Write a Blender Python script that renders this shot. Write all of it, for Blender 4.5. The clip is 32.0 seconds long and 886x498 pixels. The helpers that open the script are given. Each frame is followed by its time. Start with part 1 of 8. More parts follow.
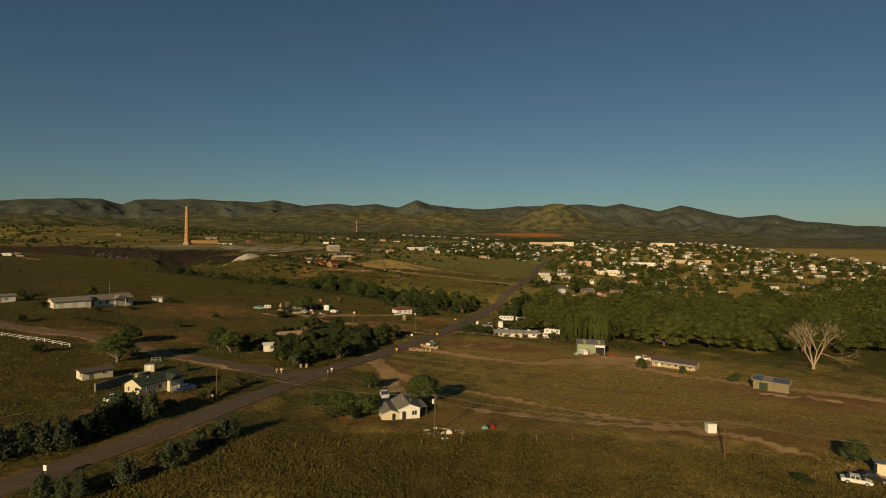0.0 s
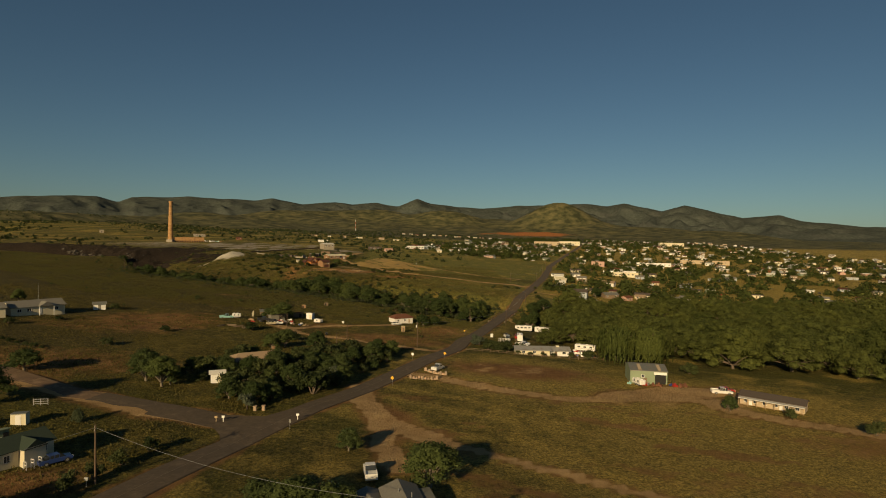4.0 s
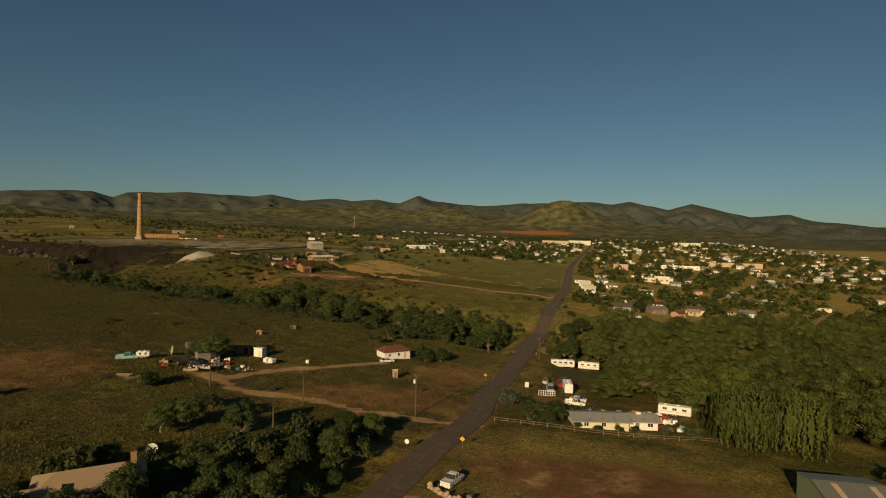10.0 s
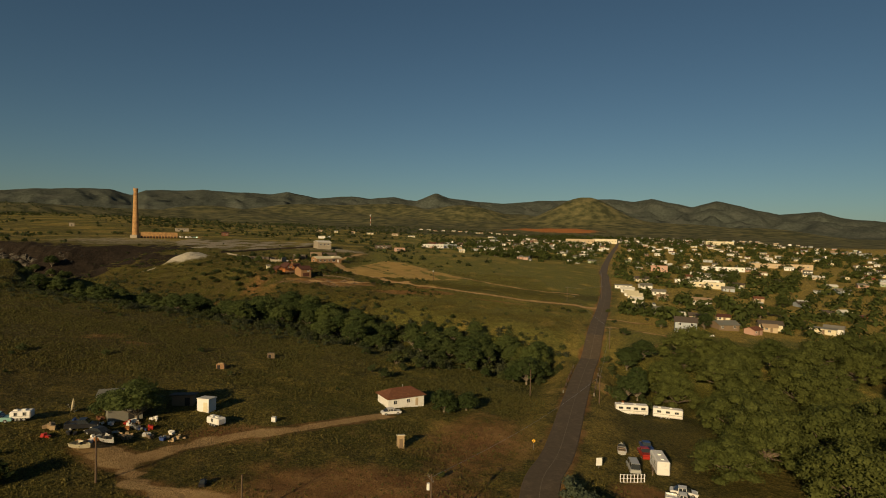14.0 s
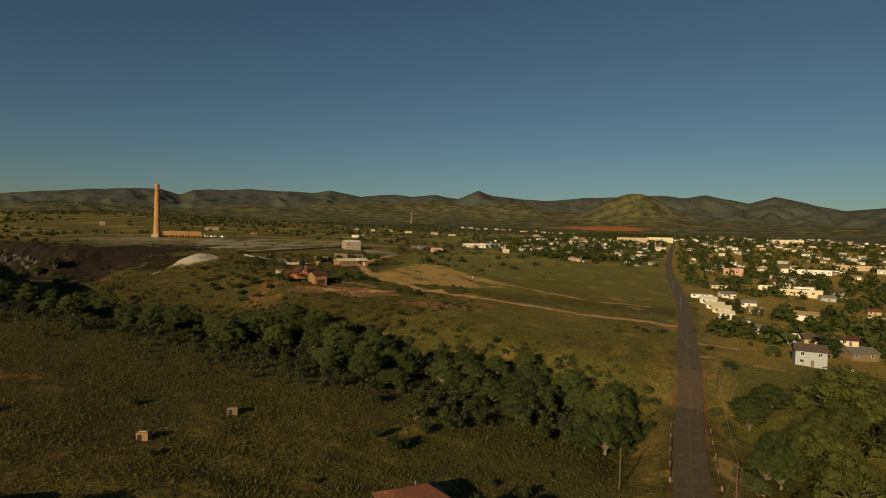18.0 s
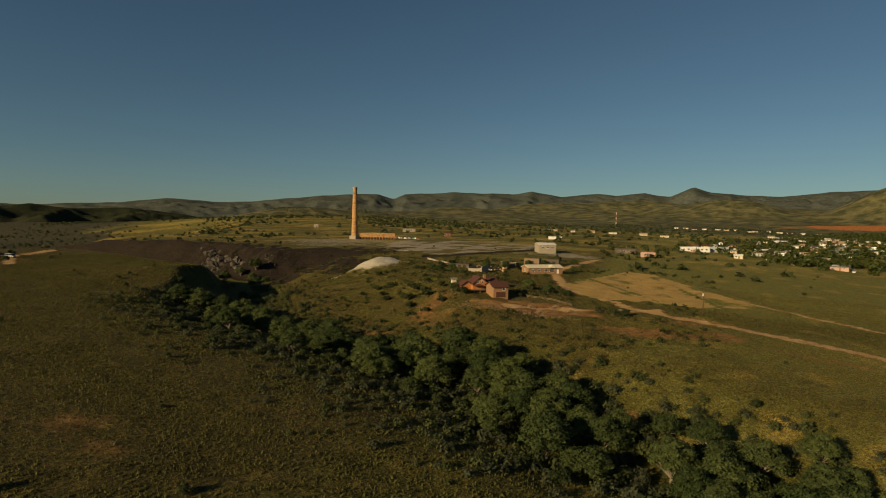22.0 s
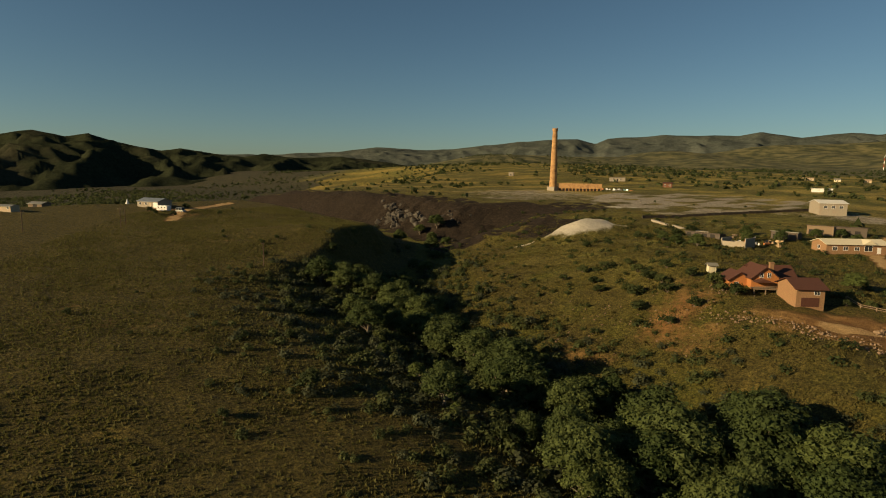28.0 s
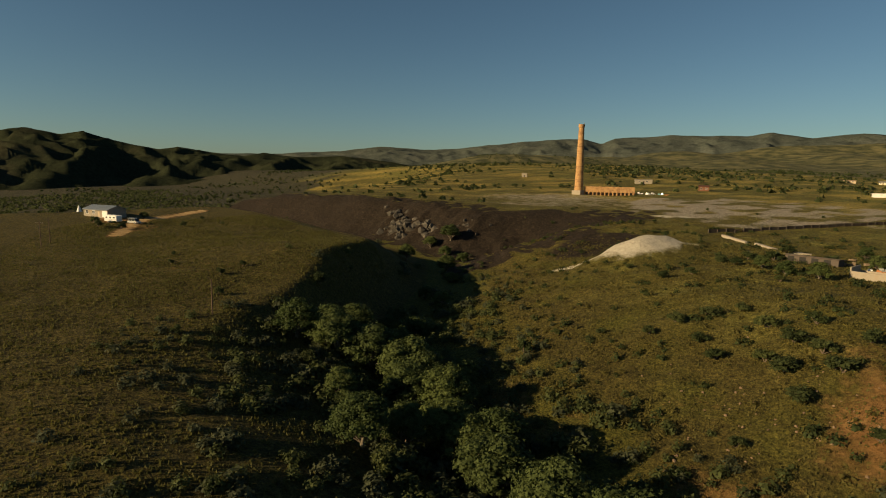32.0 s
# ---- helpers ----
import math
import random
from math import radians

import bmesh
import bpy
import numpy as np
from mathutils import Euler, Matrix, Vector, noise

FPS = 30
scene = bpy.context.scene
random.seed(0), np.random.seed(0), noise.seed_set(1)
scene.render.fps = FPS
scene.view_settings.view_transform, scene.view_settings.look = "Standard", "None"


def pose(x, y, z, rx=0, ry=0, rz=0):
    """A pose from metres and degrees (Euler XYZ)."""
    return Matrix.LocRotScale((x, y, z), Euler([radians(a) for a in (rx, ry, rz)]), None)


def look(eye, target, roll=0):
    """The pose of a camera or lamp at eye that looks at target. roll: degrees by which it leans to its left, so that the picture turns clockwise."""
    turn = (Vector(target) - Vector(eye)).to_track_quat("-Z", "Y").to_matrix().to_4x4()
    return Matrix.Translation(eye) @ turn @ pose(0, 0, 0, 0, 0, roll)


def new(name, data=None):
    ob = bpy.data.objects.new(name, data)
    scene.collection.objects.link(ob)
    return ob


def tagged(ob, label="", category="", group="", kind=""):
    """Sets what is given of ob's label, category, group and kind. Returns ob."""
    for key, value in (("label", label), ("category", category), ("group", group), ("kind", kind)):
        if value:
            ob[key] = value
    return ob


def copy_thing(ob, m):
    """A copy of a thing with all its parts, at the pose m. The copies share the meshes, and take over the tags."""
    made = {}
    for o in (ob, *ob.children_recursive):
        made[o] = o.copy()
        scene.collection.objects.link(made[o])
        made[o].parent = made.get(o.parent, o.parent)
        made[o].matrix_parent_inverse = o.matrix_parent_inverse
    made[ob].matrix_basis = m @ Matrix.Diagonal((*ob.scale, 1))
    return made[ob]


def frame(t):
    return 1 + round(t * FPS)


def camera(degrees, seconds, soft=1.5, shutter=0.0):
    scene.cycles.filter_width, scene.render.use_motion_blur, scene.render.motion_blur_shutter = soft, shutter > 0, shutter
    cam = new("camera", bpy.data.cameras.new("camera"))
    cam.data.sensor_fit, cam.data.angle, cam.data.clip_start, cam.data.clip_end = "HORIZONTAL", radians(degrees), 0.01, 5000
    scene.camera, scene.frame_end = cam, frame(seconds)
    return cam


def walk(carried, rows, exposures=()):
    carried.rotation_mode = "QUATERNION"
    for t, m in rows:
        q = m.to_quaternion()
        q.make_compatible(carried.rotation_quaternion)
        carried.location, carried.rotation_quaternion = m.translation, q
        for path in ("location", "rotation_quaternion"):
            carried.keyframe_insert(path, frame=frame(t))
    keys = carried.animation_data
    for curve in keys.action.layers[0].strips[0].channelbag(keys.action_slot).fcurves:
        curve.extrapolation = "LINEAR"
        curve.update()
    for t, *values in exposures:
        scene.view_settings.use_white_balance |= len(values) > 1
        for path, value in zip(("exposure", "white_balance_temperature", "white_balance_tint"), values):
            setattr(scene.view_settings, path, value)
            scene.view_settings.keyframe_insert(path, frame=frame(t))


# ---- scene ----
EXPOSURE, KELVIN = 0.0, 6620.0
cam = camera(75.7, 32.0, soft=1.0)
PATH = [
    (0, (2.735, -6.975, 41.763), (2.802, -4.976, 41.723), 0.8),
    (0.5, (2.396, -0.644, 41.498), (2.463, 1.355, 41.458), 0.8),
    (1, (2.136, 5.606, 41.187), (2.203, 7.604, 41.148), 0.8),
    (1.5, (1.963, 11.795, 40.876), (2.028, 13.794, 40.838), 0.9),
    (2, (1.561, 18.407, 40.538), (1.629, 20.405, 40.498), 0.9),
    (2.5, (1.177, 25.364, 40.188), (1.248, 27.362, 40.143), 1.1),
    (3, (1.381, 31.604, 39.678), (1.45, 33.602, 39.636), 1.0),
    (3.5, (1.255, 38.239, 39.537), (1.323, 40.237, 39.496), 1.0),
    (5.5, (1.183, 65.193, 39.058), (1.25, 67.191, 39.015), 1.2),
    (6, (1.064, 71.514, 39.207), (1.132, 73.513, 39.162), 1.2),
    (6.5, (0.958, 78.115, 39.412), (1.027, 80.114, 39.367), 1.2),
    (7, (1.036, 84.529, 39.609), (1.102, 86.527, 39.564), 1.3),
    (7.5, (0.865, 91.036, 39.767), (0.933, 93.034, 39.722), 1.3),
    (8, (0.913, 97.792, 39.785), (0.981, 99.79, 39.739), 1.3),
    (8.5, (1.035, 104.67, 39.851), (1.1, 106.669, 39.805), 1.4),
    (9, (0.796, 111.526, 40.106), (0.864, 113.524, 40.057), 1.5),
    (9.5, (0.806, 118.482, 40.221), (0.868, 120.481, 40.172), 1.5),
    (10, (0.645, 125.392, 40.266), (0.709, 127.39, 40.217), 1.4),
    (10.5, (0.612, 132.207, 40.411), (0.675, 134.205, 40.36), 1.4),
    (11, (0.275, 139.085, 40.46), (0.34, 141.084, 40.408), 1.5),
    (11.5, (-0.011, 145.787, 40.454), (0.056, 147.785, 40.402), 1.6),
    (12, (0.116, 152.532, 40.466), (0.18, 154.531, 40.413), 1.5),
    (12.5, (0.05, 159.543, 40.528), (0.102, 161.542, 40.474), 1.5),
    (13, (0.113, 166.509, 40.509), (0.138, 168.508, 40.454), 1.4),
    (13.5, (0.06, 173.582, 40.568), (0.056, 175.581, 40.511), 1.4),
    (14, (0.094, 180.53, 40.667), (0.097, 182.529, 40.609), 1.4),
    (14.5, (0.133, 187.381, 40.705), (0.147, 189.38, 40.646), 1.4),
    (16.5, (0.503, 214.769, 41.199), (0.516, 216.768, 41.136), 1.4),
    (17, (0.504, 222.063, 41.155), (0.485, 224.062, 41.091), 1.4),
    (17.5, (0.401, 229.558, 40.939), (0.325, 231.555, 40.873), 1.3),
    (18, (0.74, 236.822, 40.951), (0.594, 238.816, 40.883), 1.3),
    (18.5, (0.505, 244.376, 40.978), (0.283, 246.363, 40.908), 1.3),
    (19, (0.331, 251.964, 40.789), (0.022, 253.938, 40.718), 1.2),
    (19.5, (-0.253, 259.563, 40.48), (-0.656, 261.521, 40.407), 1.1),
    (20, (-0.871, 266.772, 40.301), (-1.364, 268.709, 40.229), 1.0),
    (20.5, (-1.805, 273.723, 40.267), (-2.386, 275.635, 40.192), 0.9),
    (21, (-2.989, 280.406, 40.284), (-3.662, 282.288, 40.21), 0.9),
    (21.5, (-5.021, 285.997, 40.608), (-5.79, 287.841, 40.531), 1.0),
    (22, (-6.74, 291.755, 40.849), (-7.561, 293.577, 40.771), 1.0),
    (22.5, (-8.537, 297.335, 41.152), (-9.445, 299.115, 41.073), 0.9),
    (23, (-11.021, 302.901, 41.362), (-12.031, 304.625, 41.282), 0.9),
    (23.5, (-13.618, 308.721, 41.65), (-14.748, 310.369, 41.567), 0.8),
    (24, (-16.096, 314.235, 41.863), (-17.331, 315.806, 41.78), 0.7),
    (24.5, (-18.784, 319.788, 42.095), (-20.093, 321.298, 42.01), 0.7),
    (25, (-22.123, 325.442, 42.239), (-23.494, 326.895, 42.134), 0.7),
    (25.5, (-26.222, 331.022, 42.319), (-27.602, 332.464, 42.191), 0.6),
    (27.5, (-44.335, 351.399, 42.51), (-45.704, 352.837, 42.268), 0.8),
    (28, (-49.318, 355.927, 42.647), (-50.689, 357.357, 42.374), 0.8),
    (28.5, (-54.339, 360.302, 42.81), (-55.714, 361.727, 42.53), 0.8),
    (29, (-59.531, 364.786, 42.92), (-60.91, 366.207, 42.642), 0.8),
    (29.5, (-64.68, 368.848, 43.185), (-66.062, 370.267, 42.906), 0.8),
    (30, (-69.999, 373.119, 43.219), (-71.383, 374.537, 42.942), 0.8),
    (30.5, (-75.53, 377.512, 43.4), (-76.913, 378.93, 43.122), 0.9),
    (31, (-80.968, 382.048, 43.297), (-82.349, 383.468, 43.021), 1.0),
    (31.5, (-86.1, 386.572, 43.44), (-87.482, 387.991, 43.165), 0.9),
    (32, (-91.44, 390.904, 43.414), (-92.818, 392.328, 43.14), 1.0),
]
walk(cam, [(t, look(eye, target, roll)) for t, eye, target, roll in PATH], exposures=[(0, EXPOSURE, KELVIN, 6.0), (18, EXPOSURE, KELVIN, 6.0), (22, EXPOSURE + 0.22, KELVIN, 6.0), (25, EXPOSURE + 0.4, KELVIN, 6.0), (28, EXPOSURE + 0.56, KELVIN, 6.0), (32, EXPOSURE + 0.56, KELVIN, 6.0)])


# ---- sky and sun: late light from behind and to the left of the road ----
SUN_AZ, SUN_EL = 204.5, 18.5
world = bpy.data.worlds.new("sky")
scene.world = world
world.use_nodes = True
wn = world.node_tree
sky = wn.nodes.new("ShaderNodeTexSky")
sky.sky_type = "NISHITA"
sky.sun_disc = False
sky.sun_elevation, sky.sun_rotation = radians(SUN_EL), radians(SUN_AZ)
sky.altitude, sky.air_density, sky.dust_density, sky.ozone_density = 1400.0, 1.0, 1.3, 1.6
clear_air = wn.nodes.new("ShaderNodeMix")
clear_air.data_type, clear_air.blend_type = "RGBA", "MULTIPLY"
clear_air.inputs[0].default_value, clear_air.inputs[7].default_value = 1.0, (0.84, 0.985, 0.98, 1.0)
wn.links.new(sky.outputs[0], clear_air.inputs[6])
wn.links.new(clear_air.outputs[2], wn.nodes["Background"].inputs[0])
wn.nodes["Background"].inputs[1].default_value = 0.0365
sun_dir = Vector((math.sin(radians(SUN_AZ)) * math.cos(radians(SUN_EL)), math.cos(radians(SUN_AZ)) * math.cos(radians(SUN_EL)), math.sin(radians(SUN_EL))))
sun = new("sun", bpy.data.lights.new("sun", "SUN"))
sun.data.energy, sun.data.angle, sun.data.color = 5.0, radians(0.6), (1.0, 0.73, 0.40)
sun.matrix_world = look(sun_dir * 900 + Vector((0, 300, 0)), (0, 300, 0))


# ---- tools: meshes, parts, node materials ----
def part(name, bm, material, parent=None, label="", smooth=False):
    me = bpy.data.meshes.new(name)
    bm.to_mesh(me)
    bm.free()
    if smooth:
        me.polygons.foreach_set("use_smooth", [True] * len(me.polygons))
    for m in material if isinstance(material, (list, tuple)) else [material]:
        me.materials.append(m)
    ob = new(name, me)
    if parent:
        ob.parent = parent
    return tagged(ob, label)


def mesh_part(name, verts, faces, material, parent=None, label="", smooth=False):
    me = bpy.data.meshes.new(name)
    me.from_pydata(verts, [], faces)
    if smooth:
        me.polygons.foreach_set("use_smooth", [True] * len(me.polygons))
    me.materials.append(material)
    ob = new(name, me)
    if parent:
        ob.parent = parent
    return tagged(ob, label)


def thing(name, label, category, group="", kind="", m=None):
    ob = new(name)
    ob.empty_display_size = 0.2
    if m is not None:
        ob.matrix_basis = m
    return tagged(ob, label, category, group, kind)


def box(bm, x0, y0, z0, x1, y1, z1):
    return bmesh.ops.create_cube(bm, size=1.0, matrix=Matrix.Translation(((x0 + x1) / 2, (y0 + y1) / 2, (z0 + z1) / 2)) @ Matrix.Diagonal((x1 - x0, y1 - y0, z1 - z0, 1)))["verts"]


def tube(bm, a, b, r0, r1, n=8):
    a, b = Vector(a), Vector(b)
    q = (b - a).to_track_quat("Z", "Y").to_matrix().to_4x4()
    return bmesh.ops.create_cone(bm, cap_ends=True, segments=n, radius1=r0, radius2=r1, depth=(b - a).length, matrix=Matrix.Translation((a + b) / 2) @ q)["verts"]


def soften(bm, w=0.02):
    bmesh.ops.bevel(bm, geom=bm.edges[:], offset=w, segments=1, affect="EDGES", clamp_overlap=True)


def node(nt, kind, **values):
    n = nt.nodes.new(kind)
    for k, v in values.items():
        if k in n.inputs:
            n.inputs[k].default_value = v
    return n


def noise_tex(nt, coord, scale, detail=4.0, rough=0.6):
    n = node(nt, "ShaderNodeTexNoise", Scale=scale, Detail=detail, Roughness=rough)
    nt.links.new(coord, n.inputs["Vector"])
    return n.outputs["Fac"]


def ramp(nt, fac, stops):
    r = nt.nodes.new("ShaderNodeValToRGB")
    while len(r.color_ramp.elements) < len(stops):
        r.color_ramp.elements.new(0.5)
    for e, (p, c) in zip(r.color_ramp.elements, stops):
        e.position, e.color = p, (*c, 1) if len(c) == 3 else c
    nt.links.new(fac, r.inputs[0])
    return r.outputs[0]


def blend(nt, fac, a, b, mode="MIX"):
    m = nt.nodes.new("ShaderNodeMix")
    m.data_type, m.blend_type = "RGBA", mode
    for sock, v in ((m.inputs[0], fac), (m.inputs[6], a), (m.inputs[7], b)):
        if isinstance(v, (int, float)):
            sock.default_value = v
        elif isinstance(v, tuple):
            sock.default_value = (*v, 1)
        else:
            nt.links.new(v, sock)
    return m.outputs[2]


def paint(name, color, rough=0.7, metal=0.0, grain=3.0, vary=0.18, spots=0.0, bump=0.0, stain=None, per_object=0.0):
    """A surface with fine grain, broad stains, and a little relief."""
    mat = bpy.data.materials.new(name)
    mat.use_nodes = True
    nt = mat.node_tree
    b = nt.nodes["Principled BSDF"]
    geo = nt.nodes.new("ShaderNodeTexCoord").outputs["Object"]
    dark = tuple(c * (1 - vary * 1.6) for c in color)
    light = tuple(min(1, c * (1 + vary)) for c in color)
    col = ramp(nt, noise_tex(nt, geo, grain, 6.0, 0.7), [(0.3, dark), (0.7, light)])
    col = blend(nt, noise_tex(nt, geo, grain * 0.13, 3.0), col, tuple(c * (1 - vary) for c in color))
    if stain:
        mask = ramp(nt, noise_tex(nt, geo, grain * 0.35, 5.0, 0.7), [(0.52, (0, 0, 0)), (0.68, (1, 1, 1))])
        col = blend(nt, mask, col, stain)
    if per_object:
        info = nt.nodes.new("ShaderNodeObjectInfo")
        hue = ramp(nt, info.outputs["Random"], [(0.0, (1 - per_object,) * 3), (1.0, (1 + per_object, 1.0, 1 - per_object * 0.3))])
        col = blend(nt, 1.0, col, hue, "MULTIPLY")
    nt.links.new(col, b.inputs["Base Color"])
    b.inputs["Roughness"].default_value, b.inputs["Metallic"].default_value = rough, metal
    if bump:
        bp = node(nt, "ShaderNodeBump", Strength=bump, Distance=0.05)
        nt.links.new(noise_tex(nt, geo, grain * 2.5, 5.0, 0.7), bp.inputs["Height"])
        nt.links.new(bp.outputs[0], b.inputs["Normal"])
    return mat


# ---- materials of the land ----
def ground_material():
    mat = bpy.data.materials.new("ground_cover")
    mat.use_nodes = True
    nt = mat.node_tree
    b = nt.nodes["Principled BSDF"]
    pos = nt.nodes.new("ShaderNodeNewGeometry").outputs["Position"]
    fine, mid, broad = noise_tex(nt, pos, 0.9, 8, 0.8), noise_tex(nt, pos, 0.16, 7, 0.7), noise_tex(nt, pos, 0.022, 5, 0.6)
    tuft = noise_tex(nt, pos, 2.2, 4, 0.75)
    grass = ramp(nt, fine, [(0.36, (0.04, 0.038, 0.008)), (0.5, (0.084, 0.075, 0.017)), (0.64, (0.158, 0.127, 0.033))])
    lush = ramp(nt, fine, [(0.36, (0.042, 0.045, 0.009)), (0.64, (0.12, 0.115, 0.024))])
    dry = ramp(nt, fine, [(0.36, (0.17, 0.13, 0.03)), (0.64, (0.38, 0.29, 0.078))])
    heath = ramp(nt, fine, [(0.36, (0.041, 0.034, 0.01)), (0.5, (0.076, 0.064, 0.018)), (0.66, (0.13, 0.108, 0.031))])
    meadow = ramp(nt, fine, [(0.36, (0.088, 0.09, 0.02)), (0.64, (0.215, 0.2, 0.052))])
    soil = ramp(nt, mid, [(0.32, (0.15, 0.073, 0.027)), (0.52, (0.24, 0.13, 0.048)), (0.7, (0.345, 0.208, 0.08))])
    col = blend(nt, ramp(nt, mid, [(0.44, (0, 0, 0)), (0.66, (0.5, 0.5, 0.5))]), grass, dry)
    col = blend(nt, ramp(nt, broad, [(0.45, (0, 0, 0)), (0.6, (0.8, 0.8, 0.8))]), col, lush)

    def mask(name, soft=0.35):
        at = nt.nodes.new("ShaderNodeAttribute")
        at.attribute_name = name
        sharp = node(nt, "ShaderNodeMath")
        sharp.operation = "MULTIPLY_ADD"
        nt.links.new(mid, sharp.inputs[0])
        sharp.inputs[1].default_value = 0.9
        nt.links.new(at.outputs["Fac"], sharp.inputs[2])
        return ramp(nt, sharp.outputs[0], [(0.95 - soft, (0, 0, 0)), (0.98, (1, 1, 1))])

    col = blend(nt, mask("green"), col, lush)
    col = blend(nt, mask("heath"), col, heath)
    col = blend(nt, mask("meadow"), col, meadow)
    col = blend(nt, mask("dry"), col, dry)
    col = blend(nt, 1.0, col, ramp(nt, tuft, [(0.36, (0.45, 0.47, 0.45)), (0.48, (0.95, 0.95, 0.95)), (0.64, (1.75, 1.65, 1.5))]), "MULTIPLY")
    col = blend(nt, mask("soil", 0.25), col, soil)
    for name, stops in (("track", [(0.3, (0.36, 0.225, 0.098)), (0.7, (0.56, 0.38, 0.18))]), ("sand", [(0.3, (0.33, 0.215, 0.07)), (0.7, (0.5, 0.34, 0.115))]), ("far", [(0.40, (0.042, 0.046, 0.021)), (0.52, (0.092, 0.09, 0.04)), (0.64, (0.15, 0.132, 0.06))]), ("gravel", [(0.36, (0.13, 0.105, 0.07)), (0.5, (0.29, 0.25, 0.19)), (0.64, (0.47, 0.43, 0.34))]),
                        ("slag", [(0.38, (0.011, 0.008, 0.006)), (0.52, (0.027, 0.02, 0.014)), (0.66, (0.062, 0.046, 0.033))]), ("pale", [(0.3, (0.38, 0.34, 0.27)), (0.7, (0.6, 0.56, 0.47))]),
                        ("scrub", [(0.36, (0.02, 0.021, 0.011)), (0.5, (0.04, 0.038, 0.02)), (0.64, (0.075, 0.066, 0.036))]),
                        ("orange", [(0.3, (0.24, 0.085, 0.026)), (0.7, (0.42, 0.17, 0.05))])):
        col = blend(nt, mask(name, 0.2), col, ramp(nt, broad if name == "far" else mid if name not in ("gravel", "slag", "pale") else fine, stops))
    nt.links.new(col, b.inputs["Base Color"])
    b.inputs["Roughness"].default_value = 0.95
    b.inputs["Specular IOR Level"].default_value = 0.15
    bp0 = node(nt, "ShaderNodeBump", Strength=1.0, Distance=0.45)
    nt.links.new(tuft, bp0.inputs["Height"])
    bp = node(nt, "ShaderNodeBump", Strength=1.0, Distance=0.6)
    nt.links.new(fine, bp.inputs["Height"])
    nt.links.new(bp0.outputs[0], bp.inputs["Normal"])
    bp2 = node(nt, "ShaderNodeBump", Strength=0.6, Distance=1.6)
    nt.links.new(mid, bp2.inputs["Height"])
    nt.links.new(bp.outputs[0], bp2.inputs["Normal"])
    nt.links.new(bp2.outputs[0], b.inputs["Normal"])
    return mat


def mountain_material(name, scrub, rock, grain=0.06):
    mat = bpy.data.materials.new(name)
    mat.use_nodes = True
    nt = mat.node_tree
    b = nt.nodes["Principled BSDF"]
    pos = nt.nodes.new("ShaderNodeNewGeometry").outputs["Position"]
    fine, broad = noise_tex(nt, pos, grain, 7, 0.8), noise_tex(nt, pos, 0.006, 5, 0.6)
    a = ramp(nt, fine, [(0.35, tuple(c * 0.55 for c in scrub)), (0.65, tuple(c * 1.35 for c in scrub))])
    c = ramp(nt, fine, [(0.35, tuple(c * 0.7 for c in rock)), (0.65, tuple(c * 1.2 for c in rock))])
    nt.links.new(blend(nt, ramp(nt, broad, [(0.5, (0, 0, 0)), (0.68, (1, 1, 1))]), a, c), b.inputs["Base Color"])
    b.inputs["Roughness"].default_value = 1.0
    b.inputs["Specular IOR Level"].default_value = 0.0
    bp = node(nt, "ShaderNodeBump", Strength=0.6, Distance=5.0)
    nt.links.new(fine, bp.inputs["Height"])
    nt.links.new(bp.outputs[0], b.inputs["Normal"])
    return mat


GROUND = ground_material()
DIRT_ROAD = paint("packed_dirt", (0.17, 0.105, 0.055), 0.95, 0, 0.8, 0.3, bump=0.3, stain=(0.24, 0.155, 0.085))
ASPHALT = paint("asphalt", (0.096, 0.069, 0.041), 0.95, 0, 1.2, 0.3, bump=0.15, stain=(0.122, 0.088, 0.053))


# ---- the lie of the land ----
CREEK = [(-620, 500), (-520, 540), (-430, 562), (-370, 572), (-330, 577), (-300, 578), (-270, 566), (-243, 538), (-215, 497), (-165, 455), (-100, 438), (-60, 424), (-30, 410), (0, 397), (45, 364), (95, 335), (150, 318), (260, 300), (420, 300)]
CREEK_Z = [9, 8, 7, 6, 5, 4, 2.5, 1.5, 0.8, 0, -1, -2, -4, -6, -9.5, -10, -10, -9, -8]
# side gully in the black slope
GULLY = [(-272, 566), (-262, 592), (-250, 612), (-236, 630), (-226, 652)]
GULLY_Z = [2.5, 4.5, 9, 15, 21]
ROAD = [(-160, -110), (-92, 10), (-58.8, 78), (-54.6, 87.5), (-49.3, 99.5), (-43.8, 112), (-37.4, 132), (-32.5, 148), (-23.5, 172), (-13.8, 193), (-4, 217.5), (3.5, 236.5), (13.6, 259.5), (19, 281), (25.4, 297), (38.8, 340), (49, 371), (55.4, 389), (63.2, 412), (70.8, 436), (82.6, 471), (91.2, 498), (99.6, 525), (113, 570), (127, 622), (137, 657), (143.5, 686), (152, 714), (195, 854), (281, 1120), (345, 1310), (400, 1480)]


# lone hills out on the plain: bearing, distance, height, breadth
HILLS = [(-30, 2600, 34, 210), (-24, 2900, 40, 260), (-19, 2500, 22, 170), (-5, 2500, 24, 150), (-4, 2900, 42, 200), (5.5, 2600, 30, 160), (10.5, 2800, 38, 190), (18, 2500, 30, 200), (21, 2800, 34, 170), (28, 2600, 40, 220), (33, 2400, 32, 180),
         (-14, 2860, 140, 200), (-14, 2900, 30, 420), (-1, 3000, 85, 260), (3.5, 3300, 70, 200), (-8, 3100, 45, 130), (8, 3300, 80, 260), (15, 3200, 85, 300), (38.5, 2300, 45, 200), (24, 3000, 55, 240)]


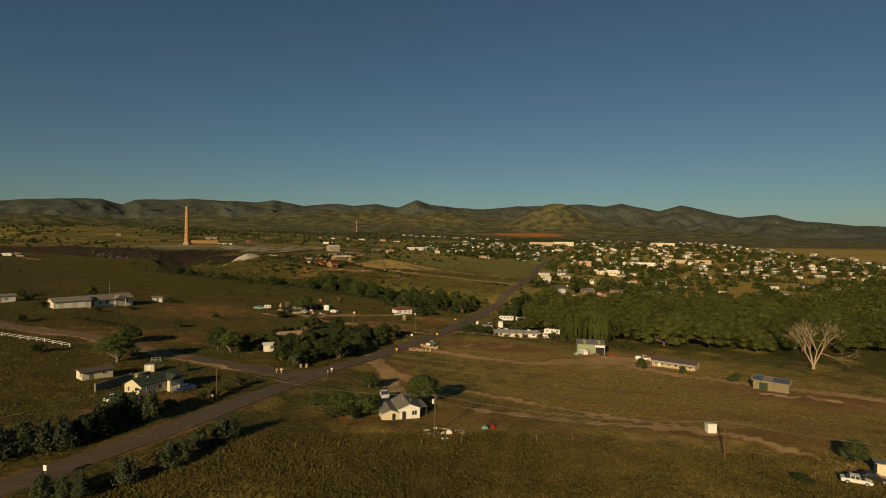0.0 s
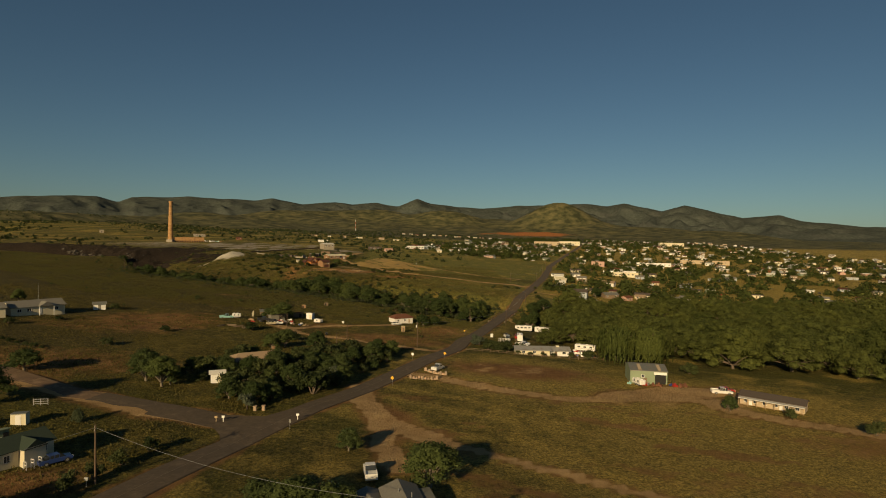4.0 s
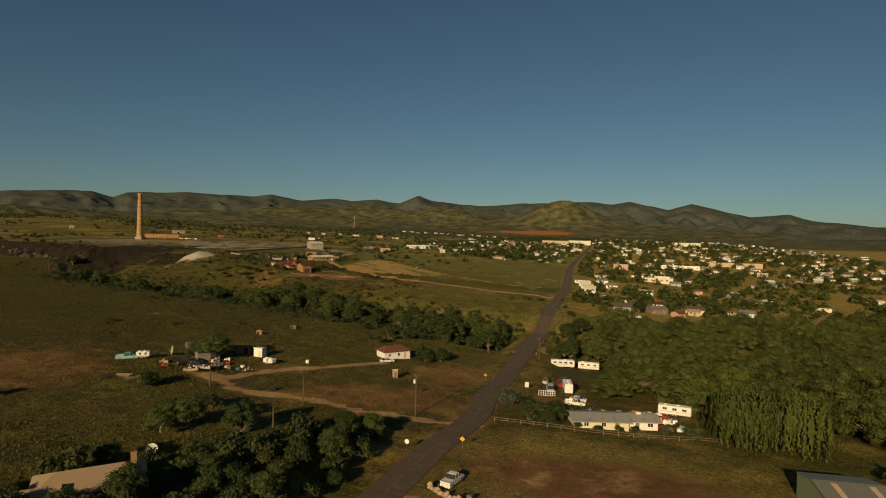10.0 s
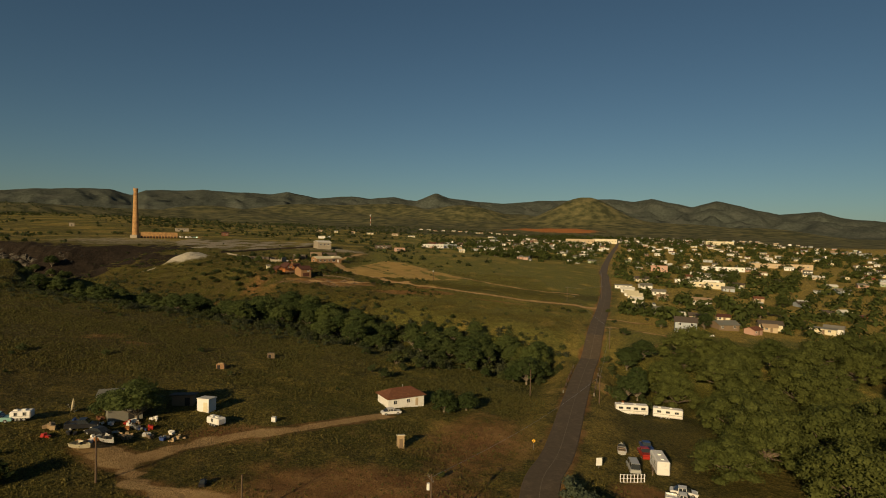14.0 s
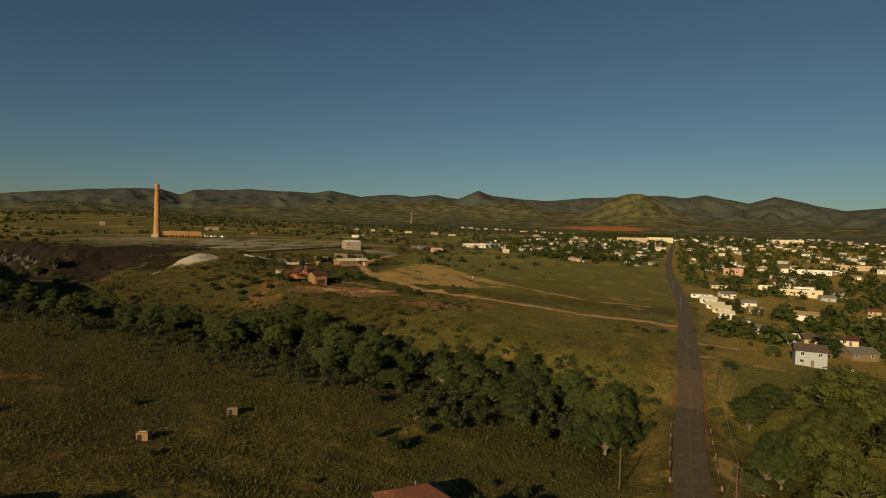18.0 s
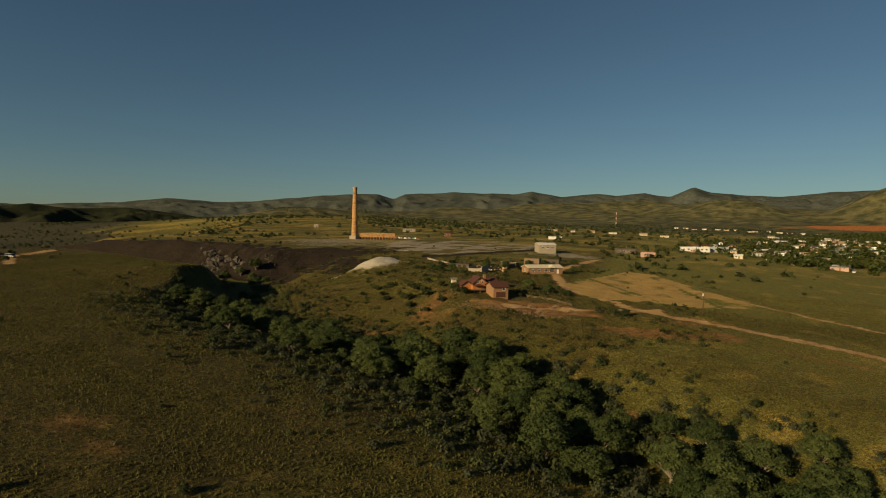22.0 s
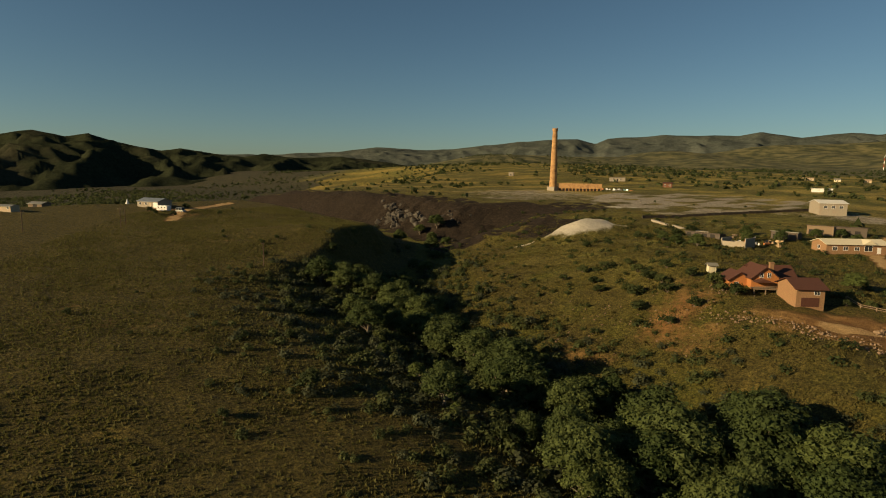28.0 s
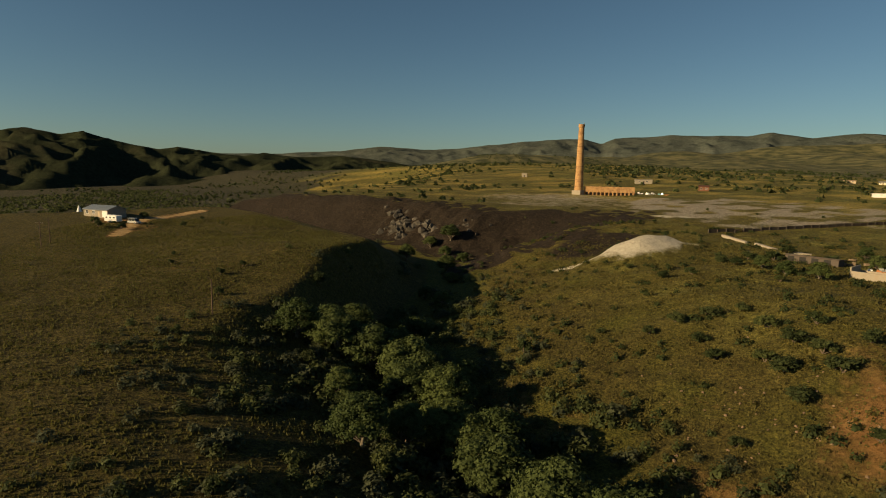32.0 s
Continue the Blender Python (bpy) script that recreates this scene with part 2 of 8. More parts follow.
def smooth(a, b, v):
    t = np.clip((v - a) / (b - a), 0, 1)
    return t * t * (3 - 2 * t)


def along(line, x, y, values=None):
    """Distance from a line of points, its side (+1 to the left of its way) and a value carried along it."""
    best = np.full(np.shape(x), 1e9)
    side, val = np.ones(np.shape(x)), np.zeros(np.shape(x))
    for n, ((ax, ay), (bx, by)) in enumerate(zip(line[:-1], line[1:])):
        dx, dy = bx - ax, by - ay
        u = np.clip(((x - ax) * dx + (y - ay) * dy) / (dx * dx + dy * dy), 0, 1)
        d = np.hypot(x - ax - u * dx, y - ay - u * dy)
        near = d < best
        best = np.where(near, d, best)
        side = np.where(near, np.sign(dx * (y - ay) - dy * (x - ax) + 1e-9), side)
        if values is not None:
            val = np.where(near, values[n] + u * (values[n + 1] - values[n]), val)
    return best, side, val


def waves(x, y, size, seed):
    """Cheap smooth noise, about -1 to 1."""
    r = np.random.RandomState(seed)
    out = 0
    for _ in range(7):
        a, k, p = r.uniform(0, 6.283), r.uniform(0.6, 1.7) / size, r.uniform(0, 6.283)
        out = out + np.sin((x * np.cos(a) + y * np.sin(a)) * k * 6.283 + p)
    return out / 3.2


def bump_at(x, y, cx, cy, rx, ry, turn=0.0):
    c, s = math.cos(radians(turn)), math.sin(radians(turn))
    u, v = ((x - cx) * c + (y - cy) * s) / rx, (-(x - cx) * s + (y - cy) * c) / ry
    return np.exp(-(u * u + v * v))


def within(x, y, poly):
    hit = np.zeros(np.shape(x), bool)
    for (ax, ay), (bx, by) in zip(poly, poly[1:] + poly[:1]):
        if ay != by:
            hit ^= ((ay > y) != (by > y)) & (x < (bx - ax) * (y - ay) / (by - ay) + ax)
    return hit


def ground(x, y):
    x, y = np.asarray(x, float), np.asarray(y, float)
    west = np.logaddexp(0, -(x + 12) / 18) * 18
    south = -1.0 + (0.081 * np.minimum(west, 150) + 0.064 * np.clip(west - 150, 0, 200)) - 0.02 * np.clip(y - 170, -60, 180) * smooth(-60, 20, x) - 3.0 * smooth(20, 60, x) * smooth(200, 300, y)
    south += 2.2 * bump_at(x, y, -15, 95, 60, 50)
    south -= 0.13 * np.clip(-x - 362, 0, 170)
    south += 4.2 * bump_at(x, y, -236, 484, 36, 30, 40)
    east = np.clip(x, -110, 300)
    north = 6 + 0.045 * np.clip(y - 480, -200, 230) + 0.024 * np.clip(y - 710, 0, 2600) - 0.06 * (east - 20) * (1 - 0.5 * smooth(700, 1500, y))
    north += 24 * bump_at(x, y, -760, 1320, 420, 300, 20) + 8 * bump_at(x, y, -420, 1050, 240, 160)
    north += 3.0 * bump_at(x, y, -95, 520, 40, 30) + 1.8 * bump_at(x, y, -300, 770, 90, 60)
    north -= 0.2 * np.clip(-x - 455 - 0.45 * (y - 540), 0, 170) * (1 - smooth(900, 1200, y))
    for az, far, up, wide in HILLS:
        north += up * bump_at(x, y, -far * math.sin(radians(az)), 200 + far * math.cos(radians(az)), wide, wide)
    north += 9.5 * bump_at(x, y, -400, 590, 120, 45, 20) - 3 * bump_at(x, y, -205, 575, 45, 30)
    d, side, floor = along(CREEK, x, y, CREEK_Z)
    top = np.where(side > 0, north, south)
    wide = np.where(side > 0, 48.0, 48.0 - 27 * smooth(-175, -225, x) + 38 * smooth(-250, -310, x) - 14 * smooth(-70, -30, x))
    wide = np.where(side > 0, wide + 42 * smooth(-260, -180, x) * smooth(-60, -130, x), wide)
    wide = wide - np.where(side > 0, 6 * smooth(-260, -290, x), 0)
    rise = smooth(2.0, 1.0 * wide, d)
    ease = 1 - (1 - np.clip((d - 2) / (wide - 2), 0, 1)) ** 2
    rise = np.where(side > 0, rise, rise + (ease - rise) * smooth(-215, -180, x) * (1 - smooth(-70, -30, x)))
    z = floor + (top - floor) * rise
    gd, _, gf = along(GULLY, x, y, GULLY_Z)
    z = np.where(side > 0, np.minimum(z, gf + (z - gf) * smooth(1.0, 30.0, gd)), z)
    # eroded ribs down the black slope
    bank = (side > 0) * smooth(-195, -235, x) * smooth(4, 14, d) * (1 - smooth(48, 62, d))
    z = z - bank * (1.6 * np.abs(waves(x + 6 * waves(x, y, 40, 72), 0.35 * y, 22, 71)) + 0.7 * np.abs(waves(x, 0.4 * y, 9, 73)))
    # the black heap north of the gorge, and the pale one
    z = z + 2 * bump_at(x, y, -235, 640, 28, 30) + 7.5 * bump_at(x, y, -177, 576, 17, 9, 62)
    crag = bump_at(x, y, -322, 600, 26, 12, 8) + 0.5 * bump_at(x, y, -285, 612, 30, 14, -12)
    z = z + crag * (2.6 * np.abs(waves(x, y, 26, 61)) + 1.0 * waves(x, y, 10, 62) - 1.2)
    az = np.degrees(np.arctan2(-x, y - 200))
    out = np.hypot(x, y - 200)
    z = z + 15 * np.exp(-((az + 10.9) / 5.0) ** 4) * np.exp(-((out - 2230) / 70) ** 2) * (1 + 0.22 * waves(az, 0, 3.0, 75)) + 7 * np.exp(-((az + 12.5) / 5) ** 4) * np.exp(-((out - 2330) / 60) ** 2)
    rough = (side > 0) * smooth(12, 30, d) * (1 - smooth(110, 150, d)) * smooth(-260, -230, x) * (1 - smooth(-20, 20, x))
    z = z + rough * (0.35 * waves(x, y, 9, 63) + 0.3 * waves(x, y, 18, 64))
    z = z + 0.25 * waves(x, y, 37, 3) + 0.12 * waves(x, y, 13, 5)
    # the road runs on a low bank and crosses the creek on fill
    rd, _, rz = along(ROAD, x, y, ROAD_Z) if ROAD_Z else (np.full(np.shape(x), 1e9), 0, 0)
    return rz + (z - rz) * smooth(4.5, 16, rd) if ROAD_Z else z


ROAD_Z = []
ROAD_Z = [float(ground(a, b)) if abs(b - 364) > 45 else -4.6 for a, b in ROAD]

# ---- end of the lie ----


def lines(inner0, inner1, step, out0, out1, grow=1.07):
    mid = list(np.arange(inner0, inner1 + step / 2, step))
    lo, hi, s = [inner0], [inner1], step
    while lo[-1] > out0 or hi[-1] < out1:
        s = min(s * grow, 70)
        if lo[-1] > out0:
            lo.append(lo[-1] - s)
        if hi[-1] < out1:
            hi.append(hi[-1] + s)
    return np.array(lo[:0:-1] + mid + hi[1:])


def grid(name, xs, ys, height, material):
    gx, gy = np.meshgrid(xs, ys)
    gz = height(gx, gy)
    co = np.stack([gx, gy, gz], -1).reshape(-1, 3)
    w, h = len(xs), len(ys)
    i = (np.arange(h - 1)[:, None] * w + np.arange(w - 1)).ravel()
    quads = np.stack([i, i + 1, i + w + 1, i + w], 1)
    me = bpy.data.meshes.new(name)
    me.vertices.add(len(co))
    me.vertices.foreach_set("co", co.astype(np.float32).ravel())
    me.loops.add(len(quads) * 4)
    me.loops.foreach_set("vertex_index", quads.astype(np.int32).ravel())
    me.polygons.add(len(quads))
    me.polygons.foreach_set("loop_start", np.arange(0, len(quads) * 4, 4, dtype=np.int32))
    me.polygons.foreach_set("loop_total", np.full(len(quads), 4, np.int32))
    me.update()
    me.polygons.foreach_set("use_smooth", np.ones(len(quads), bool))
    me.materials.append(material)
    return new(name, me), gx.ravel(), gy.ravel(), gz.ravel()


# ---- ground sheet and what covers it ----
TRACKS = [  # farm tracks and drives: points, half width
    ([(-230, 226), (-175, 206), (-142, 194), (-111, 188), (-85, 175), (-72, 170), (-63, 166.6), (-54.6, 163), (-38, 161)], 3.6),
    ([(-15, 196), (-12.5, 181), (-6.5, 166), (6, 152)], 3.2),
    ([(4, 154), (30, 135), (50, 123), (70, 112), (84, 92), (120, 40)], 1.5),
    ([(-8, 172), (-6.5, 160), (-6, 152), (-2, 138)], 2.6),
    ([(-3, 213), (6, 209.6), (15, 202.7), (26.5, 194.1), (37.5, 189.5), (49.1, 188.2), (60, 191), (72, 190), (76, 179), (82, 173), (95, 164), (115, 150), (135, 130), (190, 100)], 2.6),
    ([(50, 189.5), (58.2, 195.5), (68, 199.5), (84, 198)], 4.5),
    ([(12, 126.5), (22, 124), (37.5, 121), (53, 116.3), (68.7, 113)], 1.5),
    ([(13, 252), (-12.7, 257.5), (-23, 262), (-32, 263.6), (-40, 264), (-46, 266), (-49, 270.5), (-47.6, 277), (-42.6, 284.5), (-33, 291.7), (-22, 302), (-12, 311)], 1.7),
    ([(-51, 272), (-58, 276)], 3.0),
    ([(78, 451), (86, 448.5), (100, 449)], 1.2),
    ([(72, 431), (84, 427), (98, 421)], 1.0),
    ([(84, 484), (66, 487.5), (43, 490.5), (20, 502), (-4, 512), (-31, 519.5), (-60, 545), (-80, 600), (-70, 680)], 2.4),
    ([(-20, 520), (-45, 500), (-70, 490)], 2.0),
    ([(84, 530), (52, 533), (23, 556), (-10, 588)], 1.3),
    ([(-300, 450), (-330, 468), (-350, 500)], 2.2),
]


def cover(x, y, z):
    n1, n2, n3 = waves(x, y, 60, 11), waves(x, y, 24, 12), waves(x, y, 150, 13)
    slope = np.hypot(ground(x + 2, y) - z, ground(x, y + 2) - z) / 2
    d, side, _ = along(CREEK, x, y)
    soil = 0.2 * smooth(0.6, 1.4, n1) + 0.0 * x
    track = 0 * x
    for line, half in TRACKS:
        near = along(line, x, y)[0]
        track = np.maximum(track, 0.95 * (1 - smooth(half * 0.5, half * 1.25, near)) - 0.35 * (near < 0.5))
        soil = np.maximum(soil, 0.5 * (1 - smooth(half, half * 2.2, near)))
    # sandy banks where the road crosses the creek, and a dry plot beyond
    track = np.maximum(track, np.maximum(0.5 * bump_at(x, y, 50, 352, 4.5, 8, -15), 0.4 * bump_at(x, y, 61, 371, 5, 3, 0)))
    soil = np.maximum(soil, 0.6 * bump_at(x, y, 93, 398, 13, 9, -30) * (0.8 + 0.4 * waves(x, y, 9, 85)))
    soil = np.maximum(soil, 0.45 * bump_at(x, y, 38, 402, 6, 4, 0))
    # the mown field east of the road: streaks of bare soil and green between them
    u, v = x * 0.87 - (y - 150) * 0.5, x * 0.5 + (y - 150) * 0.87
    streak = waves(u * 0.22, v, 11, 81) + 0.5 * waves(u * 0.3, v, 4.5, 82)
    field = smooth(-16, 0, x + 0.1 * (y - 150)) * smooth(104, 116, y + 0.1 * x) * (1 - smooth(196, 212, y + 0.25 * x)) * (1 - smooth(120, 150, x))
    soil = np.maximum(soil, field * 0.46 * smooth(0.15, 1.0, streak))
    tan = field * smooth(0.1, 1.0, waves(u * 0.2, v, 14, 83) + 0.4 * waves(u * 0.3, v, 5, 84))
    track = np.maximum(track, 0.62 * np.maximum(bump_at(x, y, 68, 195, 15, 6, -5), 0.9 * bump_at(x, y, 78, 186, 8, 10, 0)))
    track = np.maximum(track, 0.42 * bump_at(x, y, 30, 223, 26, 12, -20) * (0.85 + 0.4 * n2))
    for cx, cy, rx, ry, turn, k in ((-108, 494, 20, 9, 60, 0.3), (-112, 466, 16, 9, 20, 0.3), (-97, 486, 12, 18, 30, 0.62), (-98, 512, 7, 16, -30, 0.6), (-39, 413, 10, 4, 30, 0.6), (-21, 425, 9, 4, 20, 0.5), (-107, 352, 12, 7, 30, 0.45), (-91, 350, 9, 5, 0, 0.4), (-82, 377, 10, 5, 10, 0.35), (-10, 507, 20, 4, 20, 0.7), (-3, 494, 13, 5, -15, 0.7), (25, 480, 26, 4, -14, 0.5), (58, 474, 18, 3.5, -8, 0.5)):
        soil = np.maximum(soil, k * bump_at(x, y, cx, cy, rx, ry, turn) * (0.85 + 0.35 * n2))
    soil = np.maximum(soil, 0.75 * bump_at(x, y, -5.5, 170, 5.5, 9, 30))
    rd = along(ROAD, x, y)[0]
    soil = np.maximum(soil, 0.55 * (1 - smooth(3.6, 5.6, rd)) * (0.85 + 0.4 * n2))
    for cx, cy, rx, ry, turn, k in ((32, 222, 27, 14, -20, 0.72), (75, 125, 50, 10, -20, 0.36), (70, 112, 40, 7, -12, 0.5), (105, 145, 40, 12, -30, 0.5), (-10, 270, 26, 12, 0, 0.7), (8, 298, 14, 24, -15, 0.55), (-50, 497, 14, 8, 0, 0.7), (-20, 480, 12, 5, 10, 0.7), (-40, 289, 12, 6, 20, 0.6),
                                    (-60, 494, 24, 11, 15, 0.72), (-14, 484, 22, 5, 12, 0.95), (-25, 500, 30, 9, -10, 0.3), (-95, 195, 40, 20, 10, 0.5), (-110, 245, 40, 14, 0, 0.4), (0, 118, 30, 16, 0, 0.4),
                                    (-58, 119, 16, 9, 60, 0.8), (66, 194, 16, 10, 0, 0.8), (-330, 462, 26, 12, 0, 0.5), (36, 278, 6, 5, 0, 0.8), (50, 264, 14, 9, 0, 0.6), (-99, 262, 22, 30, -30, 0.72), (-150, 470, 20, 12, 0, 0.3)):
        soil = np.maximum(soil, k * 1.1 * bump_at(x, y, cx, cy, rx, ry, turn))
    green = 0.75 * bump_at(x, y, 44, 200, 10, 7, -10) + 0.6 * bump_at(x, y, 92, 172, 16, 7, -35) + 0.5 * bump_at(x, y, 62, 180, 14, 5, -25) + field * 0.8 * smooth(0.0, 0.8, -streak) + 0.5 * bump_at(x, y, 40, 243, 60, 8, -12) + 0.75 * bump_at(x, y, 110, 200, 90, 26, -10) + 0.6 * bump_at(x, y, 40, 560, 140, 70) + 0.45 * (1 - smooth(15, 60, d))
    green = np.maximum(green, 0.55 * smooth(0, 10, x * 0 + side * d) * (1 - smooth(40, 110, d)) * (1 - smooth(-80, -40, x)))
    green = np.maximum(green, 0.4 * smooth(800, 1000, y) * smooth(-0.2, 0.6, n3))
    dry = 0.3 * smooth(0.2, 1.2, n2) * smooth(-60, 0, x) + 0.12 * smooth(0.4, 1.2, n2) + 0.6 * bump_at(x, y, 75, 140, 85, 60) + 0.6 * bump_at(x, y, 45, 205, 50, 22, -15) + 0.15 * bump_at(x, y, -60, 300, 90, 60) + 0.4 * smooth(640, 760, y) * smooth(-0.3, 0.5, n1) + 0.85 * smooth(72, 95, x - 0.28 * (y - 440)) * smooth(415, 450, y) * (0.8 + 0.4 * n2)
    dry = np.maximum(np.maximum(dry, field * (0.3 + 0.4 * tan)), 0.55 * bump_at(x, y, 35, 232, 45, 18, -12))
    heath = 0.62 * (side < 0) * smooth(-20, -110, x) * smooth(235, 330, y) + 0.35 * (side < 0) * smooth(-60, -120, x) + 0.3 * smooth(0.2, 0.9, n3) * (y < 430)
    meadow = 0.9 * (side > 0) * smooth(-75, -40, x) * smooth(515, 560, y) * (1 - smooth(92, 100, x - 0.3 * (y - 500))) + 0.42 * smooth(650, 760, y) * (1 - smooth(1100, 1600, y)) * (0.7 + 0.5 * n1) * (1 - 0.6 * smooth(-280, -420, x))
    meadow = np.maximum(meadow, 0.3 * (side > 0) * smooth(30, 70, d) * smooth(-60, -120, x) * (0.75 + 0.4 * n2))
    lea = (side > 0) * smooth(-50, -10, x) * smooth(8, 24, d) * (1 - smooth(500, 520, y)) * (x < 140)
    meadow = np.maximum(meadow, 0.55 * lea * (0.85 + 0.3 * n1))
    heath = heath * (1 - lea)
    heath = np.maximum(heath, 0.4 * bump_at(x, y, -40, 468, 26, 20, 10))
    heath = np.maximum(heath, 0.56 * (side > 0) * smooth(-30, -70, x) * smooth(10, 30, d) * (1 - smooth(120, 170, d)) * (0.85 + 0.4 * n2))
    heath = np.maximum(heath, 0.46 * smooth(-150, -230, x) * smooth(610, 660, y) * (1 - smooth(1000, 1200, y)) * (0.9 + 0.4 * n1))
    dry = np.maximum(dry, 0.36 * np.exp(-(((along(ROAD, x, y)[0] - 8) / 5) ** 2)) * smooth(255, 300, y) * (1 - smooth(440, 470, y)))
    # heavier heath on the nearer mesa also paints in shade among its grass
    heath = np.maximum(heath, 0.8 * (side < 0) * smooth(-40, -80, x) * (1 - smooth(-190, -230, x)) * smooth(300, 340, y))
    meadow = np.maximum(meadow, 0.75 * smooth(70, 90, x - 0.28 * (y - 440)) * smooth(385, 415, y) * (0.7 + 0.5 * n1))
    heath = np.maximum(heath, 0.5 * (side > 0) * smooth(8, 20, d) * (1 - smooth(40, 70, d)) * smooth(-150, -90, x) * (1 - smooth(-20, 20, x)) * (0.6 + 0.6 * n2))
    sand = (0.72 + 0.3 * n2 + 0.2 * n1) * within(x, y, [(-66, 560), (-44, 634), (-29, 630), (-12, 605), (18, 556), (-6, 542), (-28, 537), (-46, 527)]) - 0.5 * (along([(-60, 590), (-20, 540)], x, y)[0] < 1.2) - 0.5 * (along([(-30, 620), (2, 548)], x, y)[0] < 1.2)
    sand = np.maximum(sand, 0.5 * bump_at(x, y, 53, 352, 9, 7) + 0.45 * bump_at(x, y, 36, 345, 8, 6))
    sand = np.maximum(sand, 0.46 * bump_at(x, y, 52, 109, 26, 5, -8))
    sand = np.maximum(sand, 0.42 * bump_at(x, y, 60, 184, 26, 12, -30))
    flat = within(x, y, [(-228, 672), (-166, 642), (-138, 690), (-110, 762), (-160, 802), (-228, 812), (-262, 750)])
    gravel = 0.34 * bump_at(x, y, -190, 730, 70, 60, -30) * (0.8 + 0.6 * n2) + 0.3 * flat * (0.75 + 0.7 * n2 + 0.35 * n1) + 0.45 * bump_at(x, y, -320, 730, 90, 50, 0) + 0.5 * bump_at(x, y, -90, 690, 40, 20) + 0.3 * bump_at(x, y, -300, 670, 50, 22, 20)
    gd = along(GULLY, x, y)[0]
    heap = (side > 0) * (1.25 * smooth(-262, -285, x) * smooth(0.14, 0.3, slope) * (d < 64) + 1.15 * smooth(0.12, 0.26, slope) * (1 - smooth(30, 40, gd)) * smooth(-205, -222, x)) + 1.0 * bump_at(x, y, -203, 592, 12, 18, -25) + 0.55 * bump_at(x, y, -225, 640, 26, 12, 30)
    heap = heap - 0.7 * bump_at(x, y, -236, 606, 12, 20, -30) * (0.6 + 0.5 * n2)
    pale = 1.15 * bump_at(x, y, -176, 577, 15, 8, 62) + 0.75 * bump_at(x, y, -195, 562, 9, 4, 40) + 0.55 * bump_at(x, y, -205, 668, 18, 5, 10)
    az, out = np.degrees(np.arctan2(-x, y - 200)), np.hypot(x, y - 200)
    orange = (0.8 + 0.25 * waves(x, y, 120, 76)) * np.exp(-((az + 10.4) / 5.2) ** 6) * smooth(2120, 2160, out) * (1 - smooth(2235, 2265, out)) + 0.6 * np.exp(-((az + 14.5) / 2.2) ** 4) * np.exp(-((out - 2290) / 40) ** 2)
    # dense dark brush over the western valley
    scrub = 1.1 * smooth(53, 60, np.degrees(np.arctan2(-x - 60, y - 365)) + 2.5 * n3) * (1 - smooth(120, 140, np.degrees(np.arctan2(-x - 60, y - 365)))) * smooth(420, 520, np.hypot(x + 60, y - 365) + 25 * n1)
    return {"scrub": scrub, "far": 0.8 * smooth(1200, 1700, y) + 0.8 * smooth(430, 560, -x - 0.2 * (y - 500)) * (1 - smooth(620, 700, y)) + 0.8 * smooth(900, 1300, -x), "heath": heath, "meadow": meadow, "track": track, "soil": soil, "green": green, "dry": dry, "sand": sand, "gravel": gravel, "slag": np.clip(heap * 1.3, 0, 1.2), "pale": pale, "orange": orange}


xs, ys = lines(-345, 132, 1.9, -4900, 4900, 1.07), lines(56, 660, 1.9, -4900, 4900, 1.07)
land, gx, gy, gz = grid("ground", xs, ys, ground, GROUND)
tagged(land, "dry olive grassland with red soil and farm tracks", "ground", kind="structure")
for key, v in cover(gx, gy, gz).items():
    land.data.attributes.new(key, "FLOAT", "POINT").data.foreach_set("value", np.broadcast_to(v, gx.shape).astype(np.float32))


def smooth_line(points, step=4.0):
    """A rounded line through points, evenly spaced."""
    p = np.array(points, float)
    p = np.vstack([2 * p[0] - p[1], p, 2 * p[-1] - p[-2]])
    out = []
    for a, b, c, d in zip(p[:-3], p[1:-2], p[2:-1], p[3:]):
        n = max(2, int(np.hypot(*(c - b)) / step))
        for t in np.arange(n) / n:
            out.append(0.5 * ((2 * b) + (c - a) * t + (2 * a - 5 * b + 4 * c - d) * t * t + (3 * b - a - 3 * c + d) * t**3))
    return np.array(out + [p[-2]])


def strip(name, points, half, lift, material, label, category, thick=0.3):
    line = smooth_line(points)
    way = np.gradient(line, axis=0)
    way /= np.hypot(way[:, 0], way[:, 1])[:, None]
    off = np.stack([-way[:, 1], way[:, 0]], 1)
    verts, faces = [], []
    for k, (c, o) in enumerate(zip(line, off)):
        wob = 0.06 * math.sin(k * 0.9) + 0.08 * math.sin(k * 0.31)
        z = float(ground(*c))
        for s in (-half - 0.3, -half + wob, 0, half + wob, half + 0.3):
            q = c + o * s
            verts.append((q[0], q[1], z + lift + (0.06 if s == 0 else 0.0) - (thick if abs(s) > half + 0.25 else 0)))
        if k:
            for j in range(4):
                i = (k - 1) * 5 + j
                faces.append((i, i + 1, i + 6, i + 5))
    ob = mesh_part(name, verts, faces, material, None, label)
    return tagged(ob, category=category, kind="structure")


PAINTED = paint("worn_road_paint", (0.18, 0.14, 0.09), 0.9, 0, 2.5, 0.45)
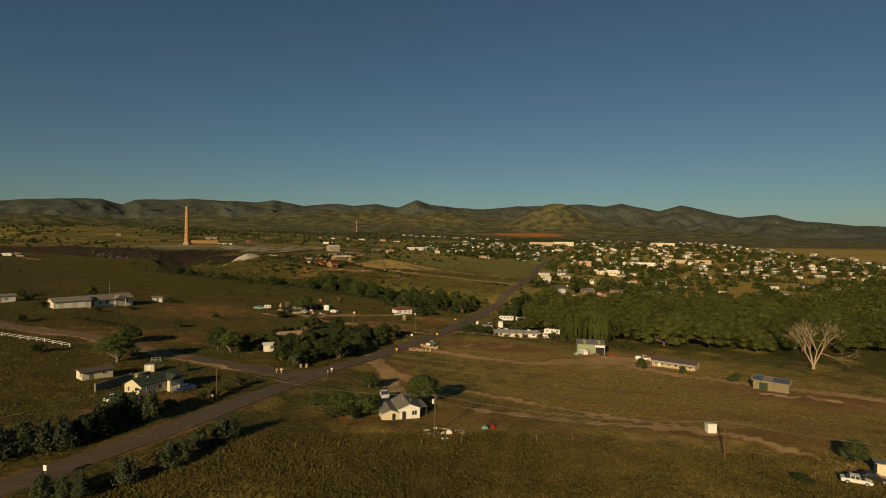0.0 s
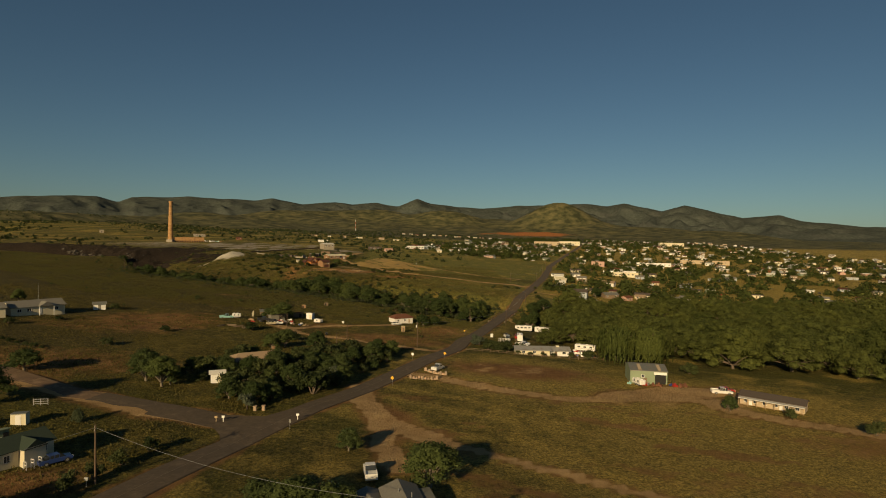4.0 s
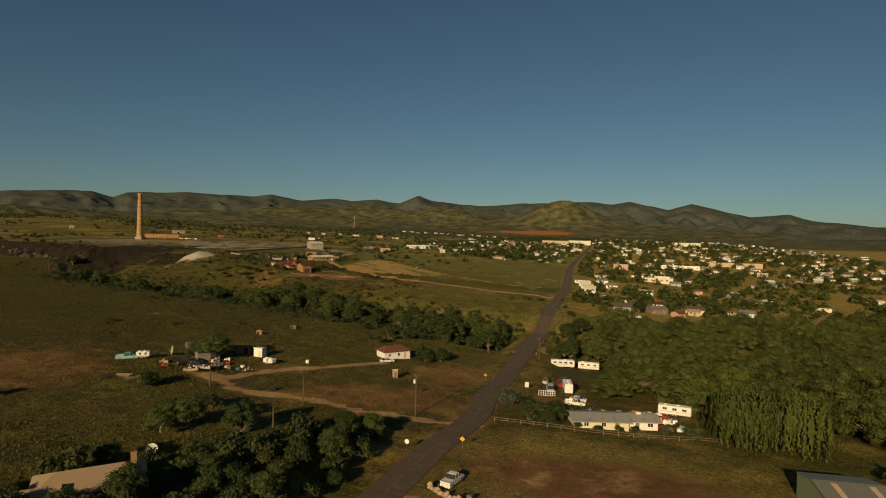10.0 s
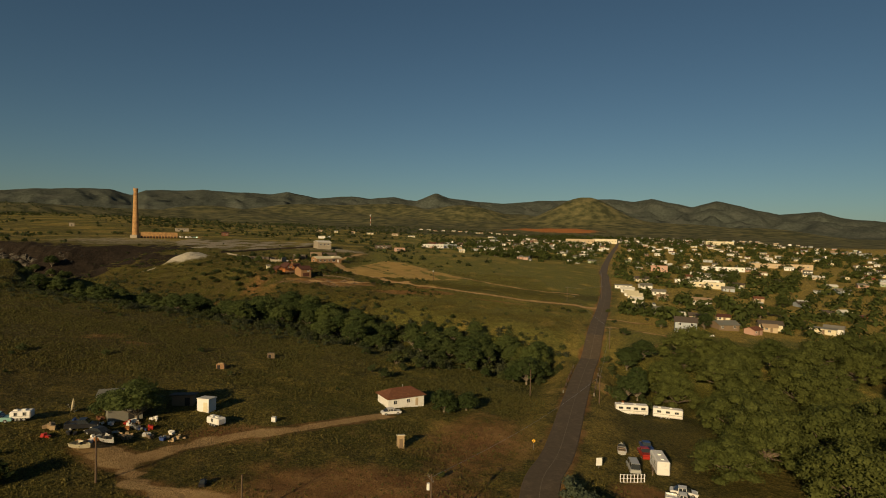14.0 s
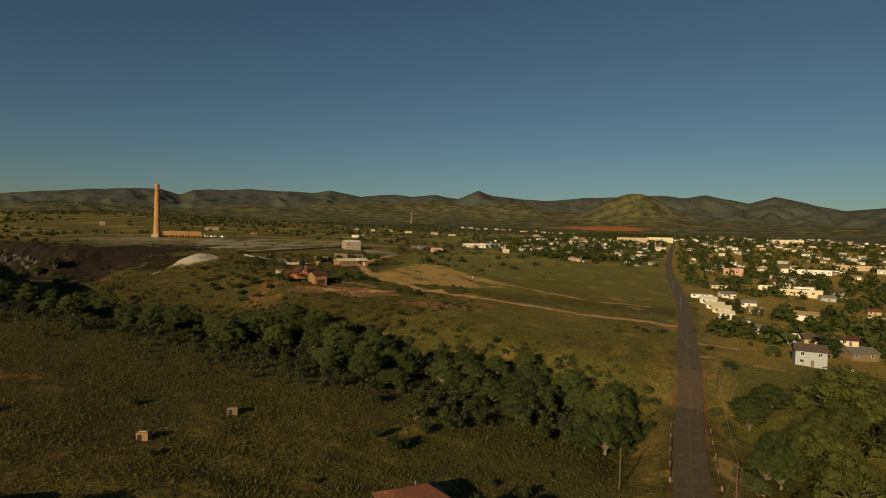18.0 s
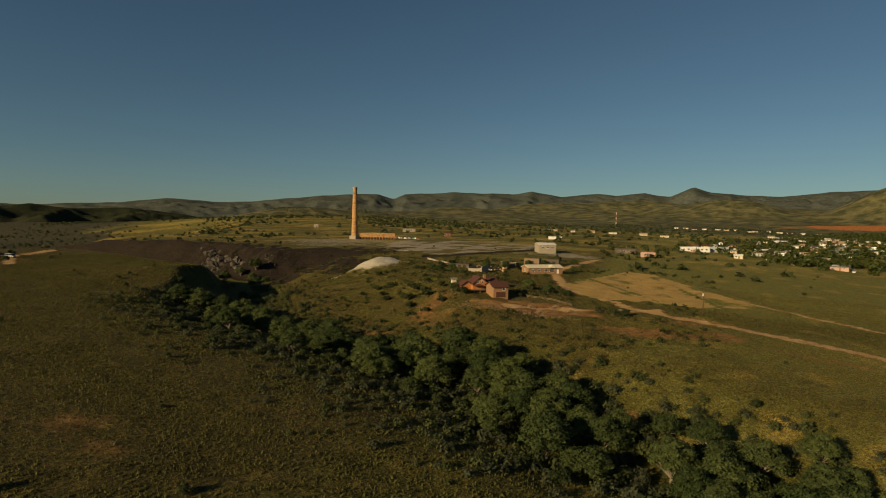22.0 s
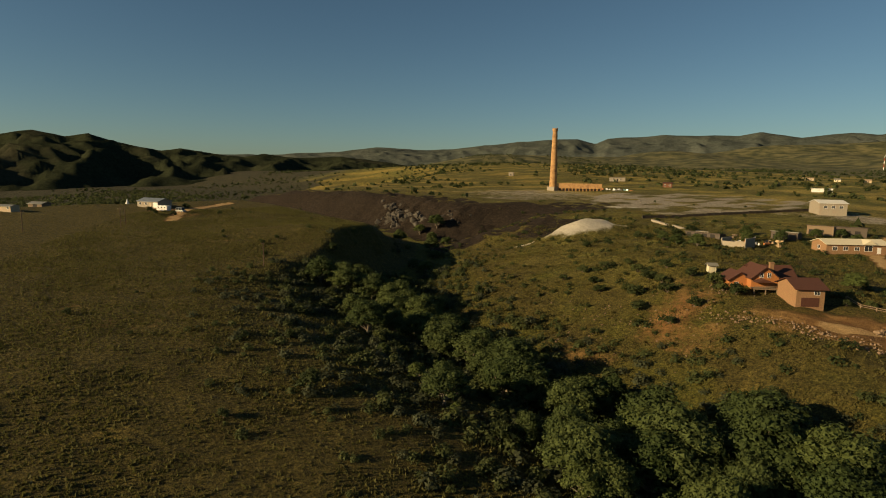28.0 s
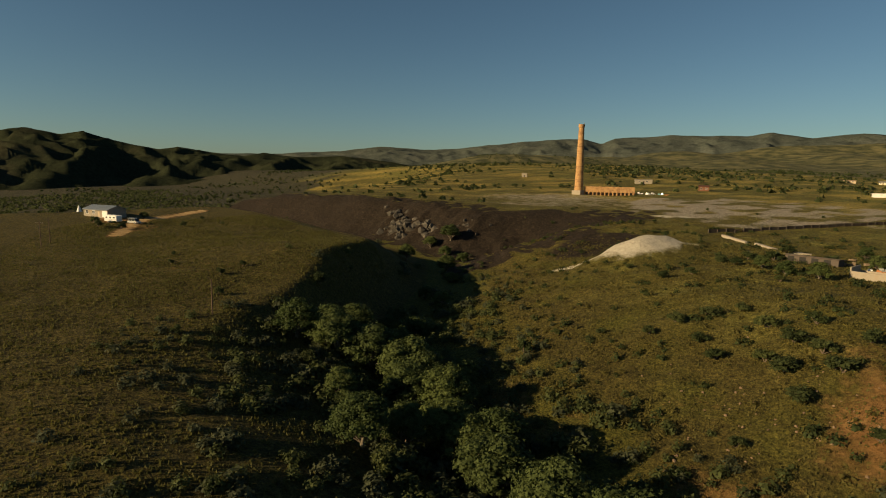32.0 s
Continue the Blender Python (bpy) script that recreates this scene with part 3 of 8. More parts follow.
for s in (0.0,):
    line = smooth_line(ROAD[1:25])
    side_way = np.gradient(line, axis=0)
    side_way /= np.hypot(side_way[:, 0], side_way[:, 1])[:, None]
    verts = [(c[0] - w[1] * (s + q), c[1] + w[0] * (s + q), float(ground(*c)) + 0.235) for c, w in zip(line, side_way) for q in (-0.07, 0.07)]
    tagged(mesh_part("road_marking", verts, [(2 * k, 2 * k + 1, 2 * k + 3, 2 * k + 2) for k in range(len(line) - 1)], PAINTED, None, "faint worn centre line on asphalt"), category="road marking", kind="structure")
strip("road_1", ROAD, 3.15, 0.16, ASPHALT, "worn grey asphalt two-lane road", "road")
strip("road_2", [(-27.5, 161), (-33, 160), (-38.5, 160.4), (-47, 162.5), (-58, 166), (-69, 169)], 3.7, 0.1, ASPHALT, "short worn asphalt side road at the junction", "road")
apron = [(-33.6, 145), (-36.6, 153), (-39, 156.4), (-46, 158.5), (-46.5, 166.2), (-39, 164.4), (-31.6, 165), (-27.2, 171), (-23.6, 178), (-20.6, 176), (-30.2, 150)]
mid_at = (-32.5, 160.5)
rings = [[(mid_at[0] + (a - mid_at[0]) * k, mid_at[1] + (b - mid_at[1]) * k) for a, b in apron] for k in (0.34, 0.67, 1.0)]
flat_points = [mid_at] + [q for ring in rings for q in ring]
n = len(apron)
facets = [(0, 1 + i, 1 + (i + 1) % n) for i in range(n)] + [(1 + k * n + i, 1 + (k + 1) * n + i, 1 + (k + 1) * n + (i + 1) % n, 1 + k * n + (i + 1) % n) for k in range(2) for i in range(n)]
tagged(mesh_part("road_apron", [(a, b, float(ground(a, b)) + 0.128) for a, b in flat_points], facets, ASPHALT, None, "worn asphalt apron of the road junction"), category="road", kind="structure")
strip("road_3", [(-65, 167.6), (-72, 170), (-85, 175), (-111, 188), (-142, 194), (-175, 206), (-230, 226)], 3.3, 0.05, DIRT_ROAD, "packed brown dirt side road", "road")

# ---- mountains round the plain ----
SKYLINE = [(-60, 1.2), (-46, 1.3), (-39.7, 1.48), (-35.3, 1.94), (-33.7, 2.47), (-30.7, 2.24), (-28.5, 2.75), (-25.8, 3.43), (-23.8, 2.87), (-20.3, 3.62), (-18.7, 3.35), (-16.6, 3.57), (-9.5, 3.31), (-6.2, 2.99), (-2.8, 3.22),
           (-0.7, 3.45), (0.6, 3.89), (2.6, 3.06), (4.8, 3.4), (7.3, 3.17), (9, 3.35), (12.2, 3.03), (15.1, 3.53), (16.9, 3.25), (22.8, 3.37), (27.5, 3.09), (28.6, 2.6), (30.2, 3.05), (32.2, 3.03), (35.9, 2.73), (40.2, 2.25), (44.1, 1.87), (49.2, 2.12), (53, 1.6), (60, 1.2), (75, 1.2), (100, 1.6)]
WEST_SKYLINE = [(46, 0.2), (50, 0.8), (54, 1.2), (58.4, 1.0), (61.2, 1.33), (63, 1.03), (64.5, 1.1), (68.5, 1.66), (70.1, 1.42), (73.6, 2.08), (75.6, 2.71), (77.2, 2.4), (79.4, 2.83), (82, 2.3), (90, 2.2), (110, 2.4), (135, 1.8), (160, 1.2)]


def mountains(name, line, far, front, az0, az1, material, label, seed, cx=-10, cy=200, lift=0.7, grain=1.0):
    az, el = np.array(line).T
    rows = np.r_[np.linspace(0, 1, 34), 1.12, 1.3]
    a, u = np.meshgrid(np.arange(az0, az1, 0.25), rows, indexing="ij")
    base = 30.0 if far > 3000 else -25.0
    r = far - front + front * u
    x, y = cx - r * np.sin(np.radians(a)), cy + r * np.cos(np.radians(a))
    crest = 42 + far * np.tan(np.radians(np.interp(a, az, el))) + far * 0.0005 * waves(a, 0, 2.3, seed + 9)
    k = np.where(u <= 1, u, np.maximum(0, 1 - (u - 1) * 1.2))
    # spurs and gullies that wander down from the crest
    bend = 130 * grain * waves(x, y, 900 * grain, seed + 2)
    spur = np.abs(waves(x + bend, y - bend, 700 * grain, seed)) + 0.42 * np.abs(waves(x, y + bend, 310 * grain, seed + 1)) + 0.2 * np.abs(waves(x, y, 140 * grain, seed + 4))
    h = np.clip(k**1.25 + (1 - k) * k * (1.45 - 1.25 * spur) * lift, 0, 1)
    z = np.where(u > 0, base + (crest - base) * h, base - 60)
    n, w = a.shape
    i = (np.arange(n - 1)[:, None] * w + np.arange(w - 1)).ravel()
    ob = mesh_part(name, np.stack([x, y, z], -1).reshape(-1, 3).tolist(), np.stack([i, i + 1, i + w + 1, i + w], 1).tolist(), material, None, label, True)
    return tagged(ob, category="mountains", kind="structure")


# far range scrub greyed and blued: distance haze is put into its base colours
RANGE = mountain_material("range_scrub_hazed", (0.074, 0.085, 0.072), (0.092, 0.1, 0.085))
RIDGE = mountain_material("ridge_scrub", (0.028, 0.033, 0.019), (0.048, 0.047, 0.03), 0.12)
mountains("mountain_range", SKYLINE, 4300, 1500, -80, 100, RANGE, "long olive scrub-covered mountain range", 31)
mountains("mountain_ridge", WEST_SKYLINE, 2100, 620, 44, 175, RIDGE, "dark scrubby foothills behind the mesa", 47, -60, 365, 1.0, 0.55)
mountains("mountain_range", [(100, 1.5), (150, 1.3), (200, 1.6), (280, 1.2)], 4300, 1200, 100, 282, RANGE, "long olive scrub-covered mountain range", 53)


# ---- trees and bushes: tapered trunk, limbs, and a crown of many small sprays of leaves ----
def leaf_material(name, dark, light, spread=0.25):
    mat = bpy.data.materials.new(name)
    mat.use_nodes = True
    nt = mat.node_tree
    b = nt.nodes["Principled BSDF"]
    rnd = nt.nodes.new("ShaderNodeNewGeometry").outputs["Random Per Island"]
    info = nt.nodes.new("ShaderNodeObjectInfo").outputs["Random"]
    col = ramp(nt, rnd, [(0.0, tuple(0.6 * a + 0.4 * b for a, b in zip(dark, light))), (0.75, tuple(0.12 * a + 0.88 * b for a, b in zip(dark, light))), (1.0, tuple(c * 1.12 for c in light))])
    col = blend(nt, 1.0, col, ramp(nt, info, [(0.0, (1 - spread, 1 - spread * 0.8, 1 - spread)), (0.6, (1.0, 1.0, 1.0)), (1.0, (1 + spread * 0.7, 1 + spread * 0.6, 1.0 + spread * 0.2))]), "MULTIPLY")
    nt.links.new(col, b.inputs["Base Color"])
    b.inputs["Roughness"].default_value = 0.75
    b.inputs["Specular IOR Level"].default_value = 0.2
    thin = nt.nodes.new("ShaderNodeBsdfTranslucent")
    nt.links.new(col, thin.inputs["Color"])
    both = nt.nodes.new("ShaderNodeMixShader")
    both.inputs[0].default_value = 0.42
    nt.links.new(b.outputs[0], both.inputs[1])
    nt.links.new(thin.outputs[0], both.inputs[2])
    nt.links.new(both.outputs[0], nt.nodes["Material Output"].inputs["Surface"])
    return mat


BARK = paint("bark", (0.16, 0.12, 0.085), 0.95, 0, 5.0, 0.3, bump=0.6)
PALE_BARK = paint("pale_bark", (0.2, 0.165, 0.12), 0.9, 0, 4.0, 0.25, bump=0.5)
LEAF = {"cottonwood": leaf_material("cottonwood_leaf", (0.046, 0.056, 0.014), (0.122, 0.138, 0.036), 0.26), "ash": leaf_material("ash_leaf", (0.032, 0.046, 0.014), (0.088, 0.114, 0.037), 0.42),
        "tall_ash": None, "juniper": leaf_material("juniper_needle", (0.03, 0.042, 0.022), (0.085, 0.105, 0.056), 0.25), "sage": leaf_material("sage_leaf", (0.055, 0.07, 0.045), (0.13, 0.15, 0.10)),
        "shrub": leaf_material("shrub_leaf", (0.027, 0.037, 0.013), (0.076, 0.092, 0.033), 0.4), "willow": leaf_material("willow_leaf", (0.04, 0.052, 0.012), (0.105, 0.125, 0.03)),
        "brush": leaf_material("brush_leaf", (0.033, 0.04, 0.021), (0.08, 0.09, 0.048), 0.3), "tall_grass": leaf_material("tall_grass_blade", (0.052, 0.05, 0.014), (0.122, 0.107, 0.031)),
        "field_grass": leaf_material("field_grass_blade", (0.062, 0.055, 0.014), (0.14, 0.112, 0.032), 0.0),
        "town": leaf_material("street_leaf", (0.034, 0.044, 0.012), (0.095, 0.115, 0.03), 0.35)}


def sprays(rng, centres, normals, size):
    """Three-cornered sprays of leaves as vertices and faces."""
    n = len(centres)
    side = np.cross(normals, rng.normal(size=(n, 3)))
    side /= np.linalg.norm(side, axis=1)[:, None] + 1e-9
    up = np.cross(side, normals)
    s = (size * rng.uniform(0.5, 1.4, n))[:, None]
    tri = np.stack([centres - side * s - up * s * 0.5, centres + side * s * 0.9 - up * s * 0.6 - normals * s * 0.2, centres + up * s * 1.1 - normals * s * 0.2], 1)
    tri += rng.normal(0, 0.16, tri.shape) * s[:, None]
    return tri.reshape(-1, 3), np.arange(n * 3).reshape(-1, 3)


BALL = bmesh.new()
bmesh.ops.create_icosphere(BALL, subdivisions=1, radius=1.0)
BALL_V = np.array([v.co[:] for v in BALL.verts])
BALL_F = np.array([[v.index for v in f.verts] for f in BALL.faces])
BALL.free()


def lobes_crown(rng, lobes, count, size, flat=0.0, rough=0.27):
    """Leafy shell round uneven lobes, with the dense inner foliage of each lobe under it."""
    vol = np.array([r[0] * r[1] + r[1] * r[2] + r[0] * r[2] for _, r in lobes])
    pick = rng.choice(len(lobes), count, p=vol / vol.sum())
    d = rng.normal(size=(count, 3))
    d /= np.linalg.norm(d, axis=1)[:, None]
    d[:, 2] = np.where(d[:, 2] < -0.35, -d[:, 2] * 0.6, d[:, 2])
    c, r = np.array([l[0] for l in lobes])[pick], np.array([l[1] for l in lobes])[pick]
    ripple = 1 + 0.12 * np.sin(d[:, 0] * 9 + c[:, 1] * 40) * np.cos(d[:, 1] * 8 + c[:, 0] * 40)
    rad = (rng.uniform(0.62, 1.2, count) * ripple)[:, None]
    n = d / r
    n /= np.linalg.norm(n, axis=1)[:, None]
    n = n + rng.normal(0, rough, n.shape) + np.array([0, 0, flat])
    n /= np.linalg.norm(n, axis=1)[:, None]
    verts, faces = sprays(rng, c + d * r * rad, n, size)
    vs, fs = [verts], [faces]
    base = len(verts)
    for cc, rr in lobes:
        vs.append(np.array(cc) + BALL_V * rr * 0.62 * rng.uniform(0.8, 1.1, (len(BALL_V), 1)))
        fs.append(BALL_F + base)
        base += len(BALL_V)
    return np.vstack(vs), np.vstack(fs)


def tree_parts(kind, seed):
    """Trunk and crown for a tree one metre high; scale it on planting."""
    rng = np.random.RandomState(seed)
    bm = bmesh.new()
    if kind in ("cottonwood", "ash", "tall_ash", "town"):
        wide, n, size, many = {"cottonwood": (0.64, 7000, 0.0162, 30), "ash": (0.46, 3600, 0.0225, 22), "tall_ash": (0.42, 5400, 0.0178, 36), "town": (0.46, 1700, 0.027, 13)}[kind]
        fork = rng.uniform(0.1, 0.16)
        tube(bm, (0, 0, -0.03), (0.01, 0, fork), 0.035, 0.026, 9)
        lobes = []
        for k in range(many):
            a, e = k * 2.399 + rng.uniform(-0.5, 0.5), math.asin(min(1.0, (k + 0.5) / many)) if kind == "cottonwood" else math.asin(min(1.0, 0.08 + 0.92 * (k + 0.5) / many))
            e += rng.uniform(-0.12, 0.12)
            out = wide * math.cos(e) * rng.uniform(0.62, 0.86)
            top = (0.3 if kind == "tall_ash" else 0.13) + (0.54 if kind == "tall_ash" else 0.62) * math.sin(max(e, 0)) * rng.uniform(0.8, 1.06)
            c = (out * math.cos(a), out * math.sin(a), top)
            mid = (c[0] * 0.45, c[1] * 0.45, fork + (top - fork) * 0.45)
            if k % 2 == 0:
                tube(bm, (0.01, 0, fork - 0.02), mid, 0.02, 0.012, 6)
                tube(bm, mid, c, 0.012, 0.004, 5)
            lobes.append((c, np.array([1, 1, 0.85]) * rng.uniform(0.115, 0.19) * {"cottonwood": 1.02, "tall_ash": 0.84}.get(kind, 1.0)))
        lobes.append(((0, 0, 0.52 if kind == "tall_ash" else 0.44), np.array([wide * 0.72, wide * 0.72, 0.3])))
        verts, faces = lobes_crown(rng, lobes, n, size, 0.05)
        bark = PALE_BARK if "ash" in kind else BARK
    elif kind == "juniper":
        tube(bm, (0, 0, -0.03), (0, 0, 0.8), 0.03, 0.006, 7)
        bark = BARK
        lobes = [((rng.normal(0, 0.03), rng.normal(0, 0.03), 0.16 + 0.72 * k / 6), np.array([1, 1, 0.9]) * (0.29 * (1 - (k / 6.4)) ** 0.95 + 0.025)) for k in range(7)]
        for k in range(9):
            a, h = rng.uniform(0, 6.28), rng.uniform(0.1, 0.6)
            r = 0.3 * (1 - h) ** 1.1
            lobes.append(((r * math.cos(a), r * math.sin(a), h + 0.08), np.array([0.8, 0.8, 1.9]) * rng.uniform(0.07, 0.12)))
        verts, faces = lobes_crown(rng, lobes, 1900, 0.03, 0.35, 0.6)
    elif kind == "willow":
        tube(bm, (0, 0, -0.03), (0.01, 0.01, 0.5), 0.045, 0.03, 9)
        bark = BARK
        vs = []
        for k in range(420):
            a, out, top = rng.uniform(0, 6.28), 0.56 * rng.uniform(0.02, 1) ** 0.55, rng.uniform(0.6, 1.0)
            out *= 1 + 0.12 * math.sin(a * 5) + 0.08 * math.sin(a * 11)
            top = min(top, 1.0 - 0.75 * out * out + 0.05 * math.sin(a * 7))
            if k % 40 == 0:
                tube(bm, (0, 0, 0.45), (out * math.cos(a) * 0.8, out * math.sin(a) * 0.8, top * 0.92), 0.018, 0.004, 5)
            drop = rng.uniform(0.3, 0.95) * top
            for j in range(11):
                z = top - drop * j / 10
                if z > 0.04:
                    vs.append((out * math.cos(a) * (1 + 0.04 * j / 10) + rng.normal(0, 0.012), out * math.sin(a) * (1 + 0.04 * j / 10) + rng.normal(0, 0.012), z))
        c = np.array(vs)
        nn = np.stack([c[:, 0], c[:, 1], np.full(len(c), 0.1)], 1) + rng.normal(0, 0.2, c.shape)
        nn /= np.linalg.norm(nn, axis=1)[:, None]
        side = np.cross(nn, (0, 0, 1.0))
        s = rng.uniform(0.014, 0.03, len(c))[:, None]
        down = np.array([0, 0, -0.07]) * rng.uniform(0.7, 1.3, len(c))[:, None]
        verts = np.stack([c - side * s, c + side * s, c + down], 1).reshape(-1, 3)
        faces = np.arange(len(verts)).reshape(-1, 3)
        verts, faces = np.vstack([verts, BALL_V * np.array([0.42, 0.42, 0.38]) + np.array([0, 0, 0.48])]), np.vstack([faces, BALL_F + len(verts)])
    else:  # shrub and sage: several stems and low uneven lobes
        bark = BARK
        lobes = []
        for k in range(9):
            a, out = rng.uniform(0, 6.28), rng.uniform(0.1, 0.44)
            c = (out * math.cos(a), out * math.sin(a), rng.uniform(0.22, 0.74) * (1 - 0.5 * out))
            if k % 2:
                tube(bm, (0, 0, -0.05), c, 0.03, 0.008, 5)
            lobes.append((c, np.array([1, 1, 0.95]) * rng.uniform(0.16, 0.3)))
        verts, faces = lobes_crown(rng, lobes, 850, 0.048, 0.2, 0.6)
    return bm, bark, verts, faces


LEAF["tall_ash"] = LEAF["ash"]
PLANTS, PLANT_WORDS = {}, {
    "tall_ash": ("creek_tree", "tall leafy green tree with pale bark along the creek", "tree", "trees along the creek"),
    "cottonwood": ("cottonwood_tree", "broad olive-green cottonwood in the creekside grove", "tree", "cottonwoods of the grove"),
    "ash": ("creek_tree", "leafy green tree with pale bark along the creek", "tree", "trees along the creek"),
    "town": ("street_tree", "dark green tree between the town houses", "tree", "trees of the town"),
    "juniper": ("juniper_tree", "dark grey-green pointed juniper beside the road", "tree", "junipers by the road"),
    "willow": ("willow_tree", "large drooping weeping willow beside the shed", "tree", ""),
    "shrub": ("bush", "rounded dark green bush on dry grass", "bush", "bushes on the grassland"),
    "sage": ("sage_bush", "pale grey-green bushy sage shrub", "bush", "")}


def plant(kind, x, y, tall, wide=1.0, variant=0, label="", sink=0.0, group=None):
    if kind == "ash" and tall > 6.8:
        kind = "tall_ash"
    turn = (x * 37.1 + y * 17.7) % 360
    m = pose(x, y, float(ground(x, y)) - sink, 0, 0, turn) @ Matrix.Diagonal((tall * wide, tall * wide, tall, 1))
    key = (kind, variant)
    name, words, category, grp = PLANT_WORDS[kind]
    if key not in PLANTS:
        ob = PLANTS[key] = thing(name, words, category, grp)
        bm, bark, verts, faces = tree_parts(kind, 100 + 7 * variant + 31 * len(kind))
        part("trunk" if kind not in ("shrub", "sage") else "stem", bm, bark, ob)
        mesh_part("crown", verts.tolist(), faces.tolist(), LEAF[kind], ob)
        ob.matrix_basis = m
    else:
        first = PLANTS[key]
        keep = first.matrix_basis.copy()
        first.matrix_basis = Matrix()
        ob = copy_thing(first, m)
        first.matrix_basis = keep
    if label:
        ob["label"] = label
    if group is not None:
        ob["group"] = group
    return ob


# ---- planting ----
rng = np.random.RandomState(4)


def inside(x, y, poly):
    hit = False
    for (ax, ay), (bx, by) in zip(poly, poly[1:] + poly[:1]):
        if (ay > y) != (by > y) and x < (bx - ax) * (y - ay) / (by - ay) + ax:
            hit = not hit
    return hit


GROVE = [(84, 238), (66, 268), (66, 300), (64, 345), (72, 372), (92, 386), (150, 398), (215, 418), (330, 476), (470, 560), (560, 560), (560, 340), (340, 235), (210, 208), (150, 204), (120, 222)]
distant = []
for gy0 in np.arange(200, 560, 16.4):
    for gx0 in np.arange(55, 560, 16.4):
        px, py = gx0 + rng.uniform(-4.5, 4.5), gy0 + rng.uniform(-4.5, 4.5)
        if not inside(px, py, GROVE):
            continue
        if px > 300 or py > 470 + 0.1 * px:
            distant.append((px, py, rng.uniform(11, 15)))
        else:
            plant("cottonwood", px, py, rng.uniform(10.5, 15.5), rng.uniform(0.92, 1.2), rng.randint(5))
# the creek: tall trees near the water, thicket at the edges
line = smooth_line(CREEK, 6.0)
for c in line:
    if not -208 < c[0] < 62:
        continue
    dense = 1.0 if c[0] > -190 else 0.55
    for _ in range(5):
        if rng.uniform() < 0.62 * dense:
            px, py = c[0] + rng.uniform(-12, 12), c[1] + rng.normal(0, 9.5)
            if along(ROAD, px, py)[0] > 8:
                plant("ash", px, py, rng.uniform(3.2, 11.0) - 0.08 * abs(py - c[1]), rng.uniform(0.9, 1.35), rng.randint(5))
    for _ in range(2):
        px, py = c[0] + rng.normal(0, 12), c[1] + rng.normal(0, 10)
        if along(ROAD, px, py)[0] > 7:
            plant("shrub", px, py, rng.uniform(1.8, 4.6), rng.uniform(0.8, 1.3), rng.randint(4), "dense dark green thicket bush on the creek bank", 0.1, "thicket along the creek")
for px, py, tall, v in ((-77, 433, 13, 0), (-70, 446, 12, 1), (-60, 441, 11, 2), (-84, 441, 11, 3), (-165, 459, 10, 4), (-172, 466, 9, 1), (-250, 557, 8, 2), (-272, 555, 7.5, 3), (-213, 516, 6, 0), (-50, 428, 11, 3), (-44, 423.5, 10.5, 1), (-37, 428, 9, 2), (-58, 435, 10, 0), (-32, 423, 8.5, 4), (-82, 437, 11, 1), (-68, 440, 12, 3), (-181, 462, 11, 0), (-172, 465, 12, 2), (-188, 457, 9.5, 1), (-196, 463, 8, 3), (-158, 461, 10, 4), (-150, 453, 9.5, 1), (-142, 456, 9, 0), (-136, 448, 10, 2), (-126, 447, 10, 3), (-116, 446, 11, 4), (-108, 440, 10, 0), (-98, 444, 9, 1), (-283, 594, 9, 2), (-291, 588, 7, 1), (-276, 583, 6, 3), (-262, 580, 5.5, 0), (-224, 520, 5, 4), (-236, 545, 5, 1), (26, 398, 9, 1), (14, 404, 8, 3), (36, 384, 8, 2), (20, 392, 7, 4)):
    plant("ash", px, py, tall, 1.3, v)
# walled garden of trees west of the junction
YARD = [(-64, 186), (-47, 171), (-34, 172), (-25, 184), (-10, 218), (-7, 243), (-13, 250), (-24, 235), (-33, 226), (-46, 222), (-57, 215)]
for gy0 in np.arange(168, 255, 5.5):
    for gx0 in np.arange(-70, 0, 5.5):
        px, py = gx0 + rng.uniform(-2, 2), gy0 + rng.uniform(-2, 2)
        roof = (px + 46) ** 2 / 60 + (py - 207) ** 2 / 34 < 1 or (px + 50) ** 2 / 42 + (py - 182) ** 2 / 80 < 1
        if inside(px, py, YARD) and not roof and along(ROAD, px, py)[0] > 7:
            plant("ash" if rng.uniform() < 0.6 else "shrub", px, py, rng.uniform(3.2, 7.2), 1.1, rng.randint(4), "leafy green tree crowding the walled garden", 0.1, "trees of the garden")
plant("sage", -36.5, 169.5, 4.4, 0.95, 0, "large silvery grey-green shrub beside the gate")
plant("sage", -22, 199, 5.0, 0.8, 1, "tall silvery shrub in the garden hedge")
plant("ash", -60, 181, 8.5, 1.1, 1, "tall leafy tree at the garden's corner", 0, "trees of the garden")
plant("ash", -34, 236, 7.5, 1.2, 2, "leafy tree behind the garden house", 0, "trees of the garden")
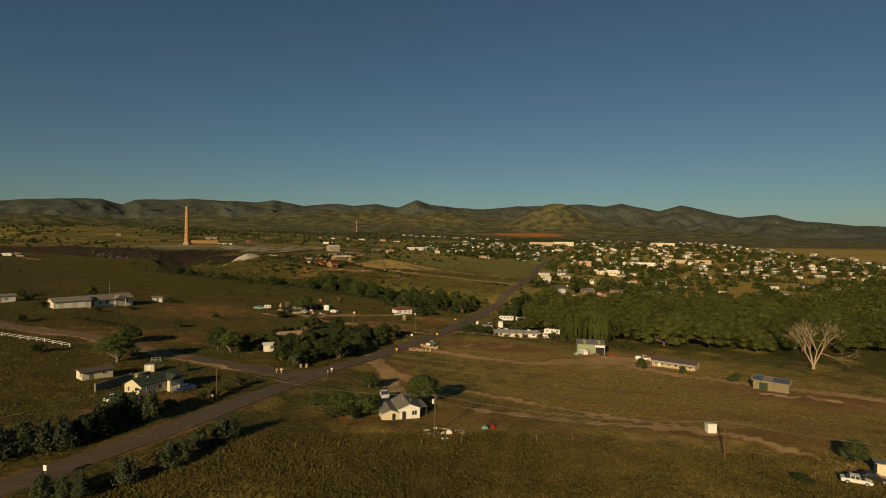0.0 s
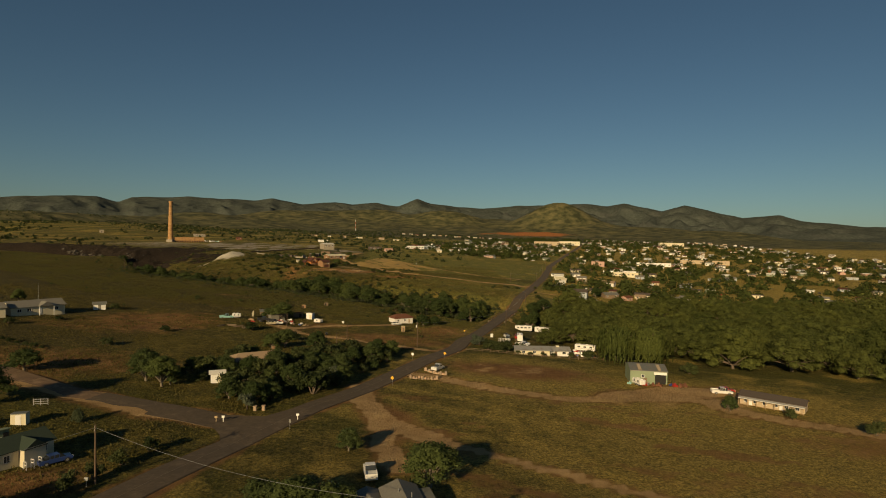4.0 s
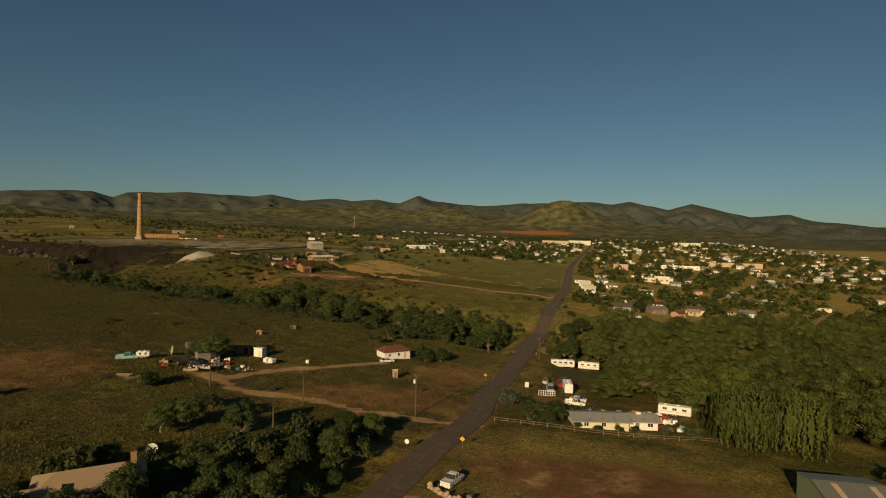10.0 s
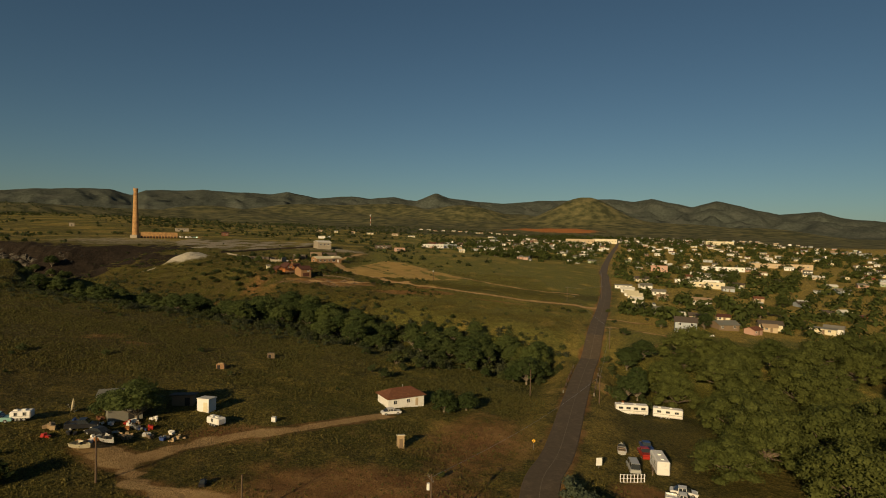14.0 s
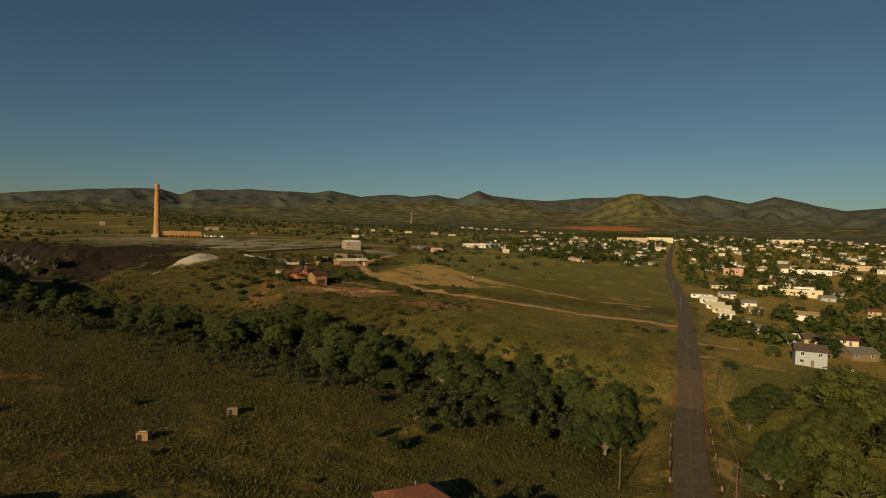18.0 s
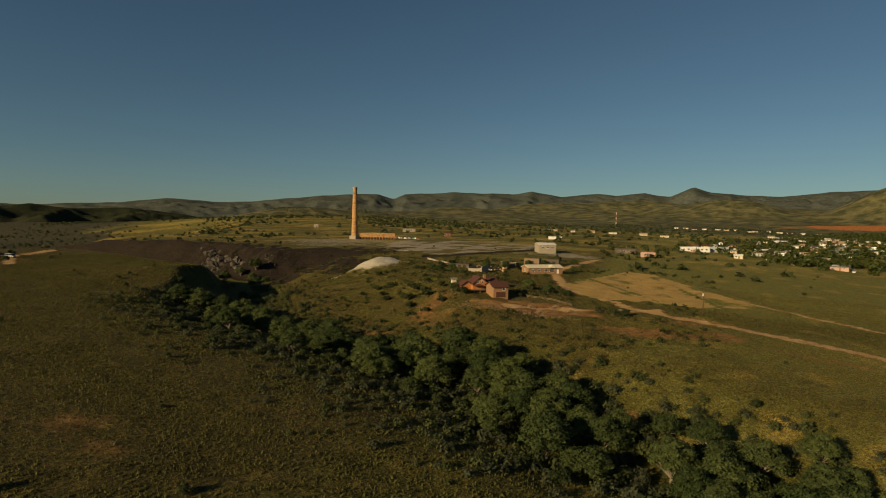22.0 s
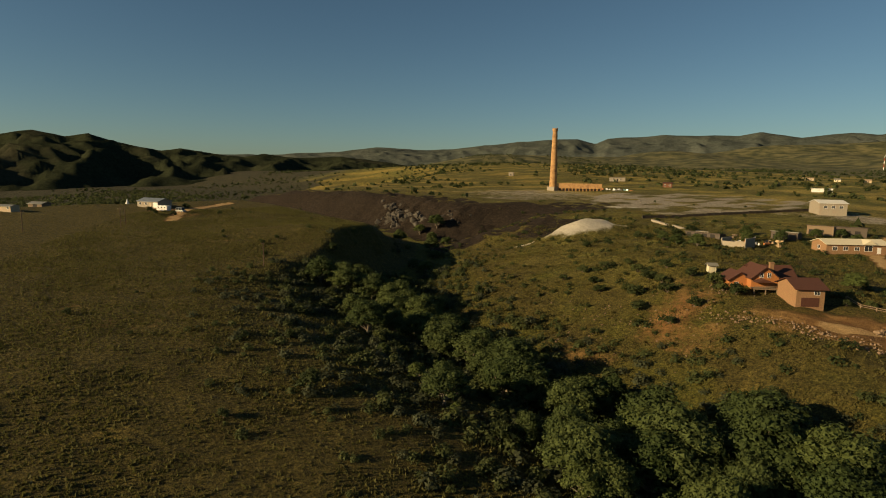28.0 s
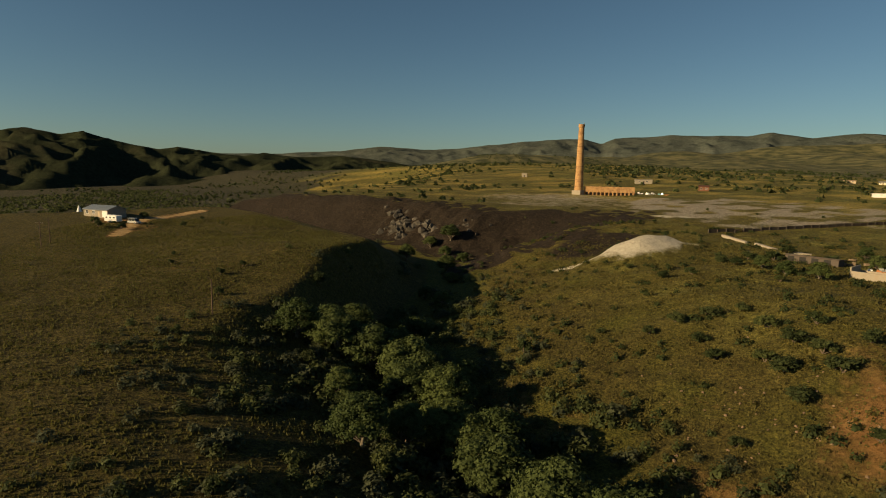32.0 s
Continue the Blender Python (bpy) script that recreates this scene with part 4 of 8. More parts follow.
# single trees and bushes: kind, place, height, breadth
for kind, px, py, tall, wide, label in (
        ("ash", -44.5, 198, 6.4, 1.1, "leafy green tree crowding the walled garden"), ("ash", -38, 200, 6.0, 1.1, "leafy green tree crowding the walled garden"), ("ash", -50.5, 196.5, 5.8, 1.1, "leafy green tree crowding the walled garden"), ("ash", -65.6, 185, 8.4, 1.2, "pale-barked tree at the garden corner"), ("ash", -84.3, 157.9, 9.2, 1.4, "spreading dark tree beside the farm track"), ("ash", -93.8, 184, 6.6, 1.3, "spreading dark tree beside the farm track"), ("ash", 2.8, 130.5, 7.6, 1.45, "round bushy tree behind the white house"),
        ("ash", -15.2, 119.5, 6.4, 1.35, "bushy tree beside the white house"), ("ash", -9.5, 119.5, 5.8, 1.3, "bushy tree beside the white house"), ("ash", -20, 122.5, 5.0, 1.4, "thin twiggy tree beside the white house"), ("shrub", -12.5, 116, 3.4, 1.4, "bushy tree beside the white house"), ("shrub", -17, 116.5, 3.0, 1.4, "bushy tree beside the white house"), ("shrub", -330, 452, 3.2, 1.0, ""), ("shrub", -318, 450, 2.8, 1.0, ""), ("shrub", -336, 471, 3.4, 1.2, ""), ("shrub", -360, 468, 3.0, 1.4, ""), ("shrub", -372, 450, 3.0, 1.4, ""),
        ("ash", -11.5, 146, 5.0, 1.0, "small open tree by the dirt drive"), ("ash", 75.3, 178.6, 5.0, 0.8, "small round tree in front of the long house"), ("shrub", 86.5, 172.3, 3.2, 0.8, "small bush in front of the long house"),
        ("shrub", 97.6, 161.5, 4.2, 1.0, "round green bush beside the barn"), ("shrub", 69.0, 88.5, 2.2, 1.4, "low spreading bush beside the drive"), ("ash", 84.5, 97, 5.5, 1.0, "dark bushy tree behind the parked cars"),
        ("shrub", -48.1, 125.9, 3.6, 0.85, "clipped round evergreen bush"), ("shrub", -46.9, 129.8, 3.3, 0.85, "clipped round evergreen bush"), ("shrub", -45.9, 135.6, 3.0, 0.85, "clipped round evergreen bush"),
        ("shrub", -44.6, 142.3, 3.0, 0.85, "clipped round evergreen bush"), ("shrub", -51.5, 117.4, 3.2, 0.9, "clipped round evergreen bush"), ("juniper", -63.2, 153.9, 3.2, 1.2, "small pale spruce on the lawn"),
        ("shrub", -108.4, 160.5, 3.4, 1.0, ""), ("shrub", -141, 202, 3.6, 1.1, ""), ("shrub", -92.5, 217.5, 3.0, 1.1, ""), ("shrub", -87.6, 244.3, 2.6, 1.1, ""), ("ash", -159, 276, 6.5, 0.9, "dark round tree behind the ranch house"),
        ("shrub", -133, 234, 2.4, 1.5, ""), ("shrub", -126, 248, 1.8, 1.8, ""), ("shrub", -155, 233, 3.6, 1.2, ""), ("shrub", -182, 259, 4.4, 1.3, ""), ("shrub", -170, 250, 3.6, 1.4, ""), ("shrub", -122, 277, 3.2, 1.0, ""), ("shrub", -140, 262, 3.6, 1.3, ""), ("shrub", -148, 259, 3.0, 1.2, ""),
        ("ash", 1.5, 318.0, 6.6, 1.25, "dense dark tree beside the red-roofed house"), ("ash", 7.0, 320, 5.4, 1.2, "dense dark tree beside the red-roofed house"), ("shrub", 8, 330, 3.2, 1.0, ""), ("shrub", -10.6, 356, 3.0, 1.0, ""), ("shrub", -20, 350, 3.0, 1.0, ""), ("shrub", -14, 346, 2.2, 1.2, ""),
        ("ash", -44.4, 236, 7.0, 1.2, "tall dark tree behind the garden house"), ("ash", -48, 233, 6.0, 1.2, "tall dark tree behind the garden house"), ("ash", -58.9, 291, 8.4, 1.5, "dark spreading tree over the junk yard"), ("ash", -64.5, 292, 6.0, 1.3, "dark spreading tree over the junk yard"), ("shrub", -62.4, 260.5, 4.0, 1.3, "big olive bush near the farm track"), ("shrub", -52, 246, 3.0, 1.3, ""), ("shrub", -45, 250, 3.6, 1.3, ""), ("shrub", -36, 248, 3.0, 1.4, ""),
        ("sage", 23.6, 269, 4.6, 1.1, "large silvery sage bush beside the road"), ("sage", 22.5, 275, 3.4, 1.1, "large silvery sage bush beside the road"), ("shrub", 29, 262, 3.6, 1.2, ""), ("shrub", 34, 266, 4.2, 1.1, ""), ("shrub", 27, 268, 3.4, 1.1, ""),
        ("ash", 67, 381, 8.0, 1.5, "dark round tree beside the road bridge"), ("ash", 74, 386, 7.5, 1.5, "dark round tree beside the road bridge"), ("shrub", 77.3, 417.5, 3.4, 1.2, ""), ("ash", 101.6, 442, 4.8, 1.4, ""), ("shrub", 52.2, 456, 2.4, 1.4, ""), ("shrub", 63.4, 462, 2.3, 1.3, ""), ("shrub", 70, 466, 2.0, 1.6, ""), ("shrub", 72.5, 468, 1.8, 1.5, ""), ("cottonwood", 30, 388, 8.5, 0.62, "upright yellow-green tree on the creek bank"), ("cottonwood", 21, 399, 8.0, 0.66, "upright yellow-green tree on the creek bank"), ("cottonwood", 37, 381, 6.5, 0.7, "upright yellow-green tree on the creek bank"), ("cottonwood", 76, 369, 9.5, 1.15, ""), ("cottonwood", 84, 375, 9, 1.2, ""), ("cottonwood", 93, 376, 9.5, 1.15, ""), ("cottonwood", 100, 369, 10, 1.1, ""), ("shrub", 70, 362, 4.0, 1.3, ""), ("cottonwood", 106, 379, 9, 1.15, ""),
        ("cottonwood", 69, 299, 13, 1.15, "huge old cottonwood with a thick forked trunk"), ("cottonwood", 77, 279, 10.5, 1.5, "round-headed cottonwood beside the junk yard"), ("cottonwood", 58, 291.5, 9.5, 1.4, "dark rounded tree above the junk yard"), ("shrub", 30, 262, 4.2, 1.3, ""), ("shrub", 34.5, 261, 4.5, 1.2, ""), ("shrub", 39, 264, 3.6, 1.3, ""), ("shrub", 28, 266, 3.6, 1.3, ""), ("shrub", 62, 250, 4, 1.2, ""),
        ("willow", 71, 247, 13, 1.0, ""), ("willow", 81, 243, 12.5, 1.0, ""), ("shrub", 37, 254.5, 1.8, 1.3, "green bush before the roadside house"), ("shrub", 41, 253.5, 1.5, 1.5, "green bush before the roadside house"), ("shrub", 46, 253.5, 1.6, 1.5, "green bush before the roadside house"), ("shrub", 50, 254, 1.7, 1.4, "green bush before the roadside house"), ("shrub", 56, 252.5, 2.4, 1.3, "green bush before the roadside house"), ("shrub", 31, 256, 3.4, 1.3, ""), ("shrub", 26, 258, 3.0, 1.4, ""), ("shrub", 86, 222, 4, 1.3, ""),
        ("shrub", -147.7, 414.3, 2.2, 0.95, ""), ("shrub", -195.2, 429.4, 2.0, 0.9, ""), ("shrub", -184.7, 419.2, 1.5, 0.9, ""), ("shrub", -193.2, 420.7, 1.5, 1, ""), ("shrub", -228, 452.6, 2.4, 0.9, ""), ("shrub", -230.8, 460, 2.2, 0.9, ""), ("shrub", -245.5, 447.3, 1.8, 0.9, ""), ("shrub", -312.8, 456, 3.0, 0.9, ""),
        ("shrub", -311.8, 477, 2.4, 0.9, ""), ("shrub", -214.5, 446, 2.4, 0.8, ""), ("shrub", -138, 511, 2.6, 1.4, ""), ("shrub", -133, 516, 2.8, 1.4, ""), ("shrub", -128, 520, 2.4, 1.4, ""), ("shrub", -121, 512, 3.0, 1.4, ""), ("shrub", -115, 506, 3.2, 1.4, ""), ("shrub", -114, 497, 3.2, 1.4, ""), ("shrub", -118, 501, 2.8, 1.4, ""), ("shrub", -126, 500, 2.6, 1.4, ""), ("shrub", -131, 505, 2.4, 1.4, ""), ("shrub", -141, 505, 2.0, 1.4, ""), ("shrub", -110, 503, 3.0, 1.4, ""), ("shrub", -107, 498, 2.6, 1.4, ""), ("shrub", -149, 548, 2.4, 1.4, ""), ("shrub", -154, 541, 2.2, 1.4, ""), ("shrub", -144, 579, 3.6, 1.4, ""), ("shrub", -138, 582, 3.4, 1.4, ""), ("shrub", -150, 574, 3.0, 1.4, ""), ("shrub", -115, 477.5, 2.0, 1.2, ""), ("shrub", -152, 505, 1.8, 1.3, ""), ("shrub", -162, 502, 1.6, 1.3, ""), ("shrub", -99, 482, 2.2, 1.3, ""), ("shrub", -97, 491, 2.8, 1.2, ""), ("shrub", -128, 549, 2.2, 1.6, ""), ("shrub", -113, 513, 3.0, 1.2, ""), ("shrub", -104, 507, 3.2, 1.2, ""),
        ("shrub", -145, 569, 2.2, 1.8, ""), ("ash", -130, 562, 5.0, 1.2, "dark bushy tree below the old wall"), ("ash", -122, 560, 5.4, 1.2, "dark bushy tree below the old wall"), ("ash", -137, 567, 4.5, 1.2, "dark bushy tree below the old wall"), ("ash", -113, 584, 5.5, 1.0, "green tree among the ruins"), ("ash", -104, 592, 5.5, 1.0, "green tree among the ruins"),
        ("shrub", -66.3, 511, 2.2, 1.2, ""), ("shrub", -70.5, 508, 2.0, 1.0, ""), ("shrub", -93.5, 499, 3.0, 1.1, ""), ("ash", -71, 521, 5.6, 1.2, "rounded green tree behind the garage"), ("ash", -63, 523, 5.0, 1.2, "rounded green tree behind the garage"), ("shrub", -56, 526, 3.0, 1.6, ""), ("shrub", -90, 497, 3.2, 1.3, ""), ("shrub", -97, 503, 3.4, 1.3, ""), ("shrub", -106, 497, 3.0, 1.5, ""), ("shrub", -110, 490, 2.6, 1.6, ""), ("shrub", -39, 502, 3.0, 1.3, "thick dark hedge bush beside the red track"), ("shrub", -34.5, 502, 3.2, 1.3, "thick dark hedge bush beside the red track"), ("shrub", -30, 503, 3.0, 1.3, "thick dark hedge bush beside the red track"),
        ("shrub", -33, 392, 3.6, 1.2, ""), ("shrub", -27, 386, 3.0, 1.2, ""), ("shrub", -14, 364, 4.2, 1.1, ""), ("shrub", -5, 362, 4.0, 1.2, ""), ("shrub", -8, 368, 3.2, 1.2, ""), ("shrub", -16, 345, 3.4, 1.2, ""), ("shrub", -25, 372, 2.6, 1.2, ""), ("shrub", -125, 404, 4.0, 1.0, ""), ("shrub", 5.2, 432, 2.4, 1.0, ""), ("shrub", 30, 440, 1.6, 1.2, ""), ("shrub", 62, 468, 1.8, 1.2, ""), ("shrub", 55, 470, 1.6, 1.2, ""), ("shrub", 74, 392, 3.5, 1.3, ""), ("shrub", 60, 384, 3.2, 1.3, ""), ("shrub", 80, 440, 2.4, 1.1, ""), ("shrub", 85, 470, 2.4, 1.1, ""), ("shrub", 100, 455, 2.4, 1.1, ""),
        ("ash", 14.5, 414, 7.0, 1.3, ""), ("ash", 5, 410, 8.0, 1.3, ""), ("ash", -4, 416, 7.0, 1.3, ""), ("ash", 18, 408, 6.0, 1.3, ""), ("ash", -12, 419, 6.4, 1.2, ""), ("ash", 27, 391, 7.4, 1.1, ""), ("ash", 36, 384, 6.4, 1.2, ""), ("shrub", 10, 398, 4.0, 1.4, ""), ("ash", -97, 613, 4.2, 1.3, "dark bushy tree beside the works sheds"), ("ash", -90, 621, 4.0, 1.3, "dark bushy tree beside the works sheds"), ("ash", -105, 606, 3.8, 1.4, "dark bushy tree beside the works sheds"), ("ash", -84, 612, 4.4, 1.2, "dark bushy tree beside the works sheds"), ("ash", -118, 600, 4.6, 1.2, "dark bushy tree beside the works sheds"), ("shrub", -124, 588, 3.0, 1.5, ""), ("shrub", -138, 596, 3.0, 1.6, ""), ("ash", -76, 640, 4.6, 1.3, "dark bushy tree beside the works sheds"), ("ash", -70, 608, 4.0, 1.3, "dark bushy tree beside the brick bungalow"), ("ash", 124, 447, 8.0, 1.1, "tall reddish-green tree beside the grey house"), ("shrub", -70, 347.3, 1.8, 1.0, ""), ("shrub", -90.5, 334, 1.8, 1.2, ""), ("shrub", -110, 330, 2.2, 1.2, "")):
    plant(kind, px, py, tall, wide, int(abs(px) * 3) % 4, label)
# junipers in two rows along the road
for px, py, tall in ((-73, 80, 5.0), (-71, 83, 5.2), (-69, 86, 5.4), (-67, 88.5, 5.4), (-65, 91.2, 5.6), (-62.5, 93, 5.6), (-60, 94.5, 5.4), (-58.8, 98, 5.2), (-58, 101.5, 5.4), (-57.8, 105, 5.6), (-58.6, 109.5, 6.2), (-55.5, 110.3, 6.0), (-52.8, 110.8, 5.6),
                     (-50.8, 75.0, 3.6), (-46.5, 76.6, 3.6), (-48.5, 75.8, 3.2), (-42.6, 81.5, 4.4), (-38.9, 87.3, 4.4), (-37.3, 89.0, 4.0), (-36.8, 95.0, 3.8), (-34.6, 99.6, 4.0), (-33.0, 101.0, 4.2)):
    plant("juniper", px, py, tall * 1.18, rng.uniform(1.05, 1.3), rng.randint(4))
# scattered bushes over the open ground
for _ in range(120):
    px, py = rng.uniform(-330, 80), rng.uniform(260, 720)
    if along(CREEK, px, py)[0] > 26 and along(ROAD, px, py)[0] > 12 and not (-110 < px < -60 and 480 < py < 530):
        if min(along(tr, px, py)[0] for tr, _ in TRACKS) > 5:
            plant("shrub", px, py, rng.uniform(0.7, 1.9), rng.uniform(0.8, 1.3), rng.randint(4))


def patch_stuff(name, spots, size, per, tall, material, label, category, seed, lean=0.35):
    """Countless small rounded clumps as one sheet of real leaves."""
    r = np.random.RandomState(seed)
    x, y, s = np.array(spots).T
    x, y, s = (np.repeat(v, per) for v in (x, y, s))
    n = len(x)
    d = r.normal(size=(n, 3))
    d /= np.linalg.norm(d, axis=1)[:, None]
    d[:, 2] = np.abs(d[:, 2])
    q = d * (r.uniform(0.45, 1.1, n) * s)[:, None]
    c = np.stack([x + q[:, 0] * 0.62, y + q[:, 1] * 0.62, ground(x, y) + q[:, 2] * tall * 0.9 + 0.04 * s], 1)
    nn = d + np.array([0, 0, lean]) + r.normal(0, 0.4, (n, 3))
    verts, faces = sprays(r, c, nn / np.linalg.norm(nn, axis=1)[:, None], size * s)
    me = bpy.data.meshes.new(name)
    me.vertices.add(len(verts))
    me.vertices.foreach_set("co", verts.astype(np.float32).ravel())
    me.loops.add(len(verts))
    me.loops.foreach_set("vertex_index", np.arange(len(verts), dtype=np.int32))
    me.polygons.add(n)
    me.polygons.foreach_set("loop_start", np.arange(0, n * 3, 3, dtype=np.int32))
    me.polygons.foreach_set("loop_total", np.full(n, 3, np.int32))
    me.update()
    me.materials.append(material)
    return tagged(new(name, me), label, category, kind="stuff")


patch_stuff("woods", distant, 0.06, 420, 1.0, LEAF["cottonwood"], "far dense olive woods beyond the grove", "woods", 8)
fx, fy = rng.uniform(-1500, 700, 20000), rng.uniform(640, 2300, 20000)
dark = waves(fx, fy, 260, 21) + 1.1 * bump_at(fx, fy, -620, 1190, 330, 130) + 0.9 * bump_at(fx, fy, -520, 780, 160, 70)
ok = (fx < 60 + 0.1 * fy) & (dark > rng.uniform(-0.5, 1.5, 20000)) & ~((fx > -420) & (fx < -80) & (fy > 660) & (fy < 820))
far = np.stack([fx, fy, rng.uniform(1.3, 4.2, 20000)], 1)[ok]
wx, wy = rng.uniform(-1300, -400, 9000), rng.uniform(380, 900, 9000)
valley = smooth(430, 540, -wx - 0.2 * (wy - 500)) * (1 - smooth(560, 680, wy + 0.25 * (wx + 500)))
west = np.stack([wx, wy, rng.uniform(1.8, 4.8, 9000)], 1)[rng.uniform(size=9000) < valley * (0.75 + 0.35 * waves(wx, wy, 120, 33))]
patch_stuff("scrub", west, 0.3, 14, 0.9, LEAF["shrub"], "dense dark scrub in the valley below the mesa", "scrub", 15)
patch_stuff("scrub", far * np.array([1, 1, 1.3]), 0.36, 13, 0.8, LEAF["shrub"], "scattered dark juniper scrub over distant slopes", "scrub", 5)
bx, by = rng.uniform(-330, 60, 13000), rng.uniform(370, 640, 13000)
bd, bs, _ = along(CREEK, bx, by)
reach = np.where(bs < 0, 30 + 24 * smooth(-240, -190, bx) * smooth(-20, -60, bx), 40)
slope = np.stack([bx, by, rng.uniform(1.2, 4.2, 13000) * (1 - bd / 90)], 1)[(bd < reach) & (along(ROAD, bx, by)[0] > 8) & (bx > -205 + 40 * rng.normal(size=13000) * (rng.uniform(size=13000) < 0.25)) & (rng.uniform(size=13000) < 1.15 * (1 - bd / (reach * 1.15)))]
patch_stuff("thicket", slope[::2], 0.11, 120, 0.85, LEAF["shrub"], "low dark green brush on the creek's banks", "brush", 6)
patch_stuff("thicket", slope[1::2], 0.11, 120, 0.8, LEAF["brush"], "low grey-green brush on the creek's banks", "brush", 16)
# low scrub all over the north bank and the bluff
bx, by = rng.uniform(-250, 0, 5200), rng.uniform(440, 640, 5200)
keep = (along(CREEK, bx, by)[0] > 10) & (waves(bx, by, 30, 27) + 0.6 * waves(bx, by, 11, 28) + 0.9 * bump_at(bx, by, -85, 472, 34, 14, 10) > rng.uniform(-0.6, 1.1, 5200)) & (bump_at(bx, by, -62, 497, 24, 14) < 0.3) & (bump_at(bx, by, -177, 576, 17, 10, 62) < 0.3) & ~within(bx, by, [(-70, 556), (-46, 638), (-27, 634), (-8, 607), (24, 556), (-6, 538), (-28, 533), (-48, 523)]) & (along(CREEK, bx, by)[1] > 0)
for tr, half in TRACKS:
    keep &= along(tr, bx, by)[0] > half * 1.6
low_spots = np.stack([bx, by, rng.uniform(0.6, 2.4, 5200)], 1)[keep]
patch_stuff("brush", low_spots[::2], 0.13, 60, 0.75, LEAF["shrub"], "scattered low olive brush on the grassy bank", "brush", 17)
patch_stuff("brush", low_spots[1::2] * np.array([1, 1, 0.7]), 0.14, 50, 0.7, LEAF["tall_grass"], "tall olive-yellow grass clumps on the bank", "grass", 18)


def grass_stuff(spots, blades, wide, material, label, seed, lean=0.35):
    """Upright three-cornered tussock blades, bent a little by the wind, as one sheet."""
    r = np.random.RandomState(seed)
    x, y, s = (np.repeat(v, blades) for v in np.array(spots).T)
    n = len(x)
    a = r.uniform(0, 6.283, n)
    x, y = x + r.normal(0, 0.3, n) * s, y + r.normal(0, 0.3, n) * s
    z = ground(x, y)
    w, h = wide * s * r.uniform(0.6, 1.3, n), s * r.uniform(0.6, 1.25, n)
    dx, dy = np.cos(a) * w / 2, np.sin(a) * w / 2
    tip = np.stack([x + r.normal(0, lean, n) * h, y + r.normal(0, lean, n) * h, z + h], 1)
    verts = np.stack([np.stack([x - dx, y - dy, z - 0.05], 1), np.stack([x + dx, y + dy, z - 0.05], 1), tip], 1).reshape(-1, 3)
    me = bpy.data.meshes.new("grass")
    me.vertices.add(n * 3)
    me.vertices.foreach_set("co", verts.astype(np.float32).ravel())
    me.loops.add(n * 3)
    me.loops.foreach_set("vertex_index", np.arange(n * 3, dtype=np.int32))
    me.polygons.add(n)
    me.polygons.foreach_set("loop_start", np.arange(0, n * 3, 3, dtype=np.int32))
    me.polygons.foreach_set("loop_total", np.full(n, 3, np.int32))
    me.update()
    me.materials.append(material)
    return tagged(new("grass", me), label, "grass", kind="stuff")


def open_ground(x, y):
    ok = along(ROAD, x, y)[0] > 7
    for tr, half in TRACKS:
        ok &= along(tr, x, y)[0] > half * 1.3
    return ok


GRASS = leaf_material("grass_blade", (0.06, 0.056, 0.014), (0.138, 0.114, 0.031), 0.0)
MESA_GRASS = leaf_material("mesa_grass_blade", (0.05, 0.05, 0.013), (0.112, 0.106, 0.03), 0.0)
# the fields west of the road
many = 260000
tx, ty = rng.uniform(-200, 40, many), rng.uniform(72, 330, many)
ok = (rng.uniform(size=many) < 0.25 + 0.75 * (waves(tx, ty, 40, 22) + 0.5 * waves(tx, ty, 9, 23) > 0.0)) & ((tx < -60 + 0.33 * (ty - 80)) | (ty > 265)) & open_ground(tx, ty)
grass_stuff(np.stack([tx, ty, rng.uniform(0.14, 0.42, many)], 1)[ok][:68000], 2, 0.9, GRASS, "tussocks of dry olive grass over the fields", 7)
# the mesa above the creek
tx, ty = rng.uniform(-330, 30, many), rng.uniform(318, 520, many)
md, ms, _ = along(CREEK, tx, ty)
ok = (ms < 0) & (md > 9) & (rng.uniform(size=many) < 0.35 + 0.65 * (waves(tx, ty, 46, 24) + 0.6 * waves(tx, ty, 12, 25) > -0.1)) & (tx > -60 - 1.35 * (ty - 290) - 60) & open_ground(tx, ty)
grass_stuff(np.stack([tx, ty, rng.uniform(0.16, 0.46, many)], 1)[ok][:105000], 2, 0.95, MESA_GRASS, "tussocks of dry grass over the mesa", 8)
# the grassy north bank
tx, ty = rng.uniform(-240, 70, many), rng.uniform(400, 600, many)
md, ms, _ = along(CREEK, tx, ty)
ok = (ms > 0) & (md > 12) & (rng.uniform(size=many) < 0.3 + 0.7 * (waves(tx, ty, 34, 26) + 0.6 * waves(tx, ty, 11, 29) > 0)) & open_ground(tx, ty) & (bump_at(tx, ty, -177, 576, 17, 10, 62) < 0.3) & (bump_at(tx, ty, -62, 497, 24, 14) < 0.3) & (tx > -212) & ~within(tx, ty, [(-70, 556), (-46, 638), (-27, 634), (-8, 607), (24, 556), (-6, 538), (-28, 533), (-48, 523)])
bank = np.stack([tx, ty, rng.uniform(0.16, 0.48, many)], 1)[ok][:52000]
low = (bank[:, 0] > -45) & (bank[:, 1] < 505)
grass_stuff(bank[~low], 2, 0.95, LEAF["tall_grass"], "tufts of olive-green grass over the bank", 9)
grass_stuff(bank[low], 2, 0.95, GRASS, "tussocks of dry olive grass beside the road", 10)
gx1, gy1 = rng.uniform(-46, 84, 30000), rng.uniform(64, 110, 30000)
